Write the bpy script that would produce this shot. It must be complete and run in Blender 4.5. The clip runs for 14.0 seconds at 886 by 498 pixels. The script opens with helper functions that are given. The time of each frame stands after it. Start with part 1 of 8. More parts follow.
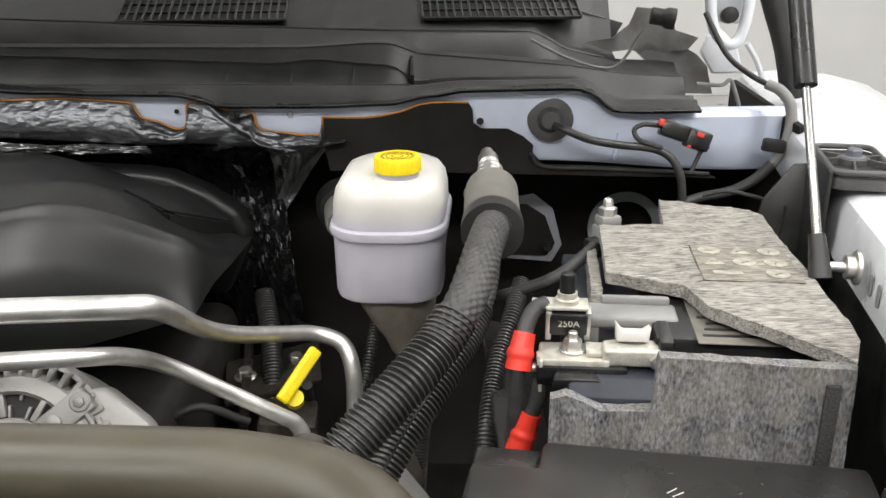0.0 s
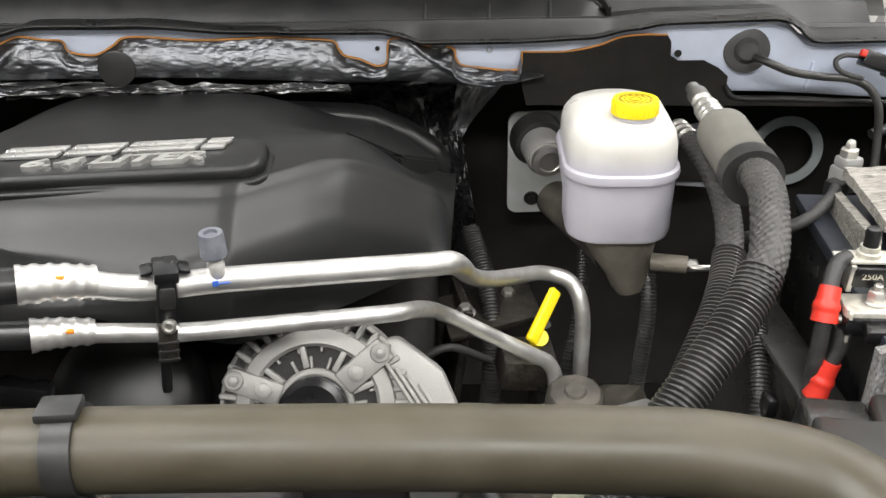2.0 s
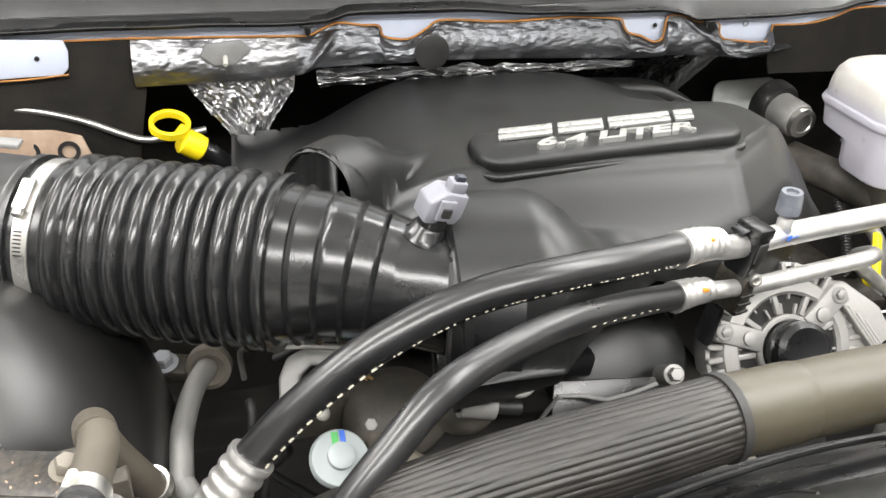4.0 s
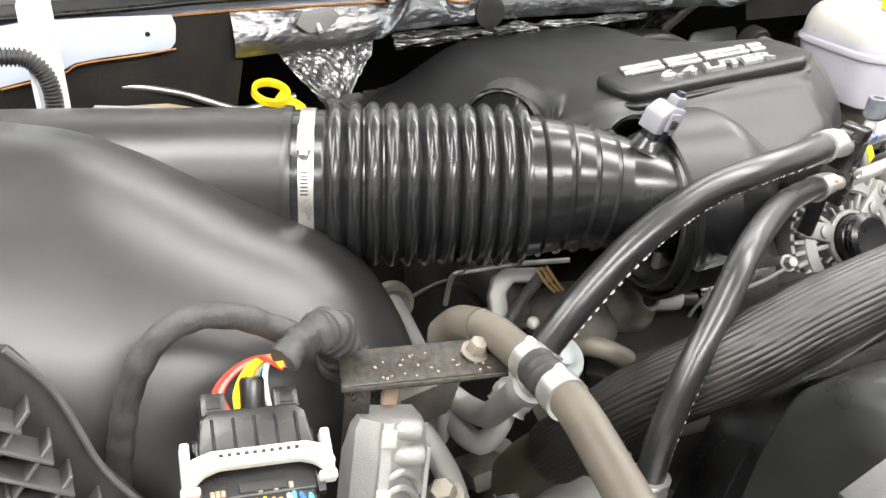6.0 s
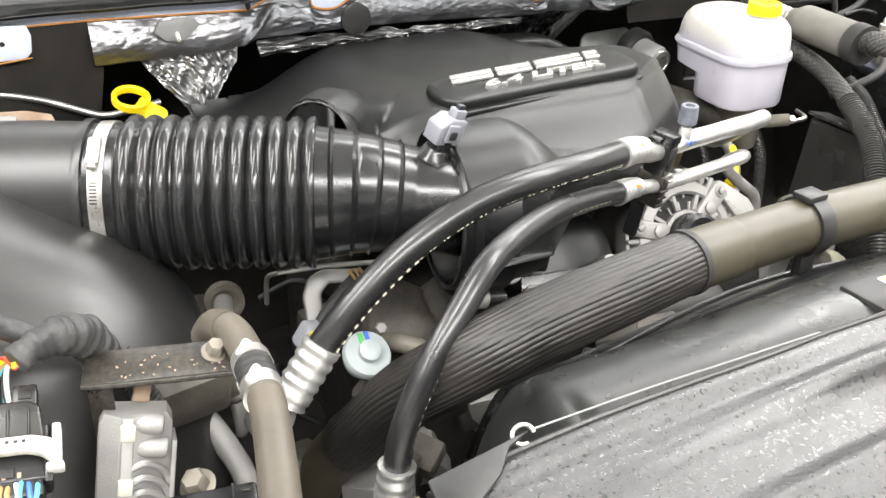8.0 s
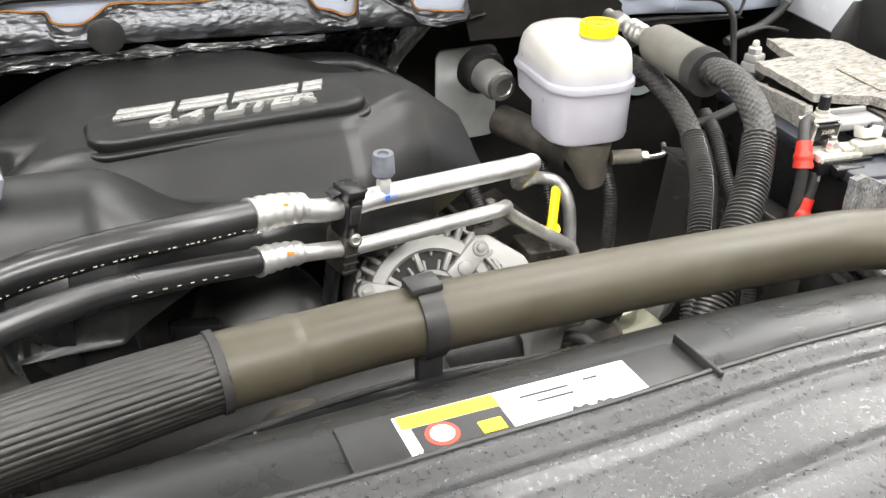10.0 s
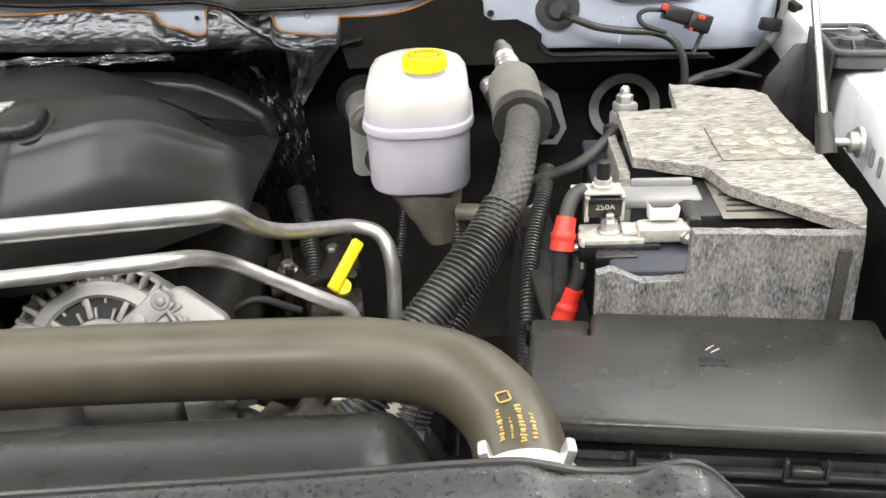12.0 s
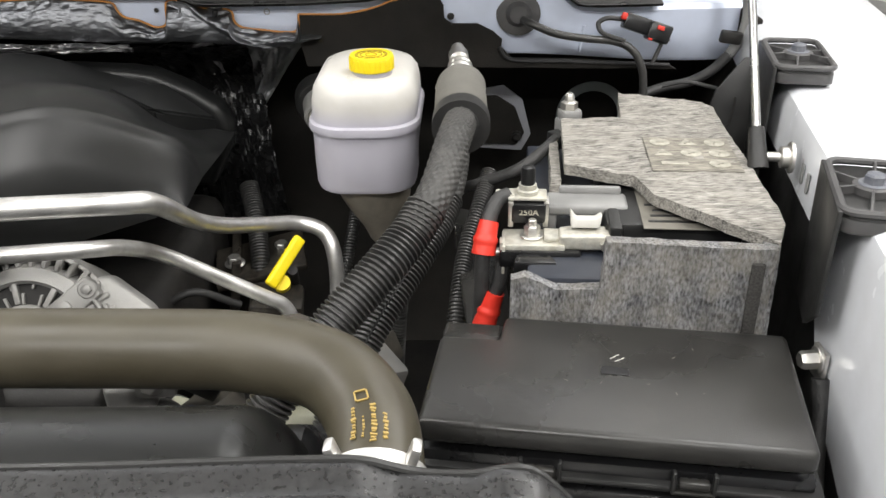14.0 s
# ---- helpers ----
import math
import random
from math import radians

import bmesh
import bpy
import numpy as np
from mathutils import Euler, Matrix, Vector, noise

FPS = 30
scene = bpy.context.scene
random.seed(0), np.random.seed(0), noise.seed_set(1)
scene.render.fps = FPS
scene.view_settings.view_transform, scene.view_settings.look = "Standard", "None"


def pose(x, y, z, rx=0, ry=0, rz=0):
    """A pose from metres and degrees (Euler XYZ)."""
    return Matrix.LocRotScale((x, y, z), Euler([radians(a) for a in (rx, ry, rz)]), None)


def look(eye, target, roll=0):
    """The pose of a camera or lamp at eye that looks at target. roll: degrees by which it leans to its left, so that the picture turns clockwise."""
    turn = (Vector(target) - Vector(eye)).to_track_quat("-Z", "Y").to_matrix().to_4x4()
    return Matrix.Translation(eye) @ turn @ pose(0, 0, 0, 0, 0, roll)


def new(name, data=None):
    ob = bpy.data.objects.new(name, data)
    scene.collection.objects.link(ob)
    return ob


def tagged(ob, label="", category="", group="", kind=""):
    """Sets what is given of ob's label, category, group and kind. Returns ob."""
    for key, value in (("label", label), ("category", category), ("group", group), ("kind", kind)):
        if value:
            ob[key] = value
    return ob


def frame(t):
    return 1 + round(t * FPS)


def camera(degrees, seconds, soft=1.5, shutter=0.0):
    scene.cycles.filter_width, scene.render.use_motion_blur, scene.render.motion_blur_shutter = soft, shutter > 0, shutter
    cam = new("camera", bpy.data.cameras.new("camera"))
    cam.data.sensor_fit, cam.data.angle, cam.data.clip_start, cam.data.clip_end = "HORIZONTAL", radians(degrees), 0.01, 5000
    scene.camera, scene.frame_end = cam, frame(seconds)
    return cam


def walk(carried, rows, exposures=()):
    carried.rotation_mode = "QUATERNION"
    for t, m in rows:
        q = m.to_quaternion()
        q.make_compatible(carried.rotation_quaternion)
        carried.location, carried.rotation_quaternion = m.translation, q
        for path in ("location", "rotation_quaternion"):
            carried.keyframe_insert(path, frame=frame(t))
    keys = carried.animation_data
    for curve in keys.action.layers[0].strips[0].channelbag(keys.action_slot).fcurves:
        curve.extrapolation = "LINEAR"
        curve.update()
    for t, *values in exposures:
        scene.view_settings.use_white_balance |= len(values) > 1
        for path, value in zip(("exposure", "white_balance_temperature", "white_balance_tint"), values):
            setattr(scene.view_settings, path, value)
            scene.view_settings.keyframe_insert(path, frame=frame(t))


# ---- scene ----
cam = camera(52.5, 14.0)
PATH = [
    (0, (0.035, 0.027, 1.534), (-0.014, 1.899, 0.83), -0.3),
    (0.5, (0.053, 0.071, 1.538), (0.025, 1.907, 0.746), -0.4),
    (1, (0.025, 0.105, 1.532), (0.005, 1.917, 0.686), -0.5),
    (1.2, (-0.009, 0.114, 1.529), (-0.043, 1.922, 0.673), -0.8),
    (1.5, (-0.105, 0.097, 1.562), (-0.117, 1.886, 0.668), -0.5),
    (2, (-0.238, 0.025, 1.598), (-0.29, 1.8, 0.677), -1.1),
    (2.5, (-0.382, -0.029, 1.601), (-0.384, 1.741, 0.67), -1.1),
    (3, (-0.552, -0.011, 1.591), (-0.471, 1.75, 0.647), -0.8),
    (3.5, (-0.724, -0.001, 1.597), (-0.53, 1.746, 0.644), -0.2),
    (4, (-0.916, 0.021, 1.613), (-0.554, 1.74, 0.656), 0.9),
    (4.2, (-0.995, 0.027, 1.625), (-0.561, 1.727, 0.665), 0.7),
    (6.3, (-1.283, 0.002, 1.592), (-0.555, 1.596, 0.627), 1.3),
    (6.5, (-1.276, -0.019, 1.589), (-0.545, 1.575, 0.628), 1.4),
    (7, (-1.257, -0.072, 1.605), (-0.524, 1.525, 0.649), 1.3),
    (7.5, (-1.209, -0.099, 1.632), (-0.484, 1.494, 0.663), 1.0),
    (8, (-1.122, -0.1, 1.639), (-0.402, 1.482, 0.65), 1.0),
    (8.5, (-1.006, -0.091, 1.634), (-0.285, 1.487, 0.639), 1.0),
    (9, (-0.895, -0.08, 1.626), (-0.175, 1.495, 0.627), 1.2),
    (9.2, (-0.85, -0.076, 1.621), (-0.14, 1.504, 0.621), 1.2),
    (11.3, (-0.244, -0.093, 1.618), (-0.092, 1.654, 0.657), -2.2),
    (11.5, (-0.169, -0.077, 1.602), (-0.079, 1.677, 0.645), -2.4),
    (12, (-0.039, -0.039, 1.579), (-0.024, 1.721, 0.63), -2.5),
    (12.5, (0.027, -0.032, 1.573), (0.017, 1.731, 0.628), -0.8),
    (13, (0.067, -0.045, 1.577), (0.041, 1.716, 0.629), -1.0),
    (13.5, (0.074, -0.047, 1.577), (0.056, 1.715, 0.629), -1.0),
    (14, (0.045, -0.042, 1.575), (0.039, 1.722, 0.633), -0.6),
]
walk(cam, [(t, look(eye, target, roll)) for t, eye, target, roll in PATH],
     exposures=((0, -0.62), (1, -0.62), (1.5, -0.33), (2, -0.28), (3, -0.18), (3.5, 0.02), (4.2, 0.3), (6.3, 0.42), (7.5, 0.47), (9.2, 0.3), (11.5, -0.08), (12.5, -0.17), (13, -0.33), (13.5, -0.5), (14, -0.58)))

# ---- world and light ----
world = bpy.data.worlds.new("workshop_air")
scene.world = world
world.use_nodes = True
world.node_tree.nodes["Background"].inputs[0].default_value = (0.86, 0.93, 1.0, 1)
world.node_tree.nodes["Background"].inputs[1].default_value = 0.25


def area_lamp(eye, target, width, length, power, colour=(1, 0.983, 0.963)):
    data = bpy.data.lights.new("ceiling_tube", "AREA")
    data.shape, data.size, data.size_y, data.energy, data.color = "RECTANGLE", width, length, power, colour
    ob = new("ceiling_tube_lamp", data)
    ob.matrix_world = look(eye, target)
    return ob


area_lamp((-0.5, -2.4, 3.9), (-0.5, -2.0, 0), 3.6, 0.7, 230)
area_lamp((-2.7, -0.3, 3.9), (-2.5, -0.2, 0), 0.7, 3.6, 150)
area_lamp((1.9, -0.3, 3.9), (1.8, -0.2, 0), 0.7, 3.6, 170)
area_lamp((3.4, 2.6, 3.9), (3.4, 2.6, 0), 0.7, 3.6, 170)
area_lamp((1.6, 2.5, 3.9), (1.6, 2.5, 0), 2.6, 0.35, 60)
area_lamp((-3.6, 2.6, 3.9), (-3.6, 2.6, 0), 0.7, 3.6, 150)


# ---- materials ----
def surf(name, base, rough=0.5, metal=0.0, var=0.15, scale=30, bump=0.05, bscale=400, dust=None, dscale=12, damt=0.4,
         spec=0.5, coat=0.0, sss=0.0, stretch=(1, 1, 1), rvar=0.1, trans=0.0, lvar=0.0, lscale=30):
    """A surface with variation at two scales, fine relief and, where wanted, patchy dust."""
    m = bpy.data.materials.new(name)
    m.use_nodes = True
    nt = m.node_tree
    N, L = nt.nodes, nt.links
    p = N["Principled BSDF"]
    tc = N.new("ShaderNodeTexCoord")
    mp = N.new("ShaderNodeMapping")
    mp.inputs["Scale"].default_value = stretch
    L.new(tc.outputs["Object"], mp.inputs["Vector"])
    n1 = N.new("ShaderNodeTexNoise")
    n1.inputs["Scale"].default_value, n1.inputs["Detail"].default_value = scale, 6
    n2 = N.new("ShaderNodeTexNoise")
    n2.inputs["Scale"].default_value, n2.inputs["Detail"].default_value = bscale, 4
    L.new(mp.outputs[0], n1.inputs["Vector"])
    L.new(mp.outputs[0], n2.inputs["Vector"])
    mr = N.new("ShaderNodeMapRange")
    mr.inputs["From Min"].default_value, mr.inputs["From Max"].default_value = 0.3, 0.7
    mr.inputs["To Min"].default_value, mr.inputs["To Max"].default_value = 1 - var, 1 + var
    L.new(n1.outputs["Fac"], mr.inputs["Value"])
    mx = N.new("ShaderNodeVectorMath")
    mx.operation = "SCALE"
    mx.inputs[0].default_value = base[:3]
    L.new(mr.outputs[0], mx.inputs["Scale"])
    colour = mx.outputs[0]
    if lvar:
        n4 = N.new("ShaderNodeTexNoise")
        n4.inputs["Scale"].default_value, n4.inputs["Detail"].default_value = lscale, 5
        L.new(mp.outputs[0], n4.inputs["Vector"])
        m4 = N.new("ShaderNodeMapRange")
        m4.inputs["From Min"].default_value, m4.inputs["From Max"].default_value = 0.35, 0.65
        m4.inputs["To Min"].default_value, m4.inputs["To Max"].default_value = 1 - lvar, 1 + lvar
        L.new(n4.outputs["Fac"], m4.inputs["Value"])
        mx4 = N.new("ShaderNodeVectorMath")
        mx4.operation = "SCALE"
        L.new(colour, mx4.inputs[0])
        L.new(m4.outputs[0], mx4.inputs["Scale"])
        colour = mx4.outputs[0]
    if dust:
        n3 = N.new("ShaderNodeTexNoise")
        n3.inputs["Scale"].default_value, n3.inputs["Detail"].default_value = dscale, 8
        n3.inputs["Roughness"].default_value = 0.65
        L.new(tc.outputs["Object"], n3.inputs["Vector"])
        m3 = N.new("ShaderNodeMapRange")
        m3.inputs["From Min"].default_value, m3.inputs["From Max"].default_value = 0.4, 0.75
        m3.inputs["To Max"].default_value = damt
        L.new(n3.outputs["Fac"], m3.inputs["Value"])
        dm = N.new("ShaderNodeMix")
        dm.data_type = "RGBA"
        dm.inputs["B"].default_value = (*dust, 1)
        L.new(m3.outputs[0], dm.inputs["Factor"])
        L.new(colour, dm.inputs["A"])
        colour = dm.outputs["Result"]
    L.new(colour, p.inputs["Base Color"])
    rr = N.new("ShaderNodeMapRange")
    rr.inputs["From Min"].default_value, rr.inputs["From Max"].default_value = 0.3, 0.7
    rr.inputs["To Min"].default_value, rr.inputs["To Max"].default_value = max(rough - rvar, 0.02), min(rough + rvar, 1)
    L.new(n1.outputs["Fac"], rr.inputs["Value"])
    L.new(rr.outputs[0], p.inputs["Roughness"])
    p.inputs["Metallic"].default_value = metal
    p.inputs["Specular IOR Level"].default_value = spec
    p.inputs["Coat Weight"].default_value = coat
    p.inputs["Transmission Weight"].default_value = trans
    if sss:
        p.inputs["Subsurface Weight"].default_value = sss
        p.inputs["Subsurface Radius"].default_value = (0.02, 0.02, 0.02)
        p.inputs["Subsurface Scale"].default_value = 1.0
    b = N.new("ShaderNodeBump")
    b.inputs["Strength"].default_value, b.inputs["Distance"].default_value = min(bump, 1), 0.001
    L.new(n2.outputs["Fac"], b.inputs["Height"])
    L.new(b.outputs[0], p.inputs["Normal"])
    return m


M = {}
M["plastic"] = surf("black_grained_plastic", (0.014, 0.014, 0.0138), 0.40, bump=0.12, bscale=900, dust=(0.06, 0.06, 0.056), damt=0.3, var=0.2)
M["lidplastic"] = surf("warm_grey_lid_plastic", (0.022, 0.0215, 0.020), 0.30, bump=0.15, bscale=900, dust=(0.05, 0.048, 0.043), damt=0.4, var=0.12, scale=9)
M["rod"] = surf("polished_rod", (0.40, 0.40, 0.39), 0.22, 0.95, var=0.05, bump=0.02)
M["sensor"] = surf("dull_grey_plug_plastic", (0.20, 0.20, 0.225), 0.42, var=0.08, bump=0.05)
M["cover"] = surf("engine_cover_plastic", (0.009, 0.0094, 0.0093), 0.36, bump=0.10, bscale=1300, var=0.08, scale=8, rvar=0.04, spec=0.4, dust=(0.026, 0.026, 0.025), damt=0.15)
M["airbox"] = surf("satin_moulded_plastic", (0.012, 0.0118, 0.0115), 0.34, bump=0.10, bscale=1200, var=0.12, scale=6, rvar=0.04, spec=0.65, dust=(0.035, 0.034, 0.032), damt=0.25)
M["satin"] = surf("satin_black_plastic", (0.008, 0.008, 0.0085), 0.30, bump=0.03, var=0.15, rvar=0.06)
M["gloss"] = surf("glossy_black_rubber", (0.011, 0.011, 0.0115), 0.21, bump=0.02, var=0.2, rvar=0.05, dust=(0.04, 0.04, 0.037), damt=0.15, dscale=25)
M["hose"] = surf("satin_hose_rubber", (0.014, 0.014, 0.0145), 0.29, bump=0.05, bscale=700, var=0.2, rvar=0.02, spec=0.6, dust=(0.04, 0.04, 0.038), damt=0.2, dscale=25)
M["shroud"] = surf("satin_shroud_plastic", (0.010, 0.0105, 0.0102), 0.30, bump=0.06, bscale=900, var=0.12, rvar=0.06, spec=0.36, dust=(0.03, 0.03, 0.028), damt=0.25)
M["cowlplastic"] = surf("faded_black_cowl_plastic", (0.030, 0.030, 0.031), 0.42, bump=0.12, bscale=900, var=0.2, scale=18, dust=(0.075, 0.074, 0.072), damt=0.45, dscale=9, lvar=0.2, lscale=20)
M["bracket"] = surf("dark_grey_bracket_plastic", (0.055, 0.054, 0.055), 0.5, bump=0.1, dust=(0.17, 0.165, 0.155), damt=0.3)
M["rubber"] = surf("dull_black_rubber", (0.016, 0.016, 0.016), 0.6, bump=0.1, dust=(0.07, 0.065, 0.06), damt=0.35)
M["greyrubber"] = surf("dusty_grey_rubber", (0.085, 0.08, 0.07), 0.62, bump=0.1, dust=(0.2, 0.19, 0.17), damt=0.4)
M["brown"] = surf("brown_grey_tube", (0.060, 0.053, 0.036), 0.42, bump=0.06, var=0.18, scale=14, dust=(0.036, 0.029, 0.014), damt=0.6, dscale=10)
M["heater"] = surf("taupe_rubber_hose", (0.075, 0.064, 0.048), 0.5, bump=0.1, var=0.2, dust=(0.15, 0.135, 0.11), damt=0.35)
M["braid"] = surf("black_braided_sleeve", (0.013, 0.012, 0.0108), 0.40, bump=0.3, bscale=1200, var=0.3, dust=(0.07, 0.064, 0.056), damt=0.3)
M["dark"] = surf("dark_dirty_metal", (0.011, 0.0105, 0.010), 0.55, bump=0.3, dust=(0.05, 0.046, 0.04), damt=0.55, spec=0.4, scale=20)
M["sound"] = surf("black_sound_mat", (0.014, 0.013, 0.0115), 0.8, bump=0.3, dust=(0.04, 0.036, 0.03), damt=0.5, spec=0.2)
M["white"] = surf("white_body_paint", (0.80, 0.82, 0.86), 0.25, bump=0.0, var=0.02, coat=0.6, rvar=0.03, dust=(0.55, 0.54, 0.5), damt=0.25, dscale=9)
M["primer"] = surf("pale_blue_white_paint", (0.66, 0.72, 0.86), 0.35, bump=0.02, var=0.04, rvar=0.04, dust=(0.5, 0.52, 0.56), damt=0.3, dscale=10)
M["greyplast"] = surf("grey_plastic", (0.22, 0.22, 0.215), 0.5, bump=0.08, dust=(0.32, 0.31, 0.29), damt=0.3)
M["alu"] = surf("bright_aluminium", (0.78, 0.77, 0.75), 0.38, 0.85, var=0.12, bump=0.08, bscale=250, rvar=0.09, dust=(0.36, 0.34, 0.30), damt=0.45, dscale=45)
M["cast"] = surf("cast_aluminium", (0.36, 0.355, 0.34), 0.52, 0.45, var=0.2, bump=0.5, bscale=700, dust=(0.17, 0.16, 0.14), damt=0.45, dscale=30)
M["steel"] = surf("zinc_steel", (0.60, 0.59, 0.56), 0.35, 0.9, var=0.2, bump=0.1, dust=(0.3, 0.27, 0.22), damt=0.3)
M["grime"] = surf("grimy_cast_iron", (0.22, 0.20, 0.165), 0.55, 0.3, var=0.25, bump=0.4, bscale=500, dust=(0.10, 0.085, 0.06), damt=0.6, dscale=25)
M["zinc"] = surf("dull_pale_zinc", (0.56, 0.55, 0.49), 0.5, 0.45, var=0.2, scale=120, bump=0.4, bscale=500, dust=(0.30, 0.25, 0.16), damt=0.45, dscale=90)
M["rusty"] = surf("dirty_black_steel", (0.014, 0.013, 0.011), 0.36, 0.1, var=0.3, bump=0.3, dust=(0.12, 0.10, 0.075), damt=0.45, dscale=170)
M["yellow"] = surf("yellow_plastic", (0.88, 0.68, 0.01), 0.4, var=0.05, bump=0.05, rvar=0.05)
M["darkyellow"] = surf("shaded_embossed_yellow", (0.30, 0.22, 0.012), 0.5, var=0.1, bump=0.05)
M["red"] = surf("red_rubber", (0.72, 0.035, 0.02), 0.42, var=0.12, bump=0.05, dust=(0.3, 0.05, 0.03), damt=0.3)
M["tank"] = surf("milky_polyethylene", (0.60, 0.585, 0.555), 0.36, var=0.04, bump=0.05, bscale=200, sss=0.5, dust=(0.46, 0.42, 0.34), damt=0.3, dscale=18)
M["tanplate"] = surf("stained_tan_board", (0.30, 0.20, 0.13), 0.6, var=0.2, bump=0.1, dust=(0.36, 0.33, 0.28), damt=0.5, dscale=30)
M["amber"] = surf("aged_green_polyethylene", (0.42, 0.42, 0.32), 0.38, var=0.08, bump=0.04, sss=0.35, dust=(0.33, 0.32, 0.22), damt=0.3)
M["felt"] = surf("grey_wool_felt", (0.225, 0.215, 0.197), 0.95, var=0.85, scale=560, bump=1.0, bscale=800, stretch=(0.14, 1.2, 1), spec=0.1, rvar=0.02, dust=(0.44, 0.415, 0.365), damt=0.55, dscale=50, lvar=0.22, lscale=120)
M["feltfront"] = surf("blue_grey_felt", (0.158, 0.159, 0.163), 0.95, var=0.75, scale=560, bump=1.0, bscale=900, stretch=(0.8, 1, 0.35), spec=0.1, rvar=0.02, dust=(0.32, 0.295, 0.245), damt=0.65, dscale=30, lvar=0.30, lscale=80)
M["feltdark"] = surf("dark_felt_binding", (0.055, 0.053, 0.05), 0.95, var=0.4, scale=500, bump=1.0, bscale=700, spec=0.1, rvar=0.02)
M["labelfelt"] = surf("worn_translucent_film", (0.215, 0.200, 0.168), 0.75, var=0.6, scale=420, bump=0.7, bscale=800, stretch=(0.2, 1.2, 1), lvar=0.2, lscale=90)
M["foam"] = surf("grey_foam_sleeve", (0.15, 0.145, 0.13), 0.85, var=0.12, bump=0.5, bscale=600, spec=0.2)
M["corrug"] = surf("ribbed_black_conduit", (0.034, 0.034, 0.033), 0.36, var=0.2, bump=0.05, dust=(0.13, 0.125, 0.115), damt=0.5)
M["mesh"] = surf("woven_grey_sleeve", (0.040, 0.039, 0.037), 0.55, var=0.25, bump=0.4, bscale=1200, dust=(0.12, 0.117, 0.108), damt=0.4, dscale=50)
M["ivory"] = surf("ivory_plastic", (0.62, 0.605, 0.56), 0.45, var=0.06, bump=0.05, dust=(0.42, 0.39, 0.33), damt=0.3, dscale=40)
M["greyconn"] = surf("light_grey_plastic", (0.34, 0.35, 0.38), 0.42, var=0.08, bump=0.05, dust=(0.28, 0.27, 0.25), damt=0.3)
M["tape"] = surf("wrinkled_cloth_tape", (0.03, 0.03, 0.03), 0.55, var=0.3, bump=0.7, bscale=350, dust=(0.09, 0.086, 0.08), damt=0.4, dscale=30)
M["sealer"] = surf("orange_brown_sealer", (0.45, 0.2, 0.05), 0.6, var=0.3, bump=0.2)
M["paper"] = surf("white_label_film", (0.83, 0.83, 0.82), 0.4, var=0.02, bump=0.0)
M["labelyellow"] = surf("yellow_print", (0.85, 0.68, 0.02), 0.4, var=0.03, bump=0.0)
M["labelblack"] = surf("black_print", (0.02, 0.02, 0.02), 0.45, var=0.03, bump=0.0)
M["labelred"] = surf("red_print", (0.6, 0.05, 0.03), 0.45, var=0.03, bump=0.0)
M["labelgrey"] = surf("faded_grey_print", (0.17, 0.16, 0.135), 0.8, var=0.3, bump=0.1)
M["faded"] = surf("faded_pale_print", (0.46, 0.435, 0.35), 0.7, var=0.2, bump=0.05)
M["worn"] = surf("worn_pale_print", (0.33, 0.315, 0.265), 0.8, var=0.35, scale=90, bump=0.1)
M["endgrey"] = surf("dusty_grey_moulding", (0.13, 0.128, 0.12), 0.55, var=0.2, bump=0.15, dust=(0.27, 0.26, 0.235), damt=0.5, dscale=25)
M["gold"] = surf("gold_print", (0.36, 0.255, 0.075), 0.5, var=0.1, bump=0.0)
M["chrome"] = surf("brushed_letter_metal", (0.72, 0.72, 0.70), 0.3, 0.85, var=0.06, bump=0.05)
M["dusty"] = surf("dusty_dark_engine_part", (0.045, 0.041, 0.034), 0.6, var=0.3, bump=0.3, bscale=300, dust=(0.17, 0.15, 0.12), damt=0.6, dscale=22)
M["panel"] = surf("speckled_black_panel", (0.019, 0.019, 0.0195), 0.32, var=0.35, scale=300, bump=0.16, bscale=380, spec=0.6, dust=(0.09, 0.088, 0.085), damt=0.16, dscale=260, rvar=0.10, lvar=0.25, lscale=14)
M["concrete"] = surf("pale_workshop_floor", (0.62, 0.61, 0.59), 0.35, var=0.06, scale=3, bump=0.05)
M["wall"] = surf("white_painted_wall", (0.78, 0.78, 0.77), 0.7, var=0.03, scale=2, bump=0.05)
M["green"] = surf("green_mark", (0.1, 0.45, 0.12), 0.5, var=0.05)
M["blue"] = surf("blue_mark", (0.05, 0.15, 0.6), 0.5, var=0.05)
M["orange"] = surf("orange_mark", (0.85, 0.25, 0.02), 0.5, var=0.05)
M["teal"] = surf("teal_wire", (0.1, 0.45, 0.5), 0.45, var=0.05)
M["pink"] = surf("pink_wire", (0.75, 0.22, 0.18), 0.45, var=0.05)
M["tan"] = surf("tan_wire", (0.4, 0.25, 0.1), 0.45, var=0.05)
M["bluegrey"] = surf("dark_blue_plastic", (0.022, 0.026, 0.036), 0.42, var=0.08, dust=(0.07, 0.07, 0.075), damt=0.3)
M["flangegrey"] = surf("light_grey_flange", (0.62, 0.64, 0.62), 0.4, var=0.08, bump=0.05, dust=(0.3, 0.29, 0.26), damt=0.3)
M["capgrey"] = surf("dusty_grey_cap", (0.10, 0.108, 0.13), 0.5, var=0.25, dust=(0.3, 0.3, 0.3), damt=0.4, dscale=60)
M["palegrey"] = surf("pale_grey_cap", (0.38, 0.42, 0.42), 0.45, var=0.08)


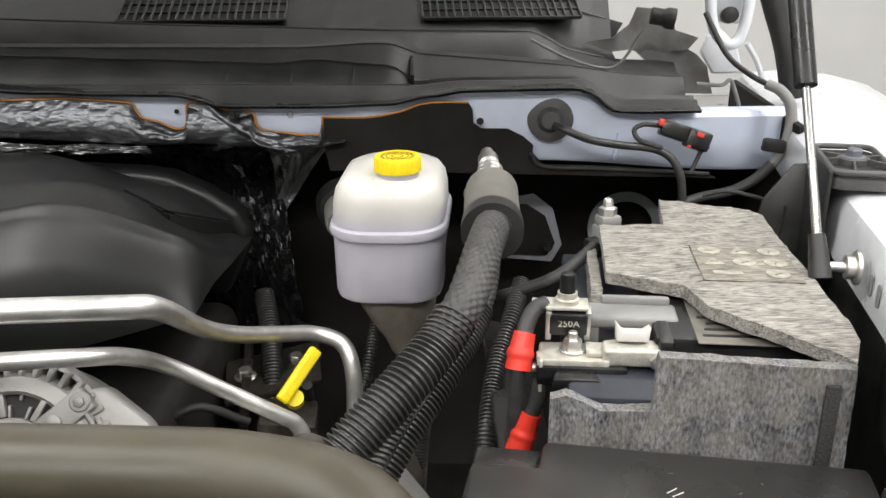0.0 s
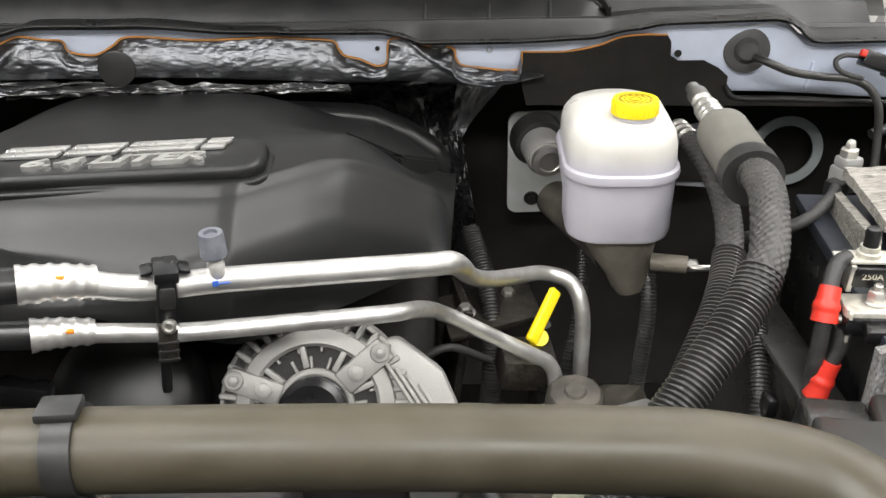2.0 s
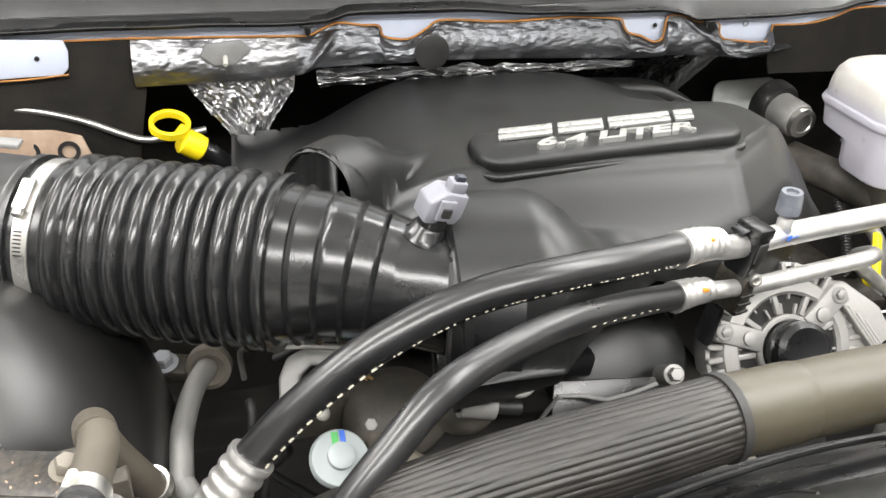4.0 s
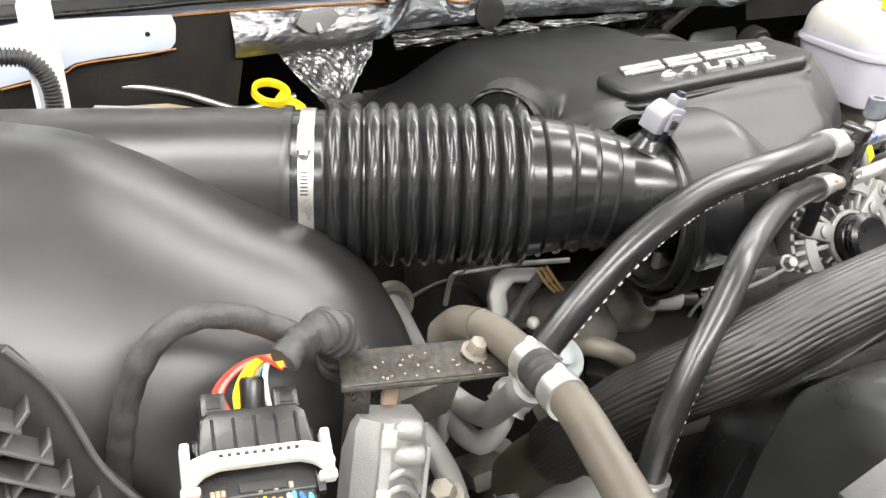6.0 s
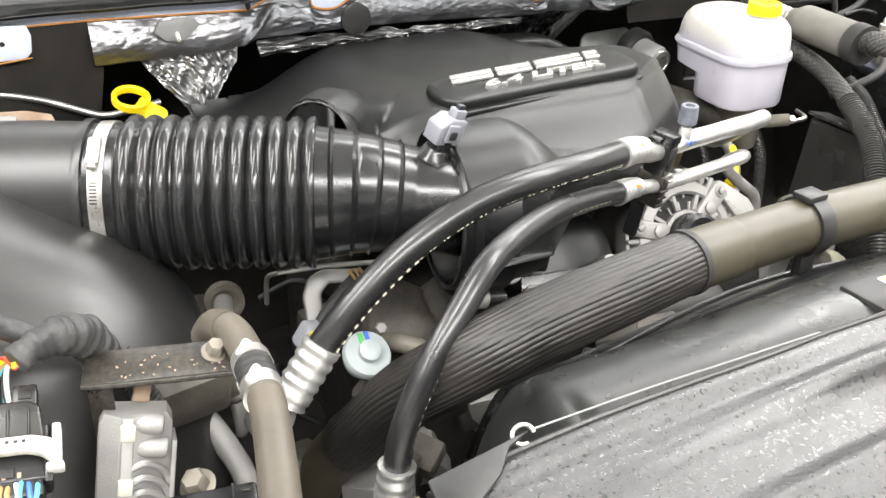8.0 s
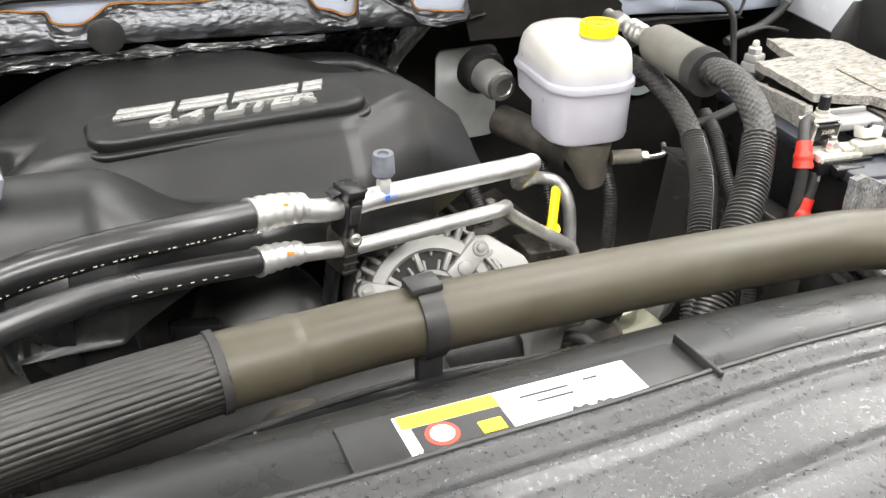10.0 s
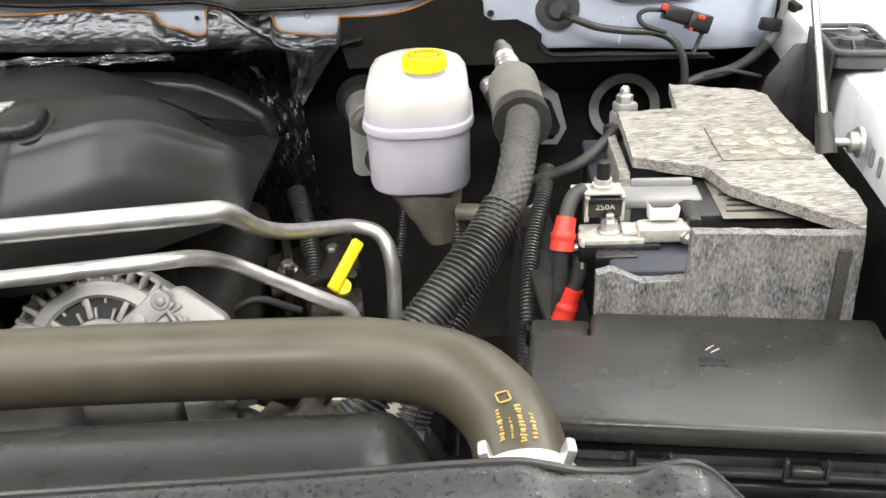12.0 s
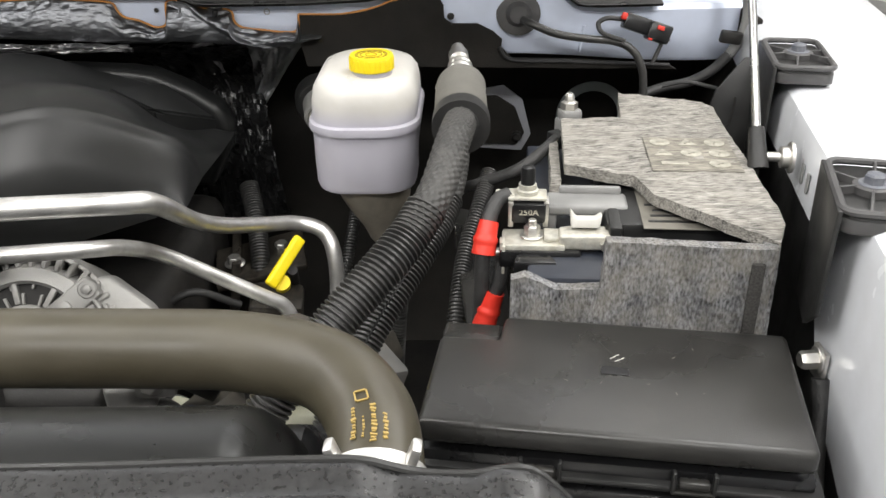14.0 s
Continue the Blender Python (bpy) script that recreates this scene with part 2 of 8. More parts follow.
def foil_material(name, base, rough, cells, bump):
    m = surf(name, base, rough, 1.0, var=0.25, scale=25, bump=0.0, rvar=0.08, dust=(0.14, 0.135, 0.13), damt=0.45, dscale=14)
    nt = m.node_tree
    N, L = nt.nodes, nt.links
    tc = N.new("ShaderNodeTexCoord")
    mp = N.new("ShaderNodeMapping")
    mp.inputs["Rotation"].default_value = (0.0, 0.7, 0.3)
    mp.inputs["Scale"].default_value = (0.35, 1.0, 1.0)
    v = N.new("ShaderNodeTexVoronoi")
    v.feature, v.inputs["Scale"].default_value = "SMOOTH_F1", cells
    n = N.new("ShaderNodeTexNoise")
    n.inputs["Scale"].default_value, n.inputs["Detail"].default_value = cells * 0.7, 6
    n.inputs["Distortion"].default_value = 0.8
    L.new(tc.outputs["Object"], mp.inputs["Vector"])
    a = N.new("ShaderNodeMath")
    a.operation = "ADD"
    L.new(mp.outputs[0], v.inputs["Vector"])
    L.new(mp.outputs[0], n.inputs["Vector"])
    L.new(v.outputs["Distance"], a.inputs[0])
    L.new(n.outputs["Fac"], a.inputs[1])
    b = N.new("ShaderNodeBump")
    b.inputs["Strength"].default_value, b.inputs["Distance"].default_value = bump, 0.003
    L.new(a.outputs[0], b.inputs["Height"])
    L.new(b.outputs[0], N["Principled BSDF"].inputs["Normal"])
    return m


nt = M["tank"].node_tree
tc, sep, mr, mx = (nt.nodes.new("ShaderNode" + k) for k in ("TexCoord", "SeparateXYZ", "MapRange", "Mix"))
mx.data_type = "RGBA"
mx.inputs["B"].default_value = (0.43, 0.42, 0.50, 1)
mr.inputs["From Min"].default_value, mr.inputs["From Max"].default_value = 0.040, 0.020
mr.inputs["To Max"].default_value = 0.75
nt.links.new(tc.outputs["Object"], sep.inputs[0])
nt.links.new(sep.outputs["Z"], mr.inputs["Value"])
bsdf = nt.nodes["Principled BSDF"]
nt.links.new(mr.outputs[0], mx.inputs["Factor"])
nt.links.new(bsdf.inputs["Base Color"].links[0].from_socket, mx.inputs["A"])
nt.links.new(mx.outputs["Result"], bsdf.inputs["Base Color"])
M["foil"] = foil_material("crinkled_heat_foil", (0.33, 0.33, 0.335), 0.38, 70, 0.22)
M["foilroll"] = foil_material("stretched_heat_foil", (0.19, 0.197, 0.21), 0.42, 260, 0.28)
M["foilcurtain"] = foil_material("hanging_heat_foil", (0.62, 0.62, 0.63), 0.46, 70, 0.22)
M["foilstain"] = foil_material("stained_pale_foil", (0.30, 0.30, 0.31), 0.42, 240, 0.25)
# shaded copy of the foil, coloured near black where it reflects darkness
M["foilshade"] = surf("shaded_heat_foil", (0.014, 0.014, 0.0145), 0.30, 0.3, var=0.3, bump=0.25, bscale=120, spec=0.6, rvar=0.10)


# ---- builders ----
def V(*a):
    return Vector(a if len(a) > 1 else a[0])


def true_place(p):
    """The plan was drawn from a first survey; this eases it to the second one, by 2 cm at most."""
    u, v = min(max(p[0] + 0.5, -1), 0.95), min(max(p[1] - 0.8, -0.6), 0.7)
    return Vector((p[0] - 0.002 + 0.007 * u + 0.011 * v + 0.032 * u * v + 0.017 * u * u, p[1] - 0.003 + 0.005 * v + 0.025 * u * v - 0.014 * u * u + 0.04 * v * v, p[2] - 0.010 * v))


def part(name, bm, material, parent=None, label="", smooth=True, angle=40):
    """Links a bmesh as one mesh object, its origin in its middle, under a thing or a part."""
    bmesh.ops.recalc_face_normals(bm, faces=bm.faces)
    if smooth:
        lim = radians(angle)
        for e in bm.edges:
            e.smooth = len(e.link_faces) == 2 and e.calc_face_angle(0) < lim
    for f in bm.faces:
        f.smooth = smooth
    for v in bm.verts:
        v.co = true_place(v.co)
    co = [v.co for v in bm.verts]
    mid = Vector([(min(c[i] for c in co) + max(c[i] for c in co)) / 2 for i in range(3)])
    bmesh.ops.translate(bm, vec=-mid, verts=bm.verts)
    me = bpy.data.meshes.new(name)
    bm.to_mesh(me)
    bm.free()
    me.materials.append(M[material] if isinstance(material, str) else material)
    ob = new(name, me)
    ob.location = mid
    if parent:
        ob.parent = parent
        ob.matrix_parent_inverse = world_of(parent).inverted()
    if label:
        ob["label"] = label
    return ob


def world_of(ob):
    m = ob.matrix_basis.copy()
    while ob.parent:
        m = ob.parent.matrix_basis @ ob.matrix_parent_inverse @ m
        ob = ob.parent
    return m


def thing(name, at, label, category, group="", kind=""):
    ob = new(name)
    ob.location = true_place(at)
    ob.empty_display_size = 0.02
    return tagged(ob, label, category, group, kind)


def single(name, bm, material, label, category, group="", kind="", angle=40):
    return tagged(part(name, bm, material, angle=angle), label, category, group, kind)


def spline(pts, n=12):
    """A smooth line through the points, n steps to a stretch."""
    pts = [Vector(p) for p in pts]
    if len(pts) == 2:
        return [pts[0].lerp(pts[1], i / n) for i in range(n + 1)]
    ext = [2 * pts[0] - pts[1], *pts, 2 * pts[-1] - pts[-2]]
    out = []
    for a, b, c, d in zip(ext, ext[1:], ext[2:], ext[3:]):
        for i in range(n):
            t = i / n
            out.append(0.5 * (2 * b + (c - a) * t + (2 * a - 5 * b + 4 * c - d) * t * t + (3 * b - a - 3 * c + d) * t ** 3))
    out.append(pts[-1])
    return out


def resample(line, step):
    out, acc = [line[0].copy()], 0.0
    for a, b in zip(line, line[1:]):
        d = (b - a).length
        while d > 1e-9 and acc + d >= step:
            a = a.lerp(b, (step - acc) / d)
            d = (b - a).length
            acc = 0.0
            out.append(a.copy())
        acc += d
    return out


def tube(pts, r, segs=14, n=10, step=None, caps=True, shape=None, bm=None, straight=False):
    """A tube along a smooth line; r a number or f(metres, share); shape(a) scales the radius round it."""
    line = [Vector(p) for p in pts] if straight else spline(pts, n)
    if step:
        line = resample(line, step)
    bm = bm or bmesh.new()
    lens = [0.0]
    for a, b in zip(line, line[1:]):
        lens.append(lens[-1] + (b - a).length)
    tan = [(line[min(i + 1, len(line) - 1)] - line[max(i - 1, 0)]).normalized() for i in range(len(line))]
    u = tan[0].orthogonal().normalized()
    rings = []
    for i, p in enumerate(line):
        u = (u - tan[i] * u.dot(tan[i])).normalized()
        w = tan[i].cross(u)
        rad = r(lens[i], lens[i] / lens[-1]) if callable(r) else r
        ring = []
        for k in range(segs):
            a = 2 * math.pi * k / segs
            q = rad * (shape(a, lens[i]) if shape else 1)
            ring.append(bm.verts.new(p + q * (math.cos(a) * u + math.sin(a) * w)))
        rings.append(ring)
    for A, B in zip(rings, rings[1:]):
        for k in range(segs):
            bm.faces.new((A[k], A[(k + 1) % segs], B[(k + 1) % segs], B[k]))
    if caps:
        bm.faces.new(rings[0][::-1])
        bm.faces.new(rings[-1])
    return bm


def corrugated(pts, r, pitch=0.005, depth=0.0014, segs=18):
    return tube(pts, lambda s, t: r + depth * (1 if round(4 * s / pitch) % 4 in (0, 1) else -1.2), segs, step=pitch / 4)


def lathe(profile, base, axis, segs=28, bm=None, scale=(1, 1), ring=False):
    """Turns (radius, height) pairs round an axis; ring joins the last pair to the first."""
    bm = bm or bmesh.new()
    ax = Vector(axis).normalized()
    u = ax.orthogonal().normalized() if abs(ax.z) < 0.99 else Vector((1, 0, 0))
    w = ax.cross(u)
    base = Vector(base)
    rings = []
    for r, h in profile:
        rings.append([bm.verts.new(base + ax * h + max(r, 1e-5) * (scale[0] * math.cos(2 * math.pi * k / segs) * u + scale[1] * math.sin(2 * math.pi * k / segs) * w)) for k in range(segs)])
    for A, B in zip(rings, rings[1:] + (rings[:1] if ring else [])):
        for k in range(segs):
            bm.faces.new((A[k], A[(k + 1) % segs], B[(k + 1) % segs], B[k]))
    if not ring:
        bm.faces.new(rings[0][::-1])
        bm.faces.new(rings[-1])
    return bm


def box(size, m=None, bevel=0.002, segs=2, bm=None):
    """A box with rounded edges, its middle at the pose m."""
    b = bmesh.new()
    bmesh.ops.create_cube(b, size=1)
    for v in b.verts:
        v.co = Vector((v.co.x * size[0], v.co.y * size[1], v.co.z * size[2]))
    if bevel:
        bmesh.ops.bevel(b, geom=b.edges[:], offset=min(bevel, min(size) * 0.45), segments=segs, profile=0.5, affect="EDGES")
    if m is not None:
        bmesh.ops.transform(b, matrix=m, verts=b.verts)
    return merge(bm, b)


def merge(bm, b):
    if bm is None:
        return b
    me = bpy.data.meshes.new("tmp")
    b.to_mesh(me)
    b.free()
    bm.from_mesh(me)
    bpy.data.meshes.remove(me)
    return bm


def prism(poly, depth, m=None, bevel=0.0015, bm=None, segs=2):
    """A flat outline with thickness: poly in x, y from z 0 to depth, then set by the pose m."""
    b = bmesh.new()
    f = b.faces.new([b.verts.new((x, y, 0)) for x, y in poly])
    r = bmesh.ops.extrude_face_region(b, geom=[f])
    bmesh.ops.translate(b, vec=(0, 0, depth), verts=[v for v in r["geom"] if isinstance(v, bmesh.types.BMVert)])
    bmesh.ops.recalc_face_normals(b, faces=b.faces)
    if bevel:
        bmesh.ops.bevel(b, geom=b.edges[:], offset=bevel, segments=segs, profile=0.5, affect="EDGES")
    if m is not None:
        bmesh.ops.transform(b, matrix=m, verts=b.verts)
    return merge(bm, b)


def gridcut(bm, step):
    """Cuts a flat piece into even cells, so that it can be made uneven."""
    for i in (0, 1):
        lo, hi = min(v.co[i] for v in bm.verts), max(v.co[i] for v in bm.verts)
        n = Vector([1.0 if k == i else 0.0 for k in range(3)])
        c = lo + step
        while c < hi - step * 0.3:
            bmesh.ops.bisect_plane(bm, geom=bm.verts[:] + bm.edges[:] + bm.faces[:], plane_co=n * c, plane_no=n)
            c += step
    return bm


def rounded(w, h, r, n=5):
    pts = []
    for cx, cy, a0 in ((w / 2 - r, h / 2 - r, 0), (-w / 2 + r, h / 2 - r, 90), (-w / 2 + r, -h / 2 + r, 180), (w / 2 - r, -h / 2 + r, 270)):
        pts += [(cx + r * math.cos(radians(a0 + 90 * i / n)), cy + r * math.sin(radians(a0 + 90 * i / n))) for i in range(n + 1)]
    return pts


def field(xs, ys, f, low=None):
    """A surface of heights f(x, y) over a grid; with low, closed by a skirt down to that height."""
    bm = bmesh.new()
    rows = [[bm.verts.new((x, y, f(x, y))) for x in xs] for y in ys]
    for A, B in zip(rows, rows[1:]):
        for i in range(len(xs) - 1):
            bm.faces.new((A[i], A[i + 1], B[i + 1], B[i]))
    if low is not None:
        rim = rows[0] + [r[-1] for r in rows[1:]] + rows[-1][-2::-1] + [r[0] for r in rows[-2:0:-1]]
        lowv = [bm.verts.new((v.co.x, v.co.y, low)) for v in rim]
        for i in range(len(rim)):
            j = (i + 1) % len(rim)
            bm.faces.new((rim[i], lowv[i], lowv[j], rim[j]))
    return bm


def smooth01(a, b, x):
    t = min(max((x - a) / (b - a), 0), 1)
    return t * t * (3 - 2 * t)


def steps(a, b, n):
    return [a + (b - a) * i / n for i in range(n + 1)]


def frame_of(origin, xdir, zdir=(0, 0, 1)):
    """A pose with its x along xdir and its z as near to zdir as can be."""
    x = Vector(xdir).normalized()
    z = Vector(zdir)
    z = (z - x * z.dot(x)).normalized()
    y = z.cross(x)
    return Matrix.Translation(origin) @ Matrix((x, y, z)).transposed().to_4x4()


def bolt(parent, at, axis, r=0.007, h=0.006, material="steel", name="bolt", label=""):
    """A hexagon head on a washer."""
    bm = lathe([(r * 1.45, 0), (r * 1.5, 0.0015), (r * 1.4, 0.0022)], at, axis, 20)
    top = Vector(at) + Vector(axis).normalized() * 0.002
    lathe([(r * 1.05, 0), (r * 1.05, h * 0.8), (r * 0.85, h)], top, axis, 6, bm)
    return part(name, bm, material, parent, label)


def text_mesh(body, size, depth, m, shear=0.0, stretch=1.0, weight=0.0):
    cu = bpy.data.curves.new("writing", "FONT")
    cu.body, cu.size, cu.extrude, cu.align_x, cu.align_y, cu.shear, cu.resolution_u, cu.offset = body, size, depth / 2, "CENTER", "CENTER", shear, 2, weight
    ob = bpy.data.objects.new("writing", cu)
    me = bpy.data.meshes.new_from_object(ob)
    bm = bmesh.new()
    bm.from_mesh(me)
    bpy.data.objects.remove(ob)
    bpy.data.meshes.remove(me)
    bpy.data.curves.remove(cu)
    bmesh.ops.transform(bm, matrix=m @ Matrix.Diagonal((stretch, 1, 1, 1)), verts=bm.verts)
    return bm


# ---- workshop ----
def slab(name, lo, hi, material, label, category):
    c = [(a + b) / 2 for a, b in zip(lo, hi)]
    return single(name, box([b - a for a, b in zip(lo, hi)], pose(*c), 0.004, 1), material, label, category, kind="structure")


slab("floor", (-6, -6, -0.1), (6, 8, 0), "concrete", "pale sealed concrete workshop floor", "floor")
slab("ceiling", (-6, -6, 4.2), (6, 8, 4.3), "wall", "white painted workshop ceiling", "ceiling")
slab("wall_north", (-6.1, 8, 0), (6.1, 8.1, 4.2), "wall", "plain white workshop wall", "wall")
slab("wall_south", (-6.1, -6.1, 0), (6.1, -6, 4.2), "wall", "plain white workshop wall", "wall")
slab("wall_east", (6, -6, 0), (6.1, 8, 4.2), "wall", "plain white workshop wall", "wall")
slab("wall_west", (-6.1, -6, 0), (-6, 8, 4.2), "wall", "plain white workshop wall", "wall")


kerb = thing("kerb", (2.9, 6.6, 0), "grey-brown low kerb on the workshop floor", "kerb", kind="structure")
KERB = [(2.70, 6.44), (3.95, 4.3)]


# ---- firewall and cowl ----
def wall_y(x):
    return 1.252 + 0.09 * x


def between(keys, x, ease=False):
    """The height at x on a line through (x, height) pairs."""
    for (a, za), (b, zb) in zip(keys, keys[1:]):
        if x <= b:
            k = smooth01(a, b, x) if ease else min(max((x - a) / (b - a), 0), 1)
            return za + (zb - za) * k
    return keys[-1][1]


LIP = [(-1.75, 1.352), (-1.13, 1.332), (-1.0, 1.328), (-0.867, 1.322), (-0.832, 1.323), (-0.796, 1.331), (-0.68, 1.328), (-0.523, 1.315), (-0.443, 1.311), (-0.358, 1.309), (-0.334, 1.304), (-0.301, 1.292), (-0.17, 1.290),
       (-0.084, 1.292), (-0.027, 1.302), (0.018, 1.308), (0.162, 1.309), (0.176, 1.305), (0.216, 1.277), (0.247, 1.275), (0.6, 1.274)]
# top edge of the foil and of the black mat, which dips round the painted tabs
FOIL_TOP = [(-1.068, 1.317), (-0.937, 1.310), (-0.869, 1.307), (-0.851, 1.306), (-0.826, 1.317), (-0.811, 1.320), (-0.784, 1.315), (-0.761, 1.312), (-0.756, 1.299), (-0.742, 1.294), (-0.720, 1.293), (-0.698, 1.304), (-0.683, 1.314), (-0.654, 1.313),
            (-0.587, 1.307), (-0.503, 1.308), (-0.464, 1.305), (-0.420, 1.300), (-0.412, 1.289), (-0.404, 1.279), (-0.385, 1.273), (-0.364, 1.264), (-0.350, 1.268), (-0.346, 1.297), (-0.326, 1.299), (-0.296, 1.288), (-0.264, 1.284), (-0.259, 1.268), (-0.251, 1.260), (-0.228, 1.256), (-0.178, 1.251), (-0.172, 1.275)]
FOIL_LOW = [(-1.068, 1.255), (-0.97, 1.253), (-0.888, 1.252), (-0.84, 1.262), (-0.70, 1.260), (-0.58, 1.254), (-0.50, 1.248), (-0.41, 1.241), (-0.343, 1.241), (-0.21, 1.230), (-0.172, 1.234), (-0.14, 1.244)]
MAT_TOP = [(-0.172, 1.275), (-0.113, 1.274), (-0.070, 1.281), (-0.042, 1.291), (-0.013, 1.294), (0.020, 1.292), (0.026, 1.282), (0.027, 1.263), (0.038, 1.255), (0.073, 1.254), (0.095, 1.242), (0.108, 1.230), (0.107, 1.219), (0.122, 1.202)]


def lip_z(x):
    """Height of the cowl's front lip along the truck's width."""
    return between(LIP, x, True)


def sheet(xs, rows, thick=0.0):
    """A sheet through rows of points: rows are functions of x."""
    bm = bmesh.new()
    grid = [[bm.verts.new(r(x)) for x in xs] for r in rows]
    for A, B in zip(grid, grid[1:]):
        for i in range(len(xs) - 1):
            bm.faces.new((A[i], A[i + 1], B[i + 1], B[i]))
    if thick:
        bmesh.ops.recalc_face_normals(bm, faces=bm.faces)
        bmesh.ops.solidify(bm, geom=bm.faces[:], thickness=thick)
    return bm


def on_wall(bm, off):
    """Lays an outline, drawn in x and z, on the firewall, off metres ahead of it."""
    for v in bm.verts:
        x, z, d = v.co
        v.co = V(x, wall_y(x) - off - d, z)
    return bm


def build_firewall():
    wall = thing("wall_firewall", (-0.5, 1.25, 0.7), "pale blue-white painted steel firewall below the windscreen cowl", "firewall", kind="structure")
    xs = steps(-1.75, 0.47, 160)

    def bottom(x):
        if x < -0.14:
            return between(FOIL_LOW, x) + 0.006
        return 1.25 - 0.045 * smooth01(-0.14, -0.10, x) - 0.02 * smooth01(0.1, 0.4, x)
    part("upper_panel", sheet(xs, [
        lambda x: V(x, wall_y(x) + 0.03, lip_z(x) - 0.002), lambda x: V(x, wall_y(x) + 0.004, lip_z(x) - 0.003),
        lambda x: V(x, wall_y(x) - 0.002, lip_z(x) - 0.010), lambda x: V(x, wall_y(x), (lip_z(x) + bottom(x)) / 2),
        lambda x: V(x, wall_y(x) + 0.001, bottom(x) + 0.006), lambda x: V(x, wall_y(x) + 0.006, bottom(x)), lambda x: V(x, wall_y(x) + 0.05, bottom(x) - 0.004)], 0.0015),
        "primer", wall)
    # the lower wall stands back behind a sloping roof
    part("lower_panel", sheet(xs, [lambda x: V(x, wall_y(x) + 0.05, bottom(x) - 0.004), lambda x: V(x, wall_y(x) + 0.10, bottom(x) - 0.006), lambda x: V(x, wall_y(x) + 0.19, 1.16), lambda x: V(x, wall_y(x) + 0.20, 1.10), lambda x: V(x, wall_y(x) + 0.19, 0.9), lambda x: V(x, wall_y(x) + 0.10, 0.62)], 0.002),
         "sound", wall, "black felt sound mat")
    part("end_panel", box((0.012, 0.36, 0.62), pose(0.452, 1.40, 0.955), 0.003), "sound", wall)
    # black mat that covers the panel beside the fluid tank
    poly = [(-0.172, 1.232), (-0.165, 1.20), (0.36, 1.178), (0.344, 1.186), (0.219, 1.197)] + MAT_TOP[::-1]
    bm = gridcut(prism(poly, 0.004, bevel=0), 0.012)
    for v in bm.verts:
        x, z, d = v.co
        v.co = V(x, wall_y(x) - 0.004 - d - 0.004 * smooth01(1.22, 1.18, z) - 0.003 * noise.noise((x * 18, z * 30, 2.0)), z)
    part("sound_mat", bm, "sound", wall, "black sound mat with a cut edge")
    # orange sealer that follows the edge of foil and mat
    for pts in (FOIL_TOP, MAT_TOP[:6]):
        part("sealer_bead", tube([V(x, wall_y(x) - 0.0085, z + 0.0006 * math.sin(x * 140)) for x, z in pts], 0.0015, 6, 5), "sealer", wall, "orange sealer bead")
    part("sealer_bead", tube([V(x, wall_y(x) - 0.006, between(((-1.75, 1.335), (-1.15, 1.319), (-1.06, 1.3165)), x)) for x in steps(-1.6, -1.066, 12)], 0.0014, 6, 3), "sealer", wall, "orange sealer bead")
    part("lower_seal", tube([V(x, wall_y(x) - 0.011, z) for x, z in ((0.104, 1.219), (0.122, 1.200), (0.2, 1.195), (0.219, 1.193), (0.3, 1.188), (0.35, 1.184))], 0.0030, 8, 8), "rubber", wall, "black rubber seal")
    # shallow pressing in the painted panel
    part("pressed_seam", tube([V(x, wall_y(x) - 0.001, z) for x, z in ((0.224, 1.245), (0.222, 1.225), (0.219, 1.205))], 0.0022, 8, 6), "primer", wall)
    part("pressed_edge", tube([V(x, wall_y(x) - 0.003, lip_z(x) - 0.004 - 0.006 * math.sin(math.pi * (x - 0.07) / 0.10)) for x in steps(0.07, 0.17, 10)], 0.0012, 8, 3), "white", wall)
    # second painted panel, ahead of the passenger's side
    bm = prism([(-1.139, 1.322), (-1.235, 1.330), (-1.30, 1.334), (-1.34, 1.33), (-1.345, 1.262), (-1.275, 1.271), (-1.256, 1.279), (-1.226, 1.281), (-1.184, 1.281), (-1.146, 1.280), (-1.138, 1.288), (-1.135, 1.309)][::-1], 0.004, bevel=0.002)
    part("side_panel", on_wall(bm, 0.012), "primer", wall)
    part("sealer_bead", tube([V(x, wall_y(x) - 0.016, z) for x, z in ((-1.139, 1.281), (-1.184, 1.279), (-1.226, 1.279), (-1.256, 1.277), (-1.275, 1.269), (-1.34, 1.261))], 0.0011, 6, 5), "sealer", wall, "orange sealer bead")
    part("sound_mat", on_wall(prism([(-1.62, 1.33), (-1.066, 1.315), (-1.055, 1.25), (-1.075, 1.16), (-1.62, 1.14)][::-1], 0.004, bevel=0.001), 0.004), "sound", wall, "dusty dark sound mat")
    for x, z, off, r in ((-1.170, 1.303, 0.0165, 0.003), (-0.362, 1.286, 0.0035, 0.0032), (0.036, 1.266, 0.009, 0.005)):
        part("hole", lathe([(r, 0), (r, 0.001), (r * 0.7, 0.0012)], (x, wall_y(x) - off, z), (0, -1, 0), 14), "dark", wall)
    part("hole_rim", lathe([(0.003, 0), (0.003, 0.001), (0.0045, 0.001), (0.0045, 0)], (-0.215, wall_y(-0.215) - 0.003, 1.279), (0, -1, 0), 16, ring=True), "greyconn", wall)
    for x in (-0.281, -0.853):
        z = lip_z(x) - 0.002
        part("push_pin", lathe([(0.010, 0.0), (0.010, -0.002), (0.004, -0.004), (0.0035, -0.010), (0.0015, -0.013)], (x, wall_y(x) - 0.016, z), (0, 0.2, 1), 14), "satin", wall, "black push pin")
    return wall


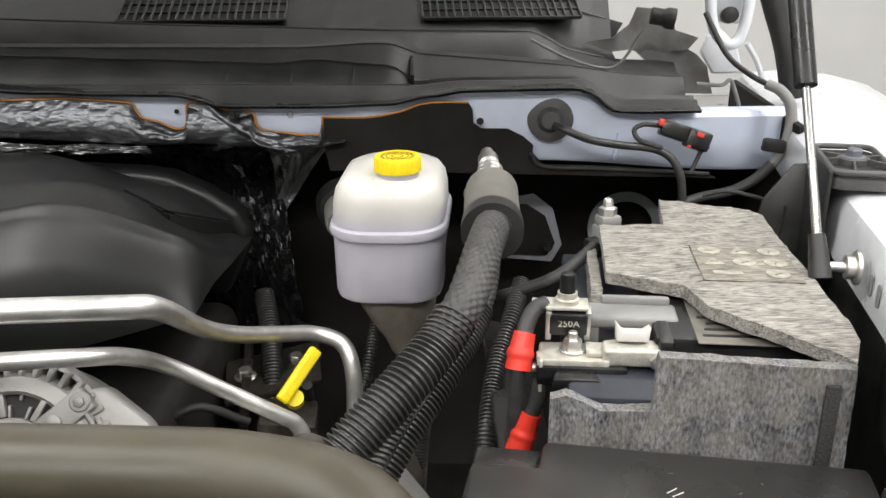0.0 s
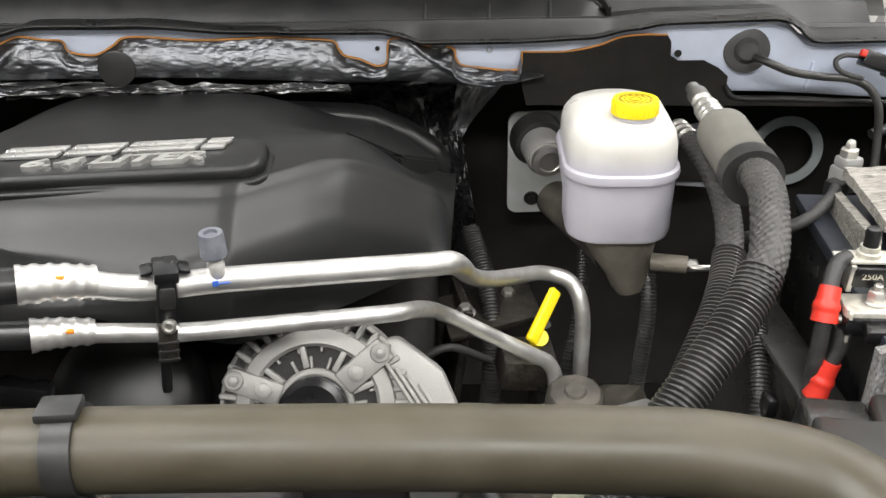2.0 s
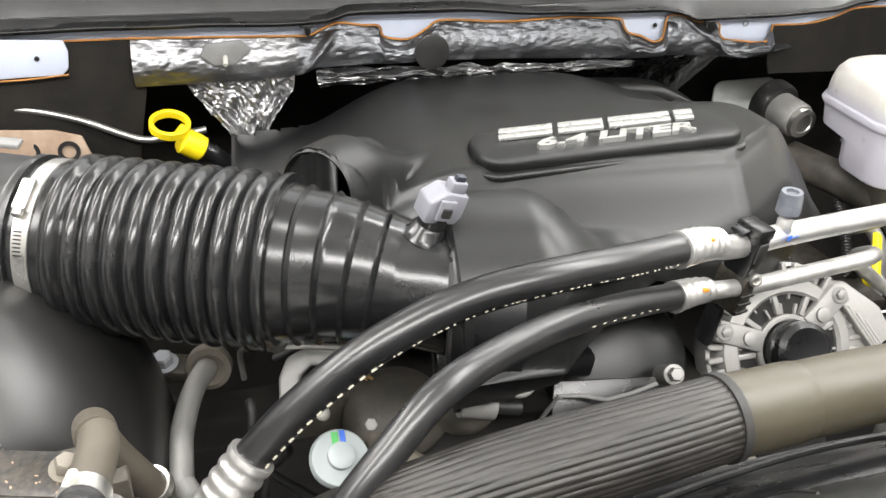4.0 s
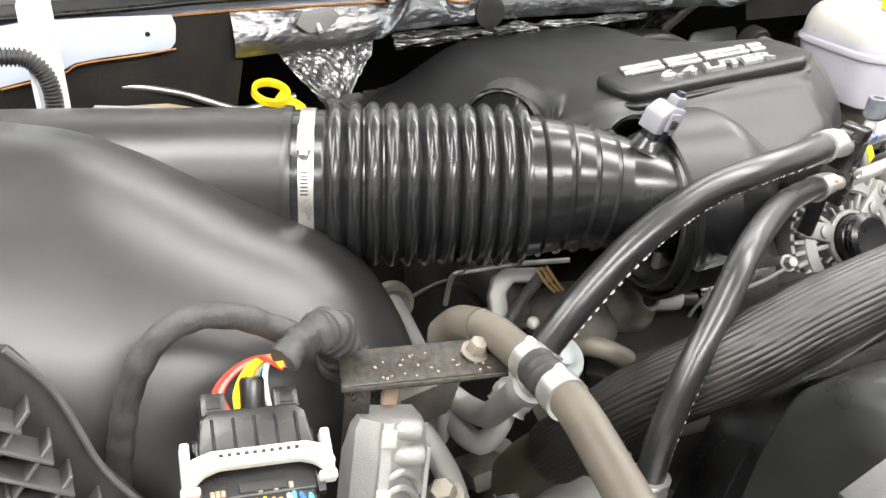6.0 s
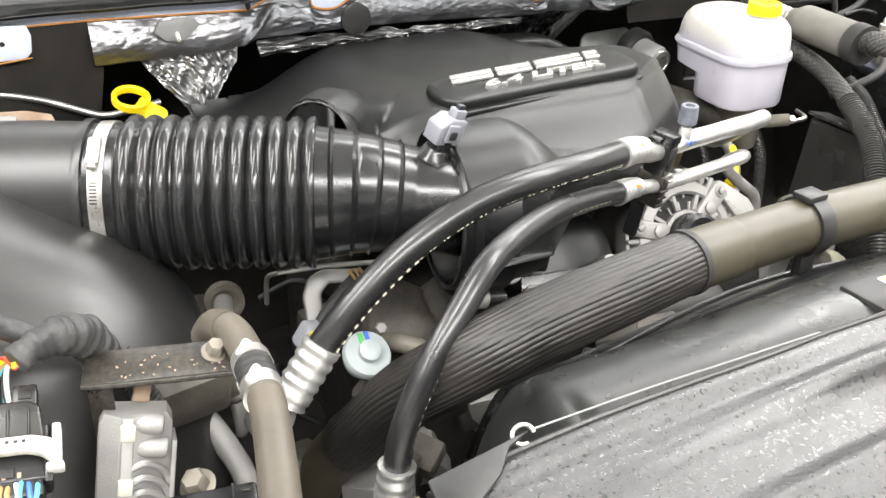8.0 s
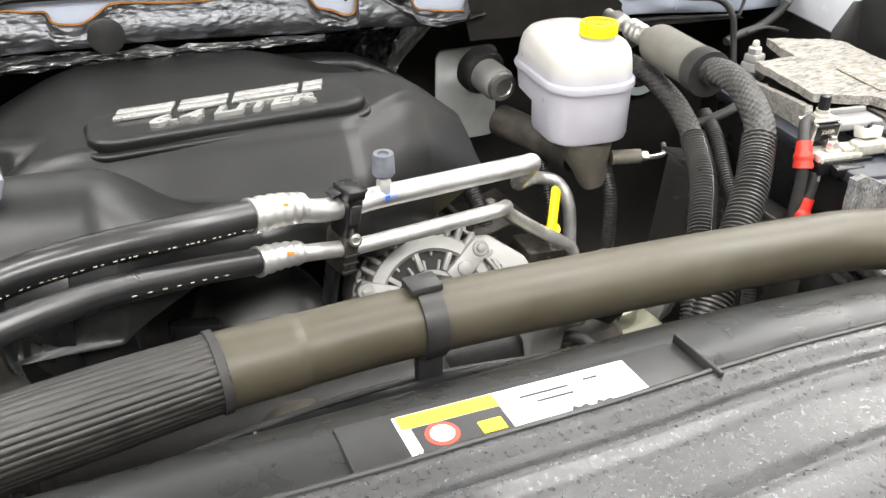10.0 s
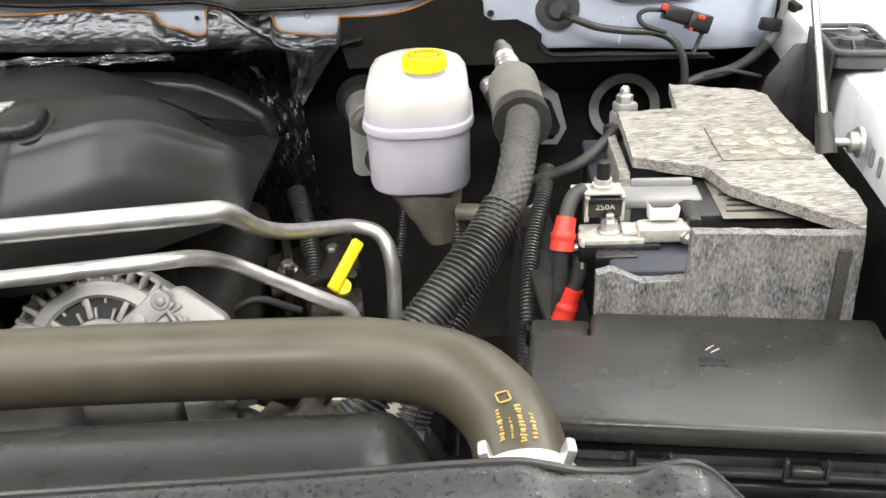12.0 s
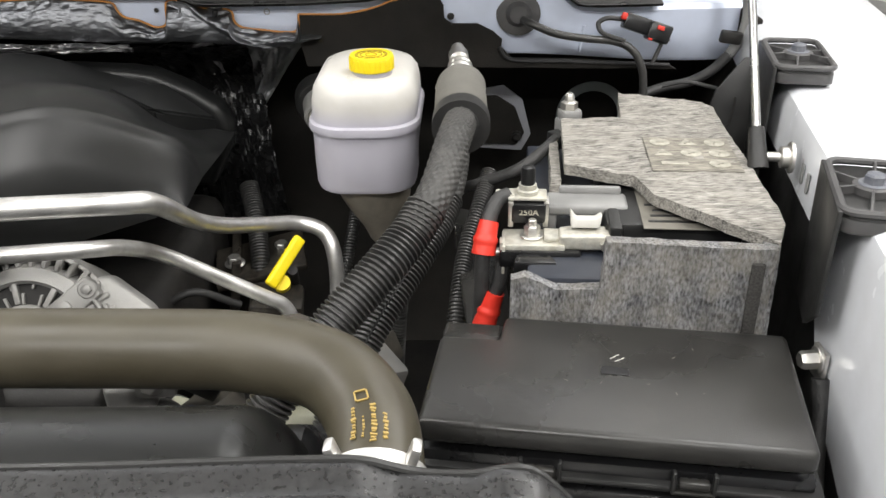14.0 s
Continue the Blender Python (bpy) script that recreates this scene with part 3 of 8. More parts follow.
def build_foil():
    ob = thing("heat_shield", (-0.6, 1.2, 1.2), "crinkled silver foil heat shield along the firewall", "heat shield")

    def row(share):
        def f(x):
            top, low = between(FOIL_TOP, x) - 0.001, between(FOIL_LOW, x)
            if x > -0.172:
                top = low + 0.012 * smooth01(-0.138, -0.172, x)
            wild = 0.35 + smooth01(-0.46, -0.34, x) + 0.8 * smooth01(0.06, 0.0, abs(x + 0.77)) + 0.35 * smooth01(-0.86, -0.95, x)
            p = (x * 30 + share * 1.5, share * 3.0 - x * 14, 3.0)
            n = (abs(noise.noise(p)) - 0.2) * 0.0042 * wild + noise.noise((x * 110 + share * 4, share * 9, 7.0)) * 0.0008 + noise.noise((x * 300, share * 22, 5.0)) * 0.0003
            fold = 0.009 * math.exp(-((x + 0.815 + 0.05 * share) / 0.008) ** 2) * smooth01(0.05, 0.3, share) + 0.007 * math.exp(-((x + 0.315 - 0.10 * share) / 0.012) ** 2)
            bulge = 0.016 * math.sin(math.pi * min(share * 0.85, 1)) - 0.020 * smooth01(0.93, 1.06, share)
            return V(x, wall_y(x) - 0.006 - bulge - n - fold, top + (low - top) * share + n * 0.5)
        return f
    rows = [row(k) for k in steps(0, 1.06, 34)]
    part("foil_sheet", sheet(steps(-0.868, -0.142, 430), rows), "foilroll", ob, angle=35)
    part("stained_end", sheet(steps(-1.066, -0.867, 120), rows), "foilstain", ob, "pale stained and speckled end of the foil", angle=35)

    def flap(outline, seed, amp, material="foil", n=80):
        """A hanging crumpled sheet: a left edge and a right edge, each from top to bottom."""
        left, right = ([V(*p) for p in edge] for edge in outline)
        left, right = spline(left, 12), spline(right, 12)
        bm = bmesh.new()
        g = []
        for j in range(n + 1):
            a, b = left[round(j / n * (len(left) - 1))], right[round(j / n * (len(right) - 1))]
            r = []
            for i in range(n + 1):
                u, w = i / n, j / n
                p = a.lerp(b, u)
                ridge = 1.6 * abs(noise.noise((u * 5 + w * 3.5, w * 2.2 - u, seed))) + 0.7 * abs(noise.noise((u * 13 - w * 8, w * 5 + u * 3, seed + 4)))
                p.y += (ridge - 0.5) * amp
                p.z += noise.noise((u * 12, w * 12, seed + 2)) * amp * 0.3
                r.append(bm.verts.new(p))
            g.append(r)
        for A, B in zip(g, g[1:]):
            for i in range(n):
                bm.faces.new((A[i], A[i + 1], B[i + 1], B[i]))
        return part("foil_flap", bm, material, ob, angle=30)
    # the curtain that hangs at the back of the engine, silver towards its edge; shade is painted into the two dark
    # sheets
    flap([[(-0.335, 1.225, 1.234), (-0.325, 1.285, 1.208), (-0.315, 1.335, 1.155), (-0.305, 1.35, 1.09)], [(-0.165, 1.245, 1.24), (-0.185, 1.32, 1.21), (-0.235, 1.36, 1.135), (-0.265, 1.36, 1.088)]], 2.0, 0.012, "foilcurtain")
    flap([[(-0.44, 1.20, 1.238), (-0.42, 1.28, 1.20), (-0.40, 1.33, 1.15), (-0.38, 1.33, 1.05)], [(-0.255, 1.235, 1.236), (-0.262, 1.30, 1.20), (-0.27, 1.345, 1.13), (-0.28, 1.35, 1.03)]], 7.0, 0.012, "foilshade")
    flap([[(-0.36, 1.29, 1.15), (-0.35, 1.26, 1.05), (-0.34, 1.24, 0.92)], [(-0.255, 1.34, 1.12), (-0.24, 1.30, 1.03), (-0.22, 1.28, 0.92)]], 12.0, 0.016, "foilshade")
    flap([[(-1.01, 1.155, 1.258), (-0.985, 1.15, 1.222), (-0.955, 1.14, 1.185), (-0.94, 1.13, 1.15)], [(-0.872, 1.165, 1.258), (-0.878, 1.16, 1.235), (-0.905, 1.15, 1.20), (-0.93, 1.14, 1.15)]], 5.0, 0.010)
    flap([[(-0.845, 1.158, 1.262), (-0.845, 1.150, 1.250), (-0.84, 1.165, 1.240)], [(-0.40, 1.195, 1.243), (-0.40, 1.195, 1.236), (-0.40, 1.21, 1.230)]], 9.0, 0.016, n=130)
    x = -0.693
    part("rubber_plug", lathe([(0.0235, 0), (0.0235, 0.003), (0.021, 0.004)], (x, wall_y(x) - 0.0225, 1.277), (0.09, -1, 0.05), 32), "plastic", ob, "round black rubber plug")
    x = -0.956
    part("stud", tube([V(x, wall_y(x) - 0.022, 1.294), V(x, wall_y(x) - 0.040, 1.285)], 0.003, 8), "ivory", ob)
    part("clip", prism([(-0.03, 0.0), (-0.022, 0.014), (0.02, 0.016), (0.032, 0.004), (0.01, -0.014), (-0.015, -0.013)], 0.002, frame_of((x, wall_y(x) - 0.026, 1.295), (1, 0.09, 0), (0, -1, 0.1))), "greyplast", ob)
    return ob


def build_cowl():
    cowl = thing("cowl", (-0.5, 1.5, 1.28), "black plastic windscreen cowl with slotted grilles", "cowl panel", kind="structure")
    xs = steps(-1.75, 0.33, 210)
    L1 = [(-1.75, 1.360), (-0.591, 1.323), (-0.30, 1.318), (-0.077, 1.314), (-0.06, 1.313), (-0.05, 1.311), (0.0, 1.317), (0.17, 1.317), (0.22, 1.287), (0.4, 1.284)]
    L2 = [(-1.75, 1.402), (-0.597, 1.358), (-0.378, 1.349), (-0.24, 1.342), (-0.205, 1.346), (-0.188, 1.347), (-0.10, 1.338), (-0.078, 1.334), (-0.066, 1.322), (-0.055, 1.314), (0.0, 1.319), (0.17, 1.319), (0.22, 1.290), (0.4, 1.286)]
    L3 = [(-1.75, 1.385), (-0.559, 1.357), (-0.215, 1.352), (-0.12, 1.357), (-0.09, 1.355), (-0.066, 1.345), (-0.055, 1.341), (0.157, 1.321), (0.25, 1.305), (0.4, 1.295)]
    L4 = [(-1.75, 1.440), (-0.669, 1.390), (-0.427, 1.378), (-0.094, 1.365), (0.11, 1.361), (0.135, 1.350), (0.162, 1.333), (0.215, 1.319), (0.25, 1.316), (0.4, 1.310)]

    def tilt(x):
        return 0.045 * smooth01(-0.3, -1.75, x)

    def row(off, keys, dz=0.0):
        return lambda x: V(x, wall_y(x) + off, between(keys, x) + dz)
    part("edge_trim", sheet(xs, [lambda x: V(x, wall_y(x) - 0.019, lip_z(x) - 0.0005), lambda x: V(x, wall_y(x) - 0.021, lip_z(x) + 0.003), lambda x: V(x, wall_y(x) - 0.012, lip_z(x) + 0.005), lambda x: V(x, wall_y(x) + 0.03, lip_z(x) + 0.004)], 0.0015), "satin", cowl, "thin dark edge trim")
    # thin grey tube paints the highlight along the trim
    part("trim_highlight", tube([V(x, wall_y(x) - 0.0215, lip_z(x) + 0.0038) for x in steps(-1.75, 0.33, 90)], 0.0008, 6, 2), "bracket", cowl)
    # a step along the lip, a leaning face, then two shallow troughs back to the grilles
    part("lower_tray", sheet(xs, [
        lambda x: V(x, wall_y(x) - 0.012, lip_z(x) + 0.005), row(0.006, L1, -0.004), row(0.014, L1), row(0.018, L1, 0.001), row(0.034, L2, -0.005), row(0.039, L2), row(0.045, L2, -0.001),
        row(0.08, L3, -0.030), row(0.112, L3, -0.005), row(0.118, L3), row(0.125, L3, -0.001), row(0.165, L3, 0.0), row(0.192, L4, -0.003), row(0.20, L4)], 0.003), "cowlplastic", cowl, angle=30)
    part("upper_tray", sheet(steps(-1.75, 0.24, 110), [row(0.20, L4), row(0.206, L4, 0.002), lambda x: V(x, wall_y(x) + 0.235, min(between(L4, x) + 0.004, 1.368 + tilt(x))), lambda x: V(x, wall_y(x) + 0.33, 1.412 + tilt(x)), lambda x: V(x, wall_y(x) + 0.37, 1.421 + tilt(x)), lambda x: V(x, wall_y(x) + 0.9, 1.50 + tilt(x))], 0.003), "cowlplastic", cowl, angle=30)
    # grey tubes stand in for the light caught on each ledge
    for keys, off, r, a, b in ((L1, 0.0145, 0.0008, -1.74, -0.06), (L2, 0.0385, 0.0012, -1.74, -0.056), (L3, 0.1185, 0.0010, -1.74, 0.22), (L4, 0.202, 0.0022, -1.74, 0.22)):
        part("ledge_highlight", tube([V(x, wall_y(x) + off, between(keys, x) + 0.0006) for x in steps(a, b, 70)], r, 6, 2), "bracket", cowl, "grey tube painting an edge highlight")
    for x in (-0.303, -0.218, -0.137):
        part("rib", prism([(0, 0), (0.022, 0.0), (0.026, between(L2, x) - between(L1, x) - 0.002)], 0.004, frame_of((x, wall_y(x) + 0.012, between(L1, x)), (0, 1, 0), (1, 0, 0)), 0.0008), "cowlplastic", cowl)
    part("joint", box((0.005, 0.11, 0.016), pose(-0.060, wall_y(-0.06) + 0.075, 1.326, 8, 0, 5), 0.001), "dark", cowl, "dark joint between two cowl halves")
    # slotted grilles on the sloping tray
    for x0, x1 in ((-0.525, -0.270), (-0.060, 0.186)):
        mid = (x0 + x1) / 2
        G = frame_of((mid, wall_y(mid) + 0.282, 1.392 + tilt(mid)), (1, 0.09, 0), (0, -0.42, 1))
        g = part("grille", box((x1 - x0, 0.082, 0.004), G, 0.001), "dark", cowl, "slotted black air grille")
        n = round((x1 - x0) / 0.0125)
        for i in range(n + 1):
            part("slat", box((0.0030, 0.082, 0.007), G @ pose((x1 - x0) * (i / n - 0.5), 0, 0.003), 0.0008, 1), "cowlplastic", g)
        for d in (-0.041, -0.014, 0.014, 0.041):
            part("crossbar", box((x1 - x0, 0.003, 0.006), G @ pose(0, d, 0.0022), 0.0008, 1), "cowlplastic", g)
    return cowl


build_firewall()
build_foil()
build_cowl()


# ---- body sides, floor of the bay, bonnet ----
def fender_x(y):
    return 0.375 + 0.12 * (y - 0.71)


def build_fender():
    f = thing("fender", (0.6, 0.5, 0.5), "white painted front fender with a turned inner flange", "fender")
    ys = steps(-0.6, 1.7, 60)

    def row(dx, z):
        def g(y):
            return V(fender_x(y) + dx, y, z - 0.10 * smooth01(0.55, -0.3, y) - 0.02 * smooth01(1.1, 1.6, y) * 0)
        return g
    def low(dx, dz):
        return lambda y: V(fender_x(y) + dx, y, 1.188 + dz - 0.12 * smooth01(0.74, 0.60, y) - 0.06 * smooth01(0.6, 0.3, y))
    rows = [low(0.004, -0.004), low(0.0, 0.0), row(0.002, 1.24), row(0.006, 1.252), row(0.016, 1.258), row(0.09, 1.262), row(0.098, 1.26), row(0.104, 1.252), row(0.16, 1.255), row(0.24, 1.235), row(0.32, 1.18), row(0.36, 1.05), row(0.37, 0.7)]
    bm = bmesh.new()
    grid = [[bm.verts.new(r(y)) for y in ys] for r in rows]
    for A, B in zip(grid, grid[1:]):
        for i in range(len(ys) - 1):
            bm.faces.new((A[i], A[i + 1], B[i + 1], B[i]))
    part("outer_skin", bm, "white", f)
    # slot and oval embossed in the flange
    for y, z in ((0.80, 1.215), (0.775, 1.215)):
        part("pressed_slot", prism(rounded(0.006, 0.022, 0.003), 0.0012, frame_of((fender_x(y) - 0.0005, y, z), (0, 1, 0), (-1, 0, 0)), 0.0004), "greyplast", f)
    return f


def build_apron():
    a = thing("inner_apron", (0.36, 0.6, 0.7), "black inner wing liner beside the battery", "wing liner", kind="structure")
    bm = bmesh.new()
    ys = steps(-0.3, 1.3, 30)
    rows = [lambda y: V(fender_x(y) + 0.006, y, 1.195 - 0.12 * smooth01(0.74, 0.60, y) - 0.06 * smooth01(0.6, 0.3, y)), lambda y: V(fender_x(y) + 0.004, y, 1.12 - 0.14 * smooth01(0.74, 0.60, y)), lambda y: V(fender_x(y) - 0.01, y, 0.95), lambda y: V(fender_x(y) - 0.05, y, 0.7)]
    grid = [[bm.verts.new(r(y)) for y in ys] for r in rows]
    for A, B in zip(grid, grid[1:]):
        for i in range(len(ys) - 1):
            bm.faces.new((A[i], A[i + 1], B[i + 1], B[i]))
    part("liner", bm, "plastic", a)
    b = thing("inner_apron", (-1.6, 0.6, 0.7), "black inner wing liner behind the air box", "wing liner", kind="structure")
    part("liner", box((0.02, 1.7, 0.75), pose(-1.75, 0.45, 0.9), 0.004), "plastic", b)
    slab("bay_floor", (-1.76, -0.2, 0.66), (0.5, 1.3, 0.68), "dark", "dark grimy undertray far below the engine", "undertray")


def build_hood():
    h = thing("bonnet", (-0.5, 1.5, 1.45), "white bonnet, propped open, with an added black blanket underneath", "bonnet")
    m = pose(-0.5, 1.34, 2.03, 62, 0, 0)
    part("inner_panel", box((1.7, 1.25, 0.03), m, 0.012, 3), "white", h)
    part("rib", box((1.6, 0.10, 0.03), m @ pose(0, -0.56, -0.028), 0.012, 2), "white", h)
    # out of view; added so that cover and foil reflect something dark
    part("insulation", box((1.42, 0.98, 0.02), m @ pose(0, 0.05, -0.024), 0.010, 2), "sound", h, "unseen black insulation blanket, added for dark reflections")


build_fender()
build_apron()
build_hood()
part("strip", tube([V(x, y, 0.02) for x, y in KERB], 0.16, 8, 1, straight=True), "greyplast", kerb)


# ---- engine cover ----
def hollow(R, length, at, axis, taper=0.85):
    """A short open-mouthed duct: outer wall, rolled lip, inner wall."""
    return lathe([(R * taper, length), (R * 0.97, length * 0.35), (R, 0.008), (R, 0.002), (R - 0.003, -0.001), (R - 0.006, 0.002), (R - 0.007, 0.01), (R * 0.88, length * 0.8), (0.001, length * 0.8)], at, axis, 48)


def build_engine_cover():
    cov = thing("engine_cover", (-0.58, 0.9, 1.0), "black moulded plastic engine cover with raised metal letters", "engine cover")
    mouth, way = V(-0.775, 0.655), V(0.998, -0.05)
    front_keys = [(-1.0, 0.552), (-0.70, 0.556), (-0.64, 0.62), (-0.57, 0.688), (-0.45, 0.722), (-0.36, 0.80), (-0.28, 0.885), (-0.2, 0.95)]

    def front(x):
        for (a, ya), (b, yb) in zip(front_keys, front_keys[1:]):
            if x <= b:
                return ya + (yb - ya) * (x - a) / (b - a)
        return 0.95

    def inside(x, y):
        s = (V(x, y) - mouth).dot(way)
        cut = max(s, (y - 0.772) * 0.9)
        back = 1.185 - y - 0.05 * smooth01(-0.7, -0.95, x) - 0.03 * smooth01(-0.38, -0.27, x)
        rim = min(-0.258 - x, x + 0.955, y - front(x), back)
        return min(rim, cut), rim

    def f(x, y):
        ledge = max(0.70, front(x) - 0.018)
        z = 1.205 + 0.064 * smooth01(ledge, ledge + 0.10, y) - 0.026 * smooth01(0.88, 1.18, y)
        z -= 0.070 * smooth01(-0.40, -0.262, x) ** 1.3
        z -= 0.075 * smooth01(-0.72, -0.95, x)
        z -= 0.040 * smooth01(0.93, 1.10, y) * smooth01(-0.54, -0.36, x)
        z -= 0.006 * smooth01(ledge + 0.10, ledge + 0.085, y) * smooth01(ledge, ledge + 0.06, y)
        # swell over the intake elbow and over the small duct
        p = V(x, y) - mouth
        s, off = p.dot(way), p.x * -way.y + p.y * way.x
        if abs(off) < 0.092 and s > -0.02:
            h = 1.210 + math.sqrt(0.092 ** 2 - off * off) * (1 - 0.35 * smooth01(0.06, 0.2, s))
            k = 1 - smooth01(0.06, 0.22, s)
            z = max(z, h * k + z * (1 - k))
        p, side = V(x, y) - V(-0.872, 0.782), V(0.67, 0.742)
        s, off = p.dot(side), p.x * -side.y + p.y * side.x
        if abs(off) < 0.043 and s > 0:
            h = 1.262 + math.sqrt(0.043 ** 2 - off * off) * (1 - 0.4 * smooth01(0.02, 0.16, s))
            k = 1 - smooth01(0.04, 0.16, s)
            z = max(z, h * k + z * (1 - k))
        e = inside(x, y)[1]
        low = 1.192 - 0.065 * smooth01(-0.60, -0.42, x)
        if e < 0:
            return low
        return low + (z - low) * (1 - (1 - min(e / 0.030, 1)) ** 2.6) ** 0.6
    def depth(x, v):
        return front(x) + 0.0002 + v * (1.20 - front(x))
    bm = field(steps(-0.97, -0.2585, 240), [(i / 190) ** 1.5 for i in range(191)], lambda x, v: f(x, depth(x, v)))
    for v in bm.verts:
        v.co.y = depth(v.co.x, v.co.y)
    bmesh.ops.delete(bm, geom=[v for v in bm.verts if inside(v.co.x, v.co.y)[0] < -0.004], context="VERTS")
    part("shell", bm, "cover", cov, angle=75)
    part("intake_mouth", hollow(0.0915, 0.09, V(-0.778, 0.655, 1.210), V(0.998, -0.05, 0.0)), "cover", cov)
    part("side_duct", hollow(0.043, 0.08, V(-0.874, 0.779, 1.262), V(0.67, 0.742, -0.1)), "cover", cov)
    # name plate
    M0 = frame_of((-0.572, 0.832, 1.267), (0.268, 0.022, 0.004), (0, -0.06, 1))
    base = prism(rounded(0.296, 0.080, 0.024, 8), 0.008, M0 @ pose(-0.002, 0.0, -0.006), 0.003, segs=3)
    pl = part("name_plate", prism([(x, y) for x, y in rounded(0.286, 0.070, 0.022, 8)], 0.017, M0 @ pose(-0.002, 0.002, -0.002), 0.007, base, 4), "cover", cov)
    # maker's word as plain slanted bars, the readable line below it as letters
    for x, w in ((-0.086, 0.058), (-0.026, 0.050), (0.040, 0.070), (0.091, 0.022)):
        for y0, y1 in ((0.004, 0.0135), (0.0165, 0.0265)):
            k = 0.36
            bm = prism([(x - w / 2 + k * y0, y0), (x + w / 2 + k * y0, y0), (x + w / 2 + k * y1, y1), (x - w / 2 + k * y1, y1)], 0.004, M0 @ pose(-0.004, 0.004, 0.0152), 0.0009)
            part("raised_bar", bm, "chrome", pl, "brushed metal bar")
    part("lettering", text_mesh("6.4 LITER", 0.0235, 0.005, M0 @ pose(-0.002, -0.0125, 0.0175), 0.3, 1.85, 0.0009), "chrome", pl, "raised metal letters reading 6.4 LITER", smooth=False)
    # faceted ramp on the rear corner
    bm = bmesh.new()
    top = [V(-0.393, 1.078, 1.219), V(-0.346, 1.150, 1.202), V(-0.280, 1.146, 1.152), V(-0.321, 1.028, 1.206)]
    for p in top + [p + V(0, 0.004, -0.045) for p in top]:
        bm.verts.new(p)
    bmesh.ops.convex_hull(bm, input=bm.verts)
    bmesh.ops.bevel(bm, geom=bm.edges[:], offset=0.003, segments=2, affect="EDGES")
    part("corner_ramp", bm, "cover", cov, angle=30)
    part("rear_shoulder", prism([(-0.50, 1.222), (-0.40, 1.217), (-0.365, 1.212), (-0.318, 1.190), (-0.278, 1.160), (-0.266, 1.13), (-0.272, 1.10), (-0.30, 1.04), (-0.50, 1.04)], 0.045, Matrix(((1, 0, 0, 0), (0, 0, 1, 1.16), (0, 1, 0, 0), (0, 0, 0, 1))), 0.010, segs=3), "cover", cov)
    part("slot", box((0.014, 0.006, 0.008), pose(-0.402, 1.062, 1.2185, 0, 5, -20), 0.002), "dark", cov)
    return cov


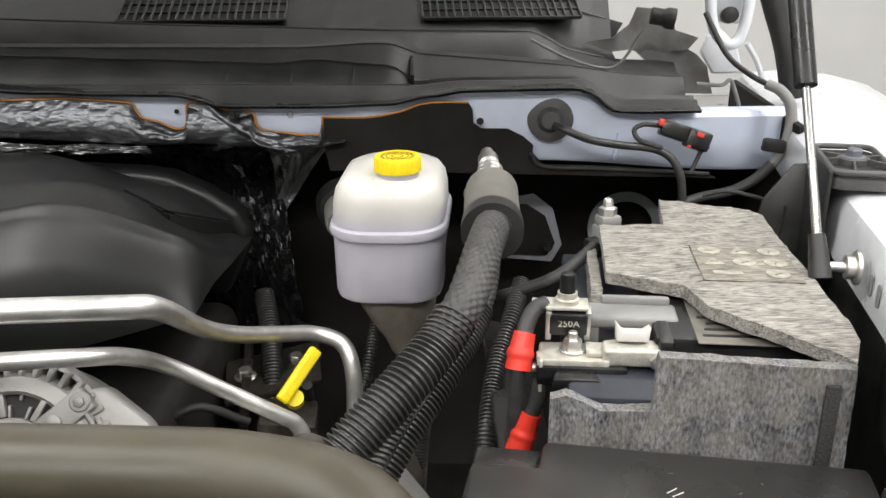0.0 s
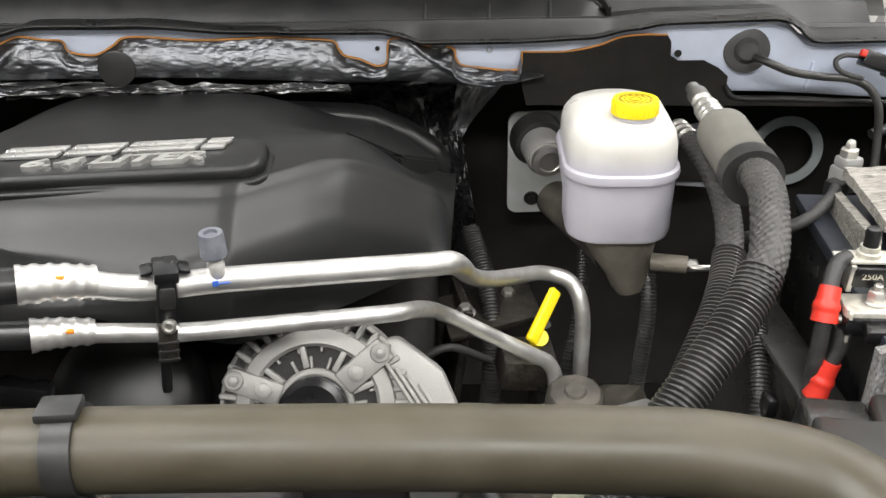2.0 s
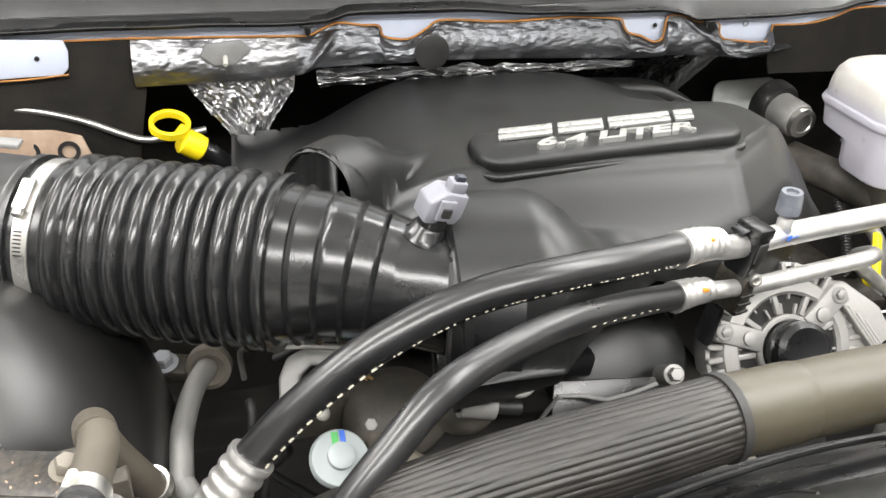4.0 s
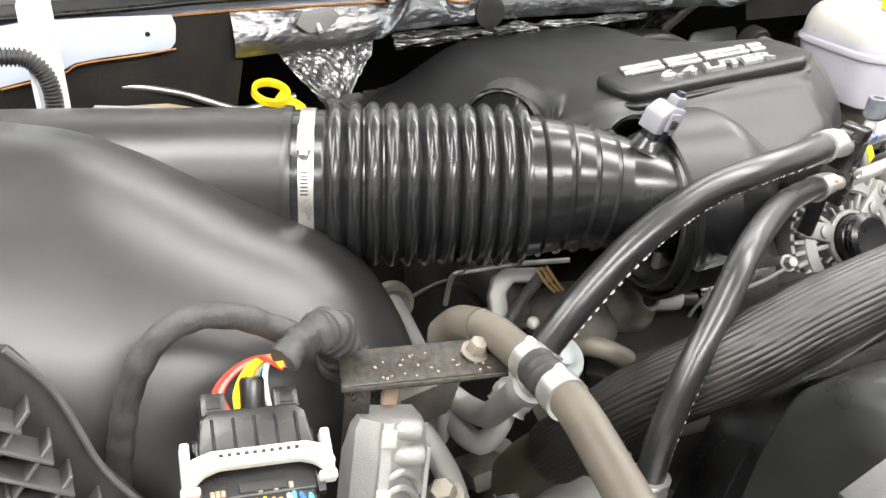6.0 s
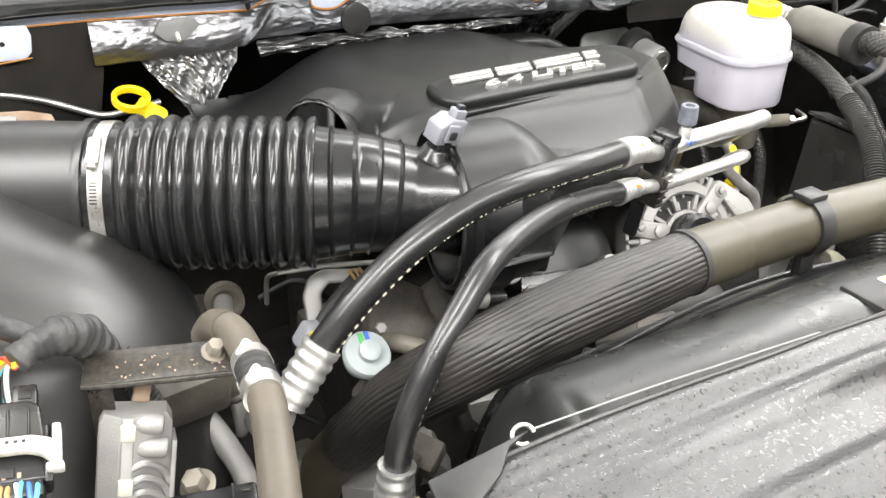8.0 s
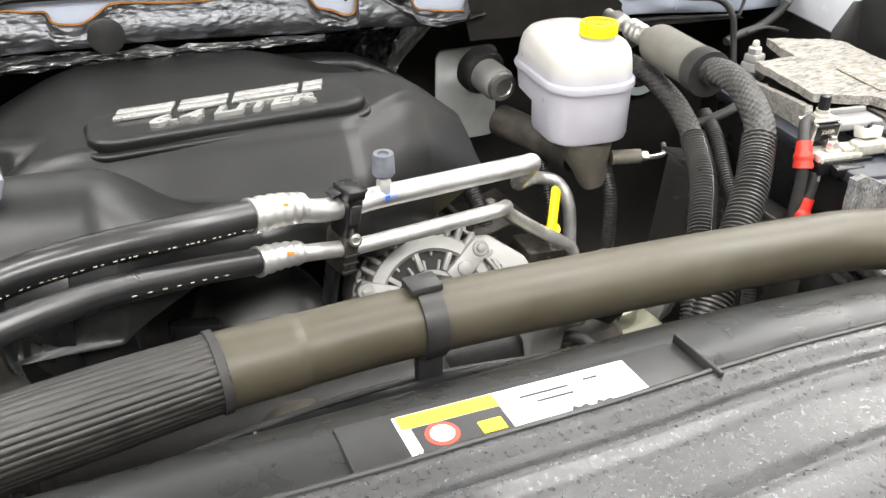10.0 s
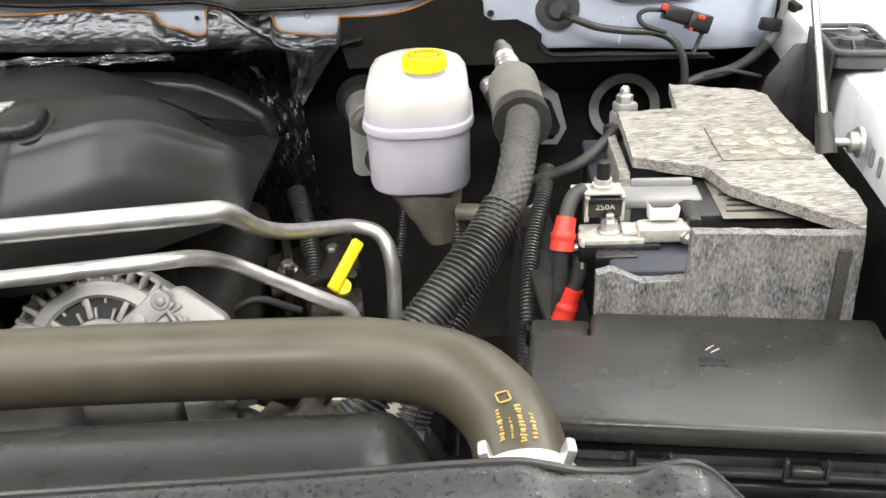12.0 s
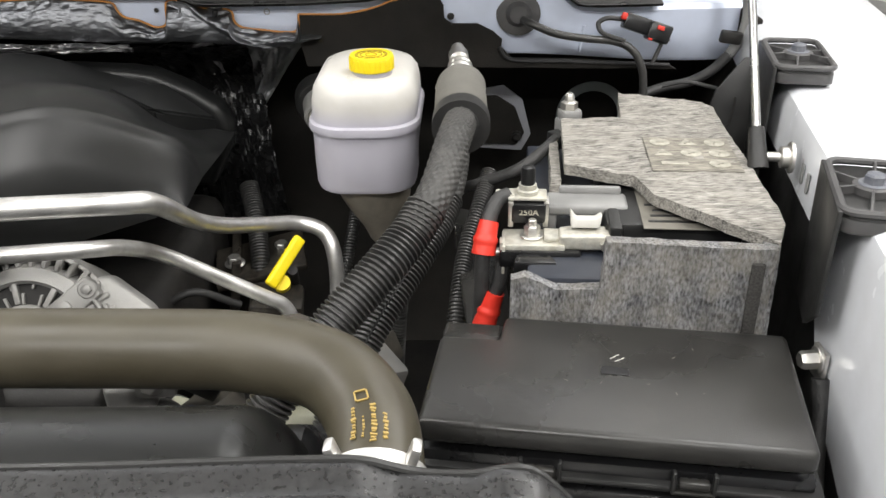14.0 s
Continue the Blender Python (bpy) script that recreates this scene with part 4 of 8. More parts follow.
# ---- intake ----
def build_intake():
    hose = thing("intake_hose", (-0.95, 0.69, 1.17), "glossy black ribbed rubber air intake hose", "air hose")
    A, B = V(-1.108, 0.746, 1.256), V(-0.906, 0.674, 1.249)
    ax = (B - A).normalized()

    def bell(s, t):
        if s < 0.035:
            return 0.0672
        k = (s - 0.035) / 0.0168
        return 0.0665 + 0.0085 * (abs(math.sin(math.pi * k)) ** 0.6)
    part("bellows", tube([A, B], bell, 40, step=0.00154, n=40), "gloss", hose)
    C = V(-0.820, 0.645, 1.240)

    def cone(s, t):
        k = (s / 0.0195) % 1
        return 0.0665 - 0.014 * t + (0.003 if k < 0.14 else 0)
    part("cone", tube([B - ax * 0.004, B + ax * 0.04, C], cone, 40, step=0.0025), "gloss", hose)
    part("elbow", tube([C - ax * 0.004, (-0.795, 0.637, 1.236), (-0.77, 0.632, 1.228), (-0.735, 0.635, 1.21), (-0.71, 0.65, 1.18)], lambda s, t: 0.0525 - 0.004 * t, 32), "gloss", hose)
    ring = part("throttle_ring", lathe([(0.060, 0.03), (0.066, 0.0), (0.070, -0.006), (0.076, -0.006), (0.080, 0.0), (0.082, 0.012), (0.082, 0.05)], V(-0.775, 0.646, 1.212), V(0.98, -0.12, -0.05), 48), "satin", hose, "black round throttle ring")
    part("ring_lip", lathe([(0.072, -0.008), (0.074, -0.009), (0.076, -0.008), (0.076, 0.0)], V(-0.776, 0.646, 1.212), V(0.98, -0.12, -0.05), 48, ring=True), "rubber", ring)
    # worm clamp
    cl = part("hose_clamp", lathe([(0.0675, 0), (0.0688, 0), (0.0688, 0.013), (0.0675, 0.013)], A + ax * 0.013, ax, 40), "steel", hose, "bright steel worm clamp")
    up = V(-0.18, -0.52, 0.83).normalized()
    p = A + ax * 0.0195 + up * 0.071
    fr = frame_of(p, ax, up)
    part("screw_housing", box((0.012, 0.028, 0.008), fr, 0.002), "steel", cl)
    part("screw", lathe([(0.0042, 0), (0.0042, 0.006), (0.0025, 0.007)], fr @ V(0, -0.013, 0.001), fr.to_3x3() @ V(0, -1, 0), 12), "steel", cl)
    for k in range(7):
        dn = (up * math.cos(0.42 + 0.045 * k) + up.cross(ax) * -math.sin(0.42 + 0.045 * k))
        dn = dn if dn.z < up.z else up * math.cos(0.42 + 0.045 * k) + up.cross(ax) * math.sin(0.42 + 0.045 * k)
        part("slot", box((0.0065, 0.0012, 0.0006), frame_of(A + ax * 0.0195 + dn * 0.069, ax, dn), 0), "dark", cl)
    # temperature sensor
    sb = V(-0.804, 0.636, 1.268)
    up = V(0.36, -0.12, 1).normalized()
    base = part("sensor_boss", lathe([(0.025, -0.012), (0.024, 0.002), (0.020, 0.004), (0.022, 0.009), (0.018, 0.012), (0.020, 0.017), (0.016, 0.020), (0.014, 0.027), (0.012, 0.029), (0.012, 0.040)], sb, up, 24), "gloss", hose)
    s = thing("air_sensor", sb + up * 0.027, "light grey plastic air temperature sensor plug", "sensor")
    fr = frame_of(sb + up * 0.050, (1, 0.3, -0.3), up)
    part("body", prism([(-0.016, -0.014), (0.012, -0.014), (0.016, -0.006), (0.016, 0.012), (-0.004, 0.014), (-0.016, 0.004)], 0.022, fr @ pose(0, 0.011, 0, 90, 0, 0), 0.002), "sensor", s)
    part("latch", box((0.014, 0.004, 0.018), fr @ pose(-0.002, -0.013, 0.0), 0.0015), "sensor", s)
    part("window", box((0.008, 0.003, 0.008), fr @ pose(-0.002, -0.0155, -0.001), 0.001), "dark", s)
    part("lock", box((0.014, 0.012, 0.010), fr @ pose(0.006, -0.002, 0.017), 0.002), "sensor", s)
    part("tab", box((0.008, 0.006, 0.005), fr @ pose(0.006, -0.003, 0.024), 0.001), "bluegrey", s)


def build_airbox():
    ab = thing("air_box", (-1.4, 0.75, 0.95), "satin black plastic air filter box with ribbed side", "air filter box")

    def f(x, y):
        u, v = abs(x + 1.50) / 0.49, abs(y - 0.68) / 0.20
        q = u ** 6 + v ** 2.3
        z = 0.93 + 0.35 * (1 - q) ** 0.35 if q < 1 else 0.93 - 0.9 * min(q - 1, 0.3)
        # broad shoulder that rises towards the outer end
        return max(z + 0.05 * smooth01(-1.15, -1.45, x) * smooth01(1.1, 0.3, v) + 0.045 * smooth01(-1.12, -1.30, x) * smooth01(0.56, 0.70, y) * smooth01(1.0, 0.8, q), 0.85)
    part("lid", field(steps(-1.78, -1.0, 190), steps(0.46, 0.94, 150), f), "airbox", ab, angle=70)
    path = [V(-1.106, 0.745, 1.256), V(-1.18, 0.772, 1.258), V(-1.28, 0.800, 1.258), V(-1.40, 0.815, 1.250), V(-1.52, 0.800, 1.225), V(-1.62, 0.76, 1.18), V(-1.70, 0.70, 1.10)]
    part("outlet_pipe", tube(path, lambda s, t: 0.0680 + 0.022 * smooth01(0.10, 0.40, s), 56, 14), "airbox", ab, angle=70)
    part("outlet_rim", lathe([(0.0660, -0.004), (0.0705, -0.004), (0.0712, 0.0), (0.0705, 0.004), (0.0660, 0.004)], path[0], V(0.94, -0.335, -0.03), 48), "airbox", ab)
    out = V(-0.32, -0.92, 0) * 0.90 + V(0, 0, -0.42)
    line = [c + out * 0.0690 for c in spline(path[:3], 8)[:9]]
    part("seam_edge", tube([line[8] + V(0, -0.004, 0.022)] + line[::-1], 0.0010, 6, 2), "satin", ab)
    # ribbed lower wall
    F = frame_of((-1.40, 0.462, 1.18), (1, 0.02, 0), (0, -1, 0.1))
    wall = part("side_wall", prism([(-0.10, 0.17), (0.060, 0.132), (0.078, 0.10), (0.094, 0.043), (0.116, 0.004), (0.138, -0.04), (0.155, -0.13), (-0.10, -0.13)], 0.006, F, 0.002), "dark", ab)
    edge = [(0.058, 0.134), (0.078, 0.10), (0.094, 0.043), (0.116, 0.004), (0.138, -0.04), (0.155, -0.13)]
    part("flange", tube([F @ V(x, y, 0.012) for x, y in edge], 0.0022, 8, 4), "bracket", wall)
    part("flange", box((0.26, 0.010, 0.012), F @ pose(0.045, -0.005, 0.026, 0, 0, -46), 0.002), "bracket", wall)
    for i in range(9):
        y = 0.118 - 0.024 * i
        x = between([(-0.13, 0.150), (-0.04, 0.132), (0.004, 0.112), (0.043, 0.090), (0.10, 0.074), (0.134, 0.054)], y) - 0.048
        part("rib", box((0.100, 0.0026, 0.032), F @ pose(x, y, 0.014, 0, 0, -34), 0.0008, 1), "bracket", wall)
        part("rib", box((0.052, 0.0026, 0.028), F @ pose(x + 0.018, y - 0.012, 0.013, 0, 0, 48), 0.0008, 1), "bracket", wall)
    for i in range(5):
        part("rib", box((0.15, 0.0026, 0.026), F @ pose(-0.075 + 0.026 * i, 0.03 - 0.014 * i, 0.014, 0, 0, 58), 0.0008, 1), "bracket", wall)
    post = thing("wing_post", (-1.29, 1.01, 1.1), "white painted inner wing post behind the air box", "body post")
    part("post", prism([(-1.305, 1.0), (-1.272, 1.0), (-1.276, 1.02), (-1.30, 1.02)], 0.725, pose(0, 0, 0.678), 0.003), "white", post)
    part("fold", box((0.006, 0.02, 0.40), pose(-1.303, 0.995, 1.18), 0.002), "white", post)
    lp = thing("harness", (-1.3, 0.98, 1.2), "black ribbed conduit loop beside the white post", "wiring conduit")
    part("conduit", corrugated([(-1.36, 0.985, 1.335), (-1.325, 0.98, 1.334), (-1.303, 0.98, 1.328), (-1.289, 0.98, 1.304), (-1.29, 0.98, 1.26), (-1.30, 0.98, 1.2)], 0.0085, 0.004, 0.0012, 14), "corrug", lp)
    br = thing("grey_bar", (-1.22, 1.0, 1.255), "grey flat steel bar lying behind the air box", "bar")
    part("bar", box((0.085, 0.02, 0.006), pose(-1.21, 0.98, 1.262, 0, 8, -5), 0.002), "greyplast", br)
    part("leg", box((0.03, 0.006, 0.585), pose(-1.21, 0.985, 0.968), 0.002), "rusty", br)
    part("lid_clip", prism([(-0.006, -0.05), (0.006, -0.05), (0.0, 0.03)], 0.003, frame_of((-1.28, 0.56, 1.08), (1, 0.2, 0), (0, -1, 0.2)), 0.001), "plastic", ab)


# ---- coolant and refrigerant lines ----
def build_pipes():
    # suction and liquid lines: aluminium tubes, crimped to rubber hoses
    p1 = thing("coolant_line", (-0.4, 0.72, 1.2), "bright aluminium refrigerant pipe crimped to a black rubber hose", "refrigerant line", "refrigerant lines")
    part("pipe", tube([(-0.548, 0.648, 1.247), (-0.52, 0.665, 1.232), (-0.49, 0.681, 1.224), (-0.45, 0.695, 1.222), (-0.36, 0.728, 1.212), (-0.275, 0.758, 1.203), (-0.25, 0.785, 1.190), (-0.235, 0.85, 1.14), (-0.215, 0.90, 1.108), (-0.18, 0.955, 1.082), (-0.15, 0.985, 1.068), (-0.118, 0.985, 1.055), (-0.104, 0.97, 1.02), (-0.104, 0.955, 0.94)],
                      lambda s, t: 0.0115 if s < 0.31 else 0.0115 - 0.002 * smooth01(0.31, 0.45, s), 16), "alu", p1)
    part("crimp_collar", tube([(-0.585, 0.628, 1.2545), (-0.56, 0.641, 1.2505), (-0.535, 0.656, 1.242)], lambda s, t: 0.0155 + (0.0012 if (s / 0.011) % 1 < 0.5 else 0) - 0.002 * t, 18, step=0.002), "alu", p1, "crimped bright collar with marks")
    part("mark", box((0.008, 0.007, 0.004), frame_of((-0.553, 0.635, 1.258), (0.85, 0.45, -0.2)), 0.001), "orange", p1, "orange paint mark")
    h1 = [(-0.58, 0.631, 1.2538), (-0.64, 0.604, 1.262), (-0.71, 0.584, 1.266), (-0.78, 0.574, 1.258), (-0.852, 0.558, 1.235), (-0.91, 0.548, 1.196), (-0.955, 0.544, 1.150)]
    part("hose", tube(h1, 0.0145, 18), "hose", p1)
    line = spline([V(p) + V(0.006, -0.0122, -0.006) for p in h1], 14)
    for i in range(4, len(line) - 4):
        if i > 0.66 * len(line):
            if i % 2:
                part("print_dash", tube([line[i], line[i].lerp(line[i + 1], 0.9)], 0.0011, 6, 2), "faded", p1)
        elif (i * 7) % 11 > 2:
            part("print_dash", tube([line[i], line[i].lerp(line[i + 1], 0.35 + 0.3 * (i % 3) / 2)], 0.00055, 5, 2), "faded", p1)
    part("end_collar", tube([(-0.945, 0.5455, 1.160), (-0.97, 0.54, 1.13), (-0.985, 0.537, 1.112)], lambda s, t: 0.0175 + (0.0015 if (s / 0.012) % 1 < 0.5 else 0), 18, step=0.002), "alu", p1, "crimped bright end collar")
    part("end_pipe", tube([(-0.982, 0.538, 1.118), (-0.990, 0.540, 1.090), (-1.0, 0.552, 1.068), (-1.008, 0.585, 1.066), (-1.010, 0.63, 1.08), (-1.010, 0.67, 1.092), (-1.003, 0.73, 1.092), (-0.993, 0.785, 1.080)], 0.0105, 14), "cast", p1)
    part("end_fitting", lathe([(0.021, 0), (0.0225, 0.004), (0.0225, 0.018), (0.017, 0.020), (0.013, 0.017)], (-0.990, 0.80, 1.076), (-0.08, -0.9, 0.15), 24), "grime", p1)
    v = part("service_valve", lathe([(0.0075, 0), (0.0075, 0.012), (0.006, 0.014), (0.006, 0.02)], (-0.447, 0.693, 1.228), (0, -0.05, 1), 16), "alu", p1, "aluminium service port")
    part("cap", lathe([(0.009, 0), (0.0115, 0.003), (0.0108, 0.02), (0.0098, 0.024), (0.006, 0.024), (0.0055, 0.021)], (-0.447, 0.692, 1.246), (0, -0.05, 1), 14), "capgrey", v, "dusty blue-grey dust cap")
    part("mark", box((0.005, 0.0012, 0.006), pose(-0.446, 0.6815, 1.226, 8, 0, 20), 0.0004, 1), "blue", v, "blue pen mark")
    part("mark", box((0.012, 0.0012, 0.0012), pose(-0.440, 0.6835, 1.2255, 8, 4, 20), 0.0004, 1), "blue", v)

    p2 = thing("coolant_line", (-0.4, 0.72, 1.15), "thinner aluminium refrigerant pipe below the first, with its rubber hose", "refrigerant line", "refrigerant lines")
    part("pipe", tube([(-0.556, 0.640, 1.203), (-0.53, 0.65, 1.197), (-0.505, 0.668, 1.186), (-0.48, 0.678, 1.180), (-0.40, 0.705, 1.172), (-0.31, 0.737, 1.163), (-0.283, 0.775, 1.145), (-0.262, 0.82, 1.112), (-0.215, 0.845, 1.07), (-0.168, 0.86, 1.034), (-0.150, 0.866, 1.018), (-0.142, 0.866, 0.99), (-0.145, 0.86, 0.92)], 0.0085, 14), "alu", p2)
    part("crimp_collar", tube([(-0.583, 0.626, 1.2095), (-0.56, 0.637, 1.206), (-0.54, 0.646, 1.201)], lambda s, t: 0.0135 + (0.001 if (s / 0.01) % 1 < 0.5 else 0) - 0.003 * t, 18, step=0.002), "alu", p2)
    part("mark", box((0.006, 0.006, 0.003), frame_of((-0.552, 0.630, 1.2115), (0.85, 0.45, -0.2)), 0.001), "orange", p2, "orange paint mark")
    h2 = [(-0.58, 0.6275, 1.2095), (-0.645, 0.588, 1.230), (-0.725, 0.534, 1.252), (-0.81, 0.472, 1.260), (-0.858, 0.440, 1.234), (-0.895, 0.421, 1.198), (-0.919, 0.411, 1.154), (-0.927, 0.408, 1.118)]
    part("hose", tube(h2, 0.0118, 18), "hose", p2)
    line = spline([V(p) + V(0.006, -0.0095, -0.003) for p in h2], 14)
    for i in list(range(8, 24, 2)) + list(range(60, 90, 2)):
        part("print_dash", tube([line[i], line[i].lerp(line[i + 1], 0.6)], 0.00065, 5, 2), "faded", p2)
    part("end_collar", tube([(-0.926, 0.4085, 1.122), (-0.929, 0.408, 1.10), (-0.931, 0.41, 1.075)], lambda s, t: 0.015 + (0.0015 if (s / 0.011) % 1 < 0.5 else 0), 18, step=0.002), "alu", p2)
    # black clamp that joins both lines
    c = thing("line_clamp", (-0.49, 0.681, 1.2), "black plastic clamp holding two aluminium pipes", "pipe clamp")
    fr = frame_of((-0.49, 0.680, 1.205), (0.9, 0.35, -0.1), (0.05, -0.1, 1))
    part("body", box((0.017, 0.030, 0.060), fr @ pose(0, 0, 0.006), 0.004), "satin", c)
    part("cap", box((0.021, 0.030, 0.012), fr @ pose(0, 0, 0.037), 0.003), "satin", c)
    for s in (-1, 1):
        part("wing", box((0.010, 0.016, 0.004), fr @ pose(0.015 * s, 0.004, 0.036, 0, 14 * s, 0), 0.0015), "satin", c)
    part("shoulder", box((0.013, 0.034, 0.022), fr @ pose(0, 0, 0.018), 0.003), "plastic", c)
    part("lower_half", box((0.016, 0.036, 0.042), fr @ pose(-0.001, 0.0, -0.028), 0.003), "rusty", c)
    for k in range(3):
        part("rib", box((0.018, 0.004, 0.003), fr @ pose(-0.001, -0.0175, -0.026 - 0.009 * k), 0.001), "plastic", c)
    part("leg", box((0.009, 0.018, 0.05), fr @ pose(-0.003, 0.008, -0.072), 0.003), "satin", c)
    part("screw", lathe([(0.0065, 0), (0.0065, 0.004), (0.004, 0.005), (0.003, 0.003)], fr @ V(0.001, -0.017, -0.008), (0, -1, 0.1), 12), "steel", c, "steel screw head")



def build_radiator_hose():
    h = thing("radiator_hose", (-0.4, 0.44, 1.2), "brown-grey radiator hose with a black braided sleeve", "radiator hose")
    part("hose", tube([(-0.66, 0.432, 1.233), (-0.56, 0.448, 1.232), (-0.48, 0.457, 1.231), (-0.30, 0.464, 1.230), (-0.15, 0.464, 1.230), (-0.085, 0.459, 1.231), (-0.028, 0.437, 1.232), (0.002, 0.398, 1.228), (0.011, 0.355, 1.219), (0.012, 0.30, 1.204)], 0.0272, 28), "brown", h)
    way = [(-0.632, 0.437, 1.2335), (-0.70, 0.424, 1.232), (-0.79, 0.417, 1.220), (-0.85, 0.421, 1.200), (-0.892, 0.466, 1.145), (-0.909, 0.510, 1.085), (-0.922, 0.548, 1.035)]
    part("braided_sleeve", tube(way, lambda s, t: 0.0285 + 0.002 * smooth01(0, 0.12, s), 240, step=0.0016,
                                shape=lambda a, s: 0.985 + 0.032 * abs(math.sin(a * 19 + s * 5 + 0.4 * math.sin(s * 30))) ** 0.6 + 0.005 * math.sin(s * 1900 + a * 19)), "braid", h, "ribbed black braided sleeve")
    part("hose_end", tube([(-0.918, 0.54, 1.045), (-0.935, 0.58, 0.99), (-0.95, 0.61, 0.92)], 0.0275, 24), "brown", h)
    part("sleeve_edge", tube([(-0.632, 0.437, 1.2335), (-0.638, 0.436, 1.2333)], 0.0308, 28, 2), "rubber", h)
    part("cuff", tube([(-0.637, 0.4362, 1.2333), (-0.60, 0.4422, 1.2326), (-0.575, 0.446, 1.2322)], lambda s, t: 0.0284 - 0.0008 * smooth01(0.9, 1, t), 28), "brown", h)
    part("cable_clip", lathe([(0.0285, -0.009), (0.0305, -0.009), (0.0305, 0.009), (0.0285, 0.009)], (-0.478, 0.457, 1.231), (1, 0.1, -0.01), 28), "plastic", h, "black plastic clip round the hose")
    part("clip_head", box((0.026, 0.022, 0.007), pose(-0.479, 0.458, 1.2625, 0, 0, 6), 0.002), "plastic", h)
    part("clip_strap", box((0.022, 0.012, 0.10), pose(-0.477, 0.449, 1.160, 0, 0, 6), 0.004), "plastic", h)
    cl = part("spring_clamp", lathe([(0.0285, -0.007), (0.0305, -0.007), (0.0305, 0.007), (0.0285, 0.007)], (0.0112, 0.343, 1.2160), (0.03, -1, -0.24), 28), "alu", h, "bright spring clamp")
    for s in (-1, 1):
        part("clamp_ear", box((0.006, 0.012, 0.014), pose(0.0112 + 0.022 * s, 0.341, 1.2445, 0, 18 * s, 0), 0.002), "alu", cl)
    # gold print on the bend, in rows of small strokes
    random.seed(21)
    for du, v0, v1, w in ((-0.0105, 0.353, 0.374, 0.0036), (-0.0050, 0.353, 0.368, 0.0014), (0.0010, 0.350, 0.377, 0.0040), (0.0075, 0.353, 0.370, 0.0036)):
        y = v0
        while y < v1:
            l = random.uniform(0.0008, 0.0022)
            part("printed_stroke", box((w * random.uniform(0.5, 1), l, 0.0008), pose(0.0095 + du - 0.15 * max(y - 0.36, 0), y, 1.2213 + 0.21 * (y - 0.36) + math.sqrt(0.0272 ** 2 - du * du), 0, math.degrees(math.asin(du / 0.0278)), random.uniform(-25, 25)), 0), "gold", h)
            y += l + 0.0008
    for k in range(4):
        a = 90 * k
        c = pose(0.0010, 0.382, 1.2262 + 0.0268, 12, -8, 15) @ pose(0, 0, 0, 0, 0, a)
        part("printed_stroke", box((0.0065, 0.0010, 0.0008), c @ pose(0, 0.0036, 0), 0), "gold", h)


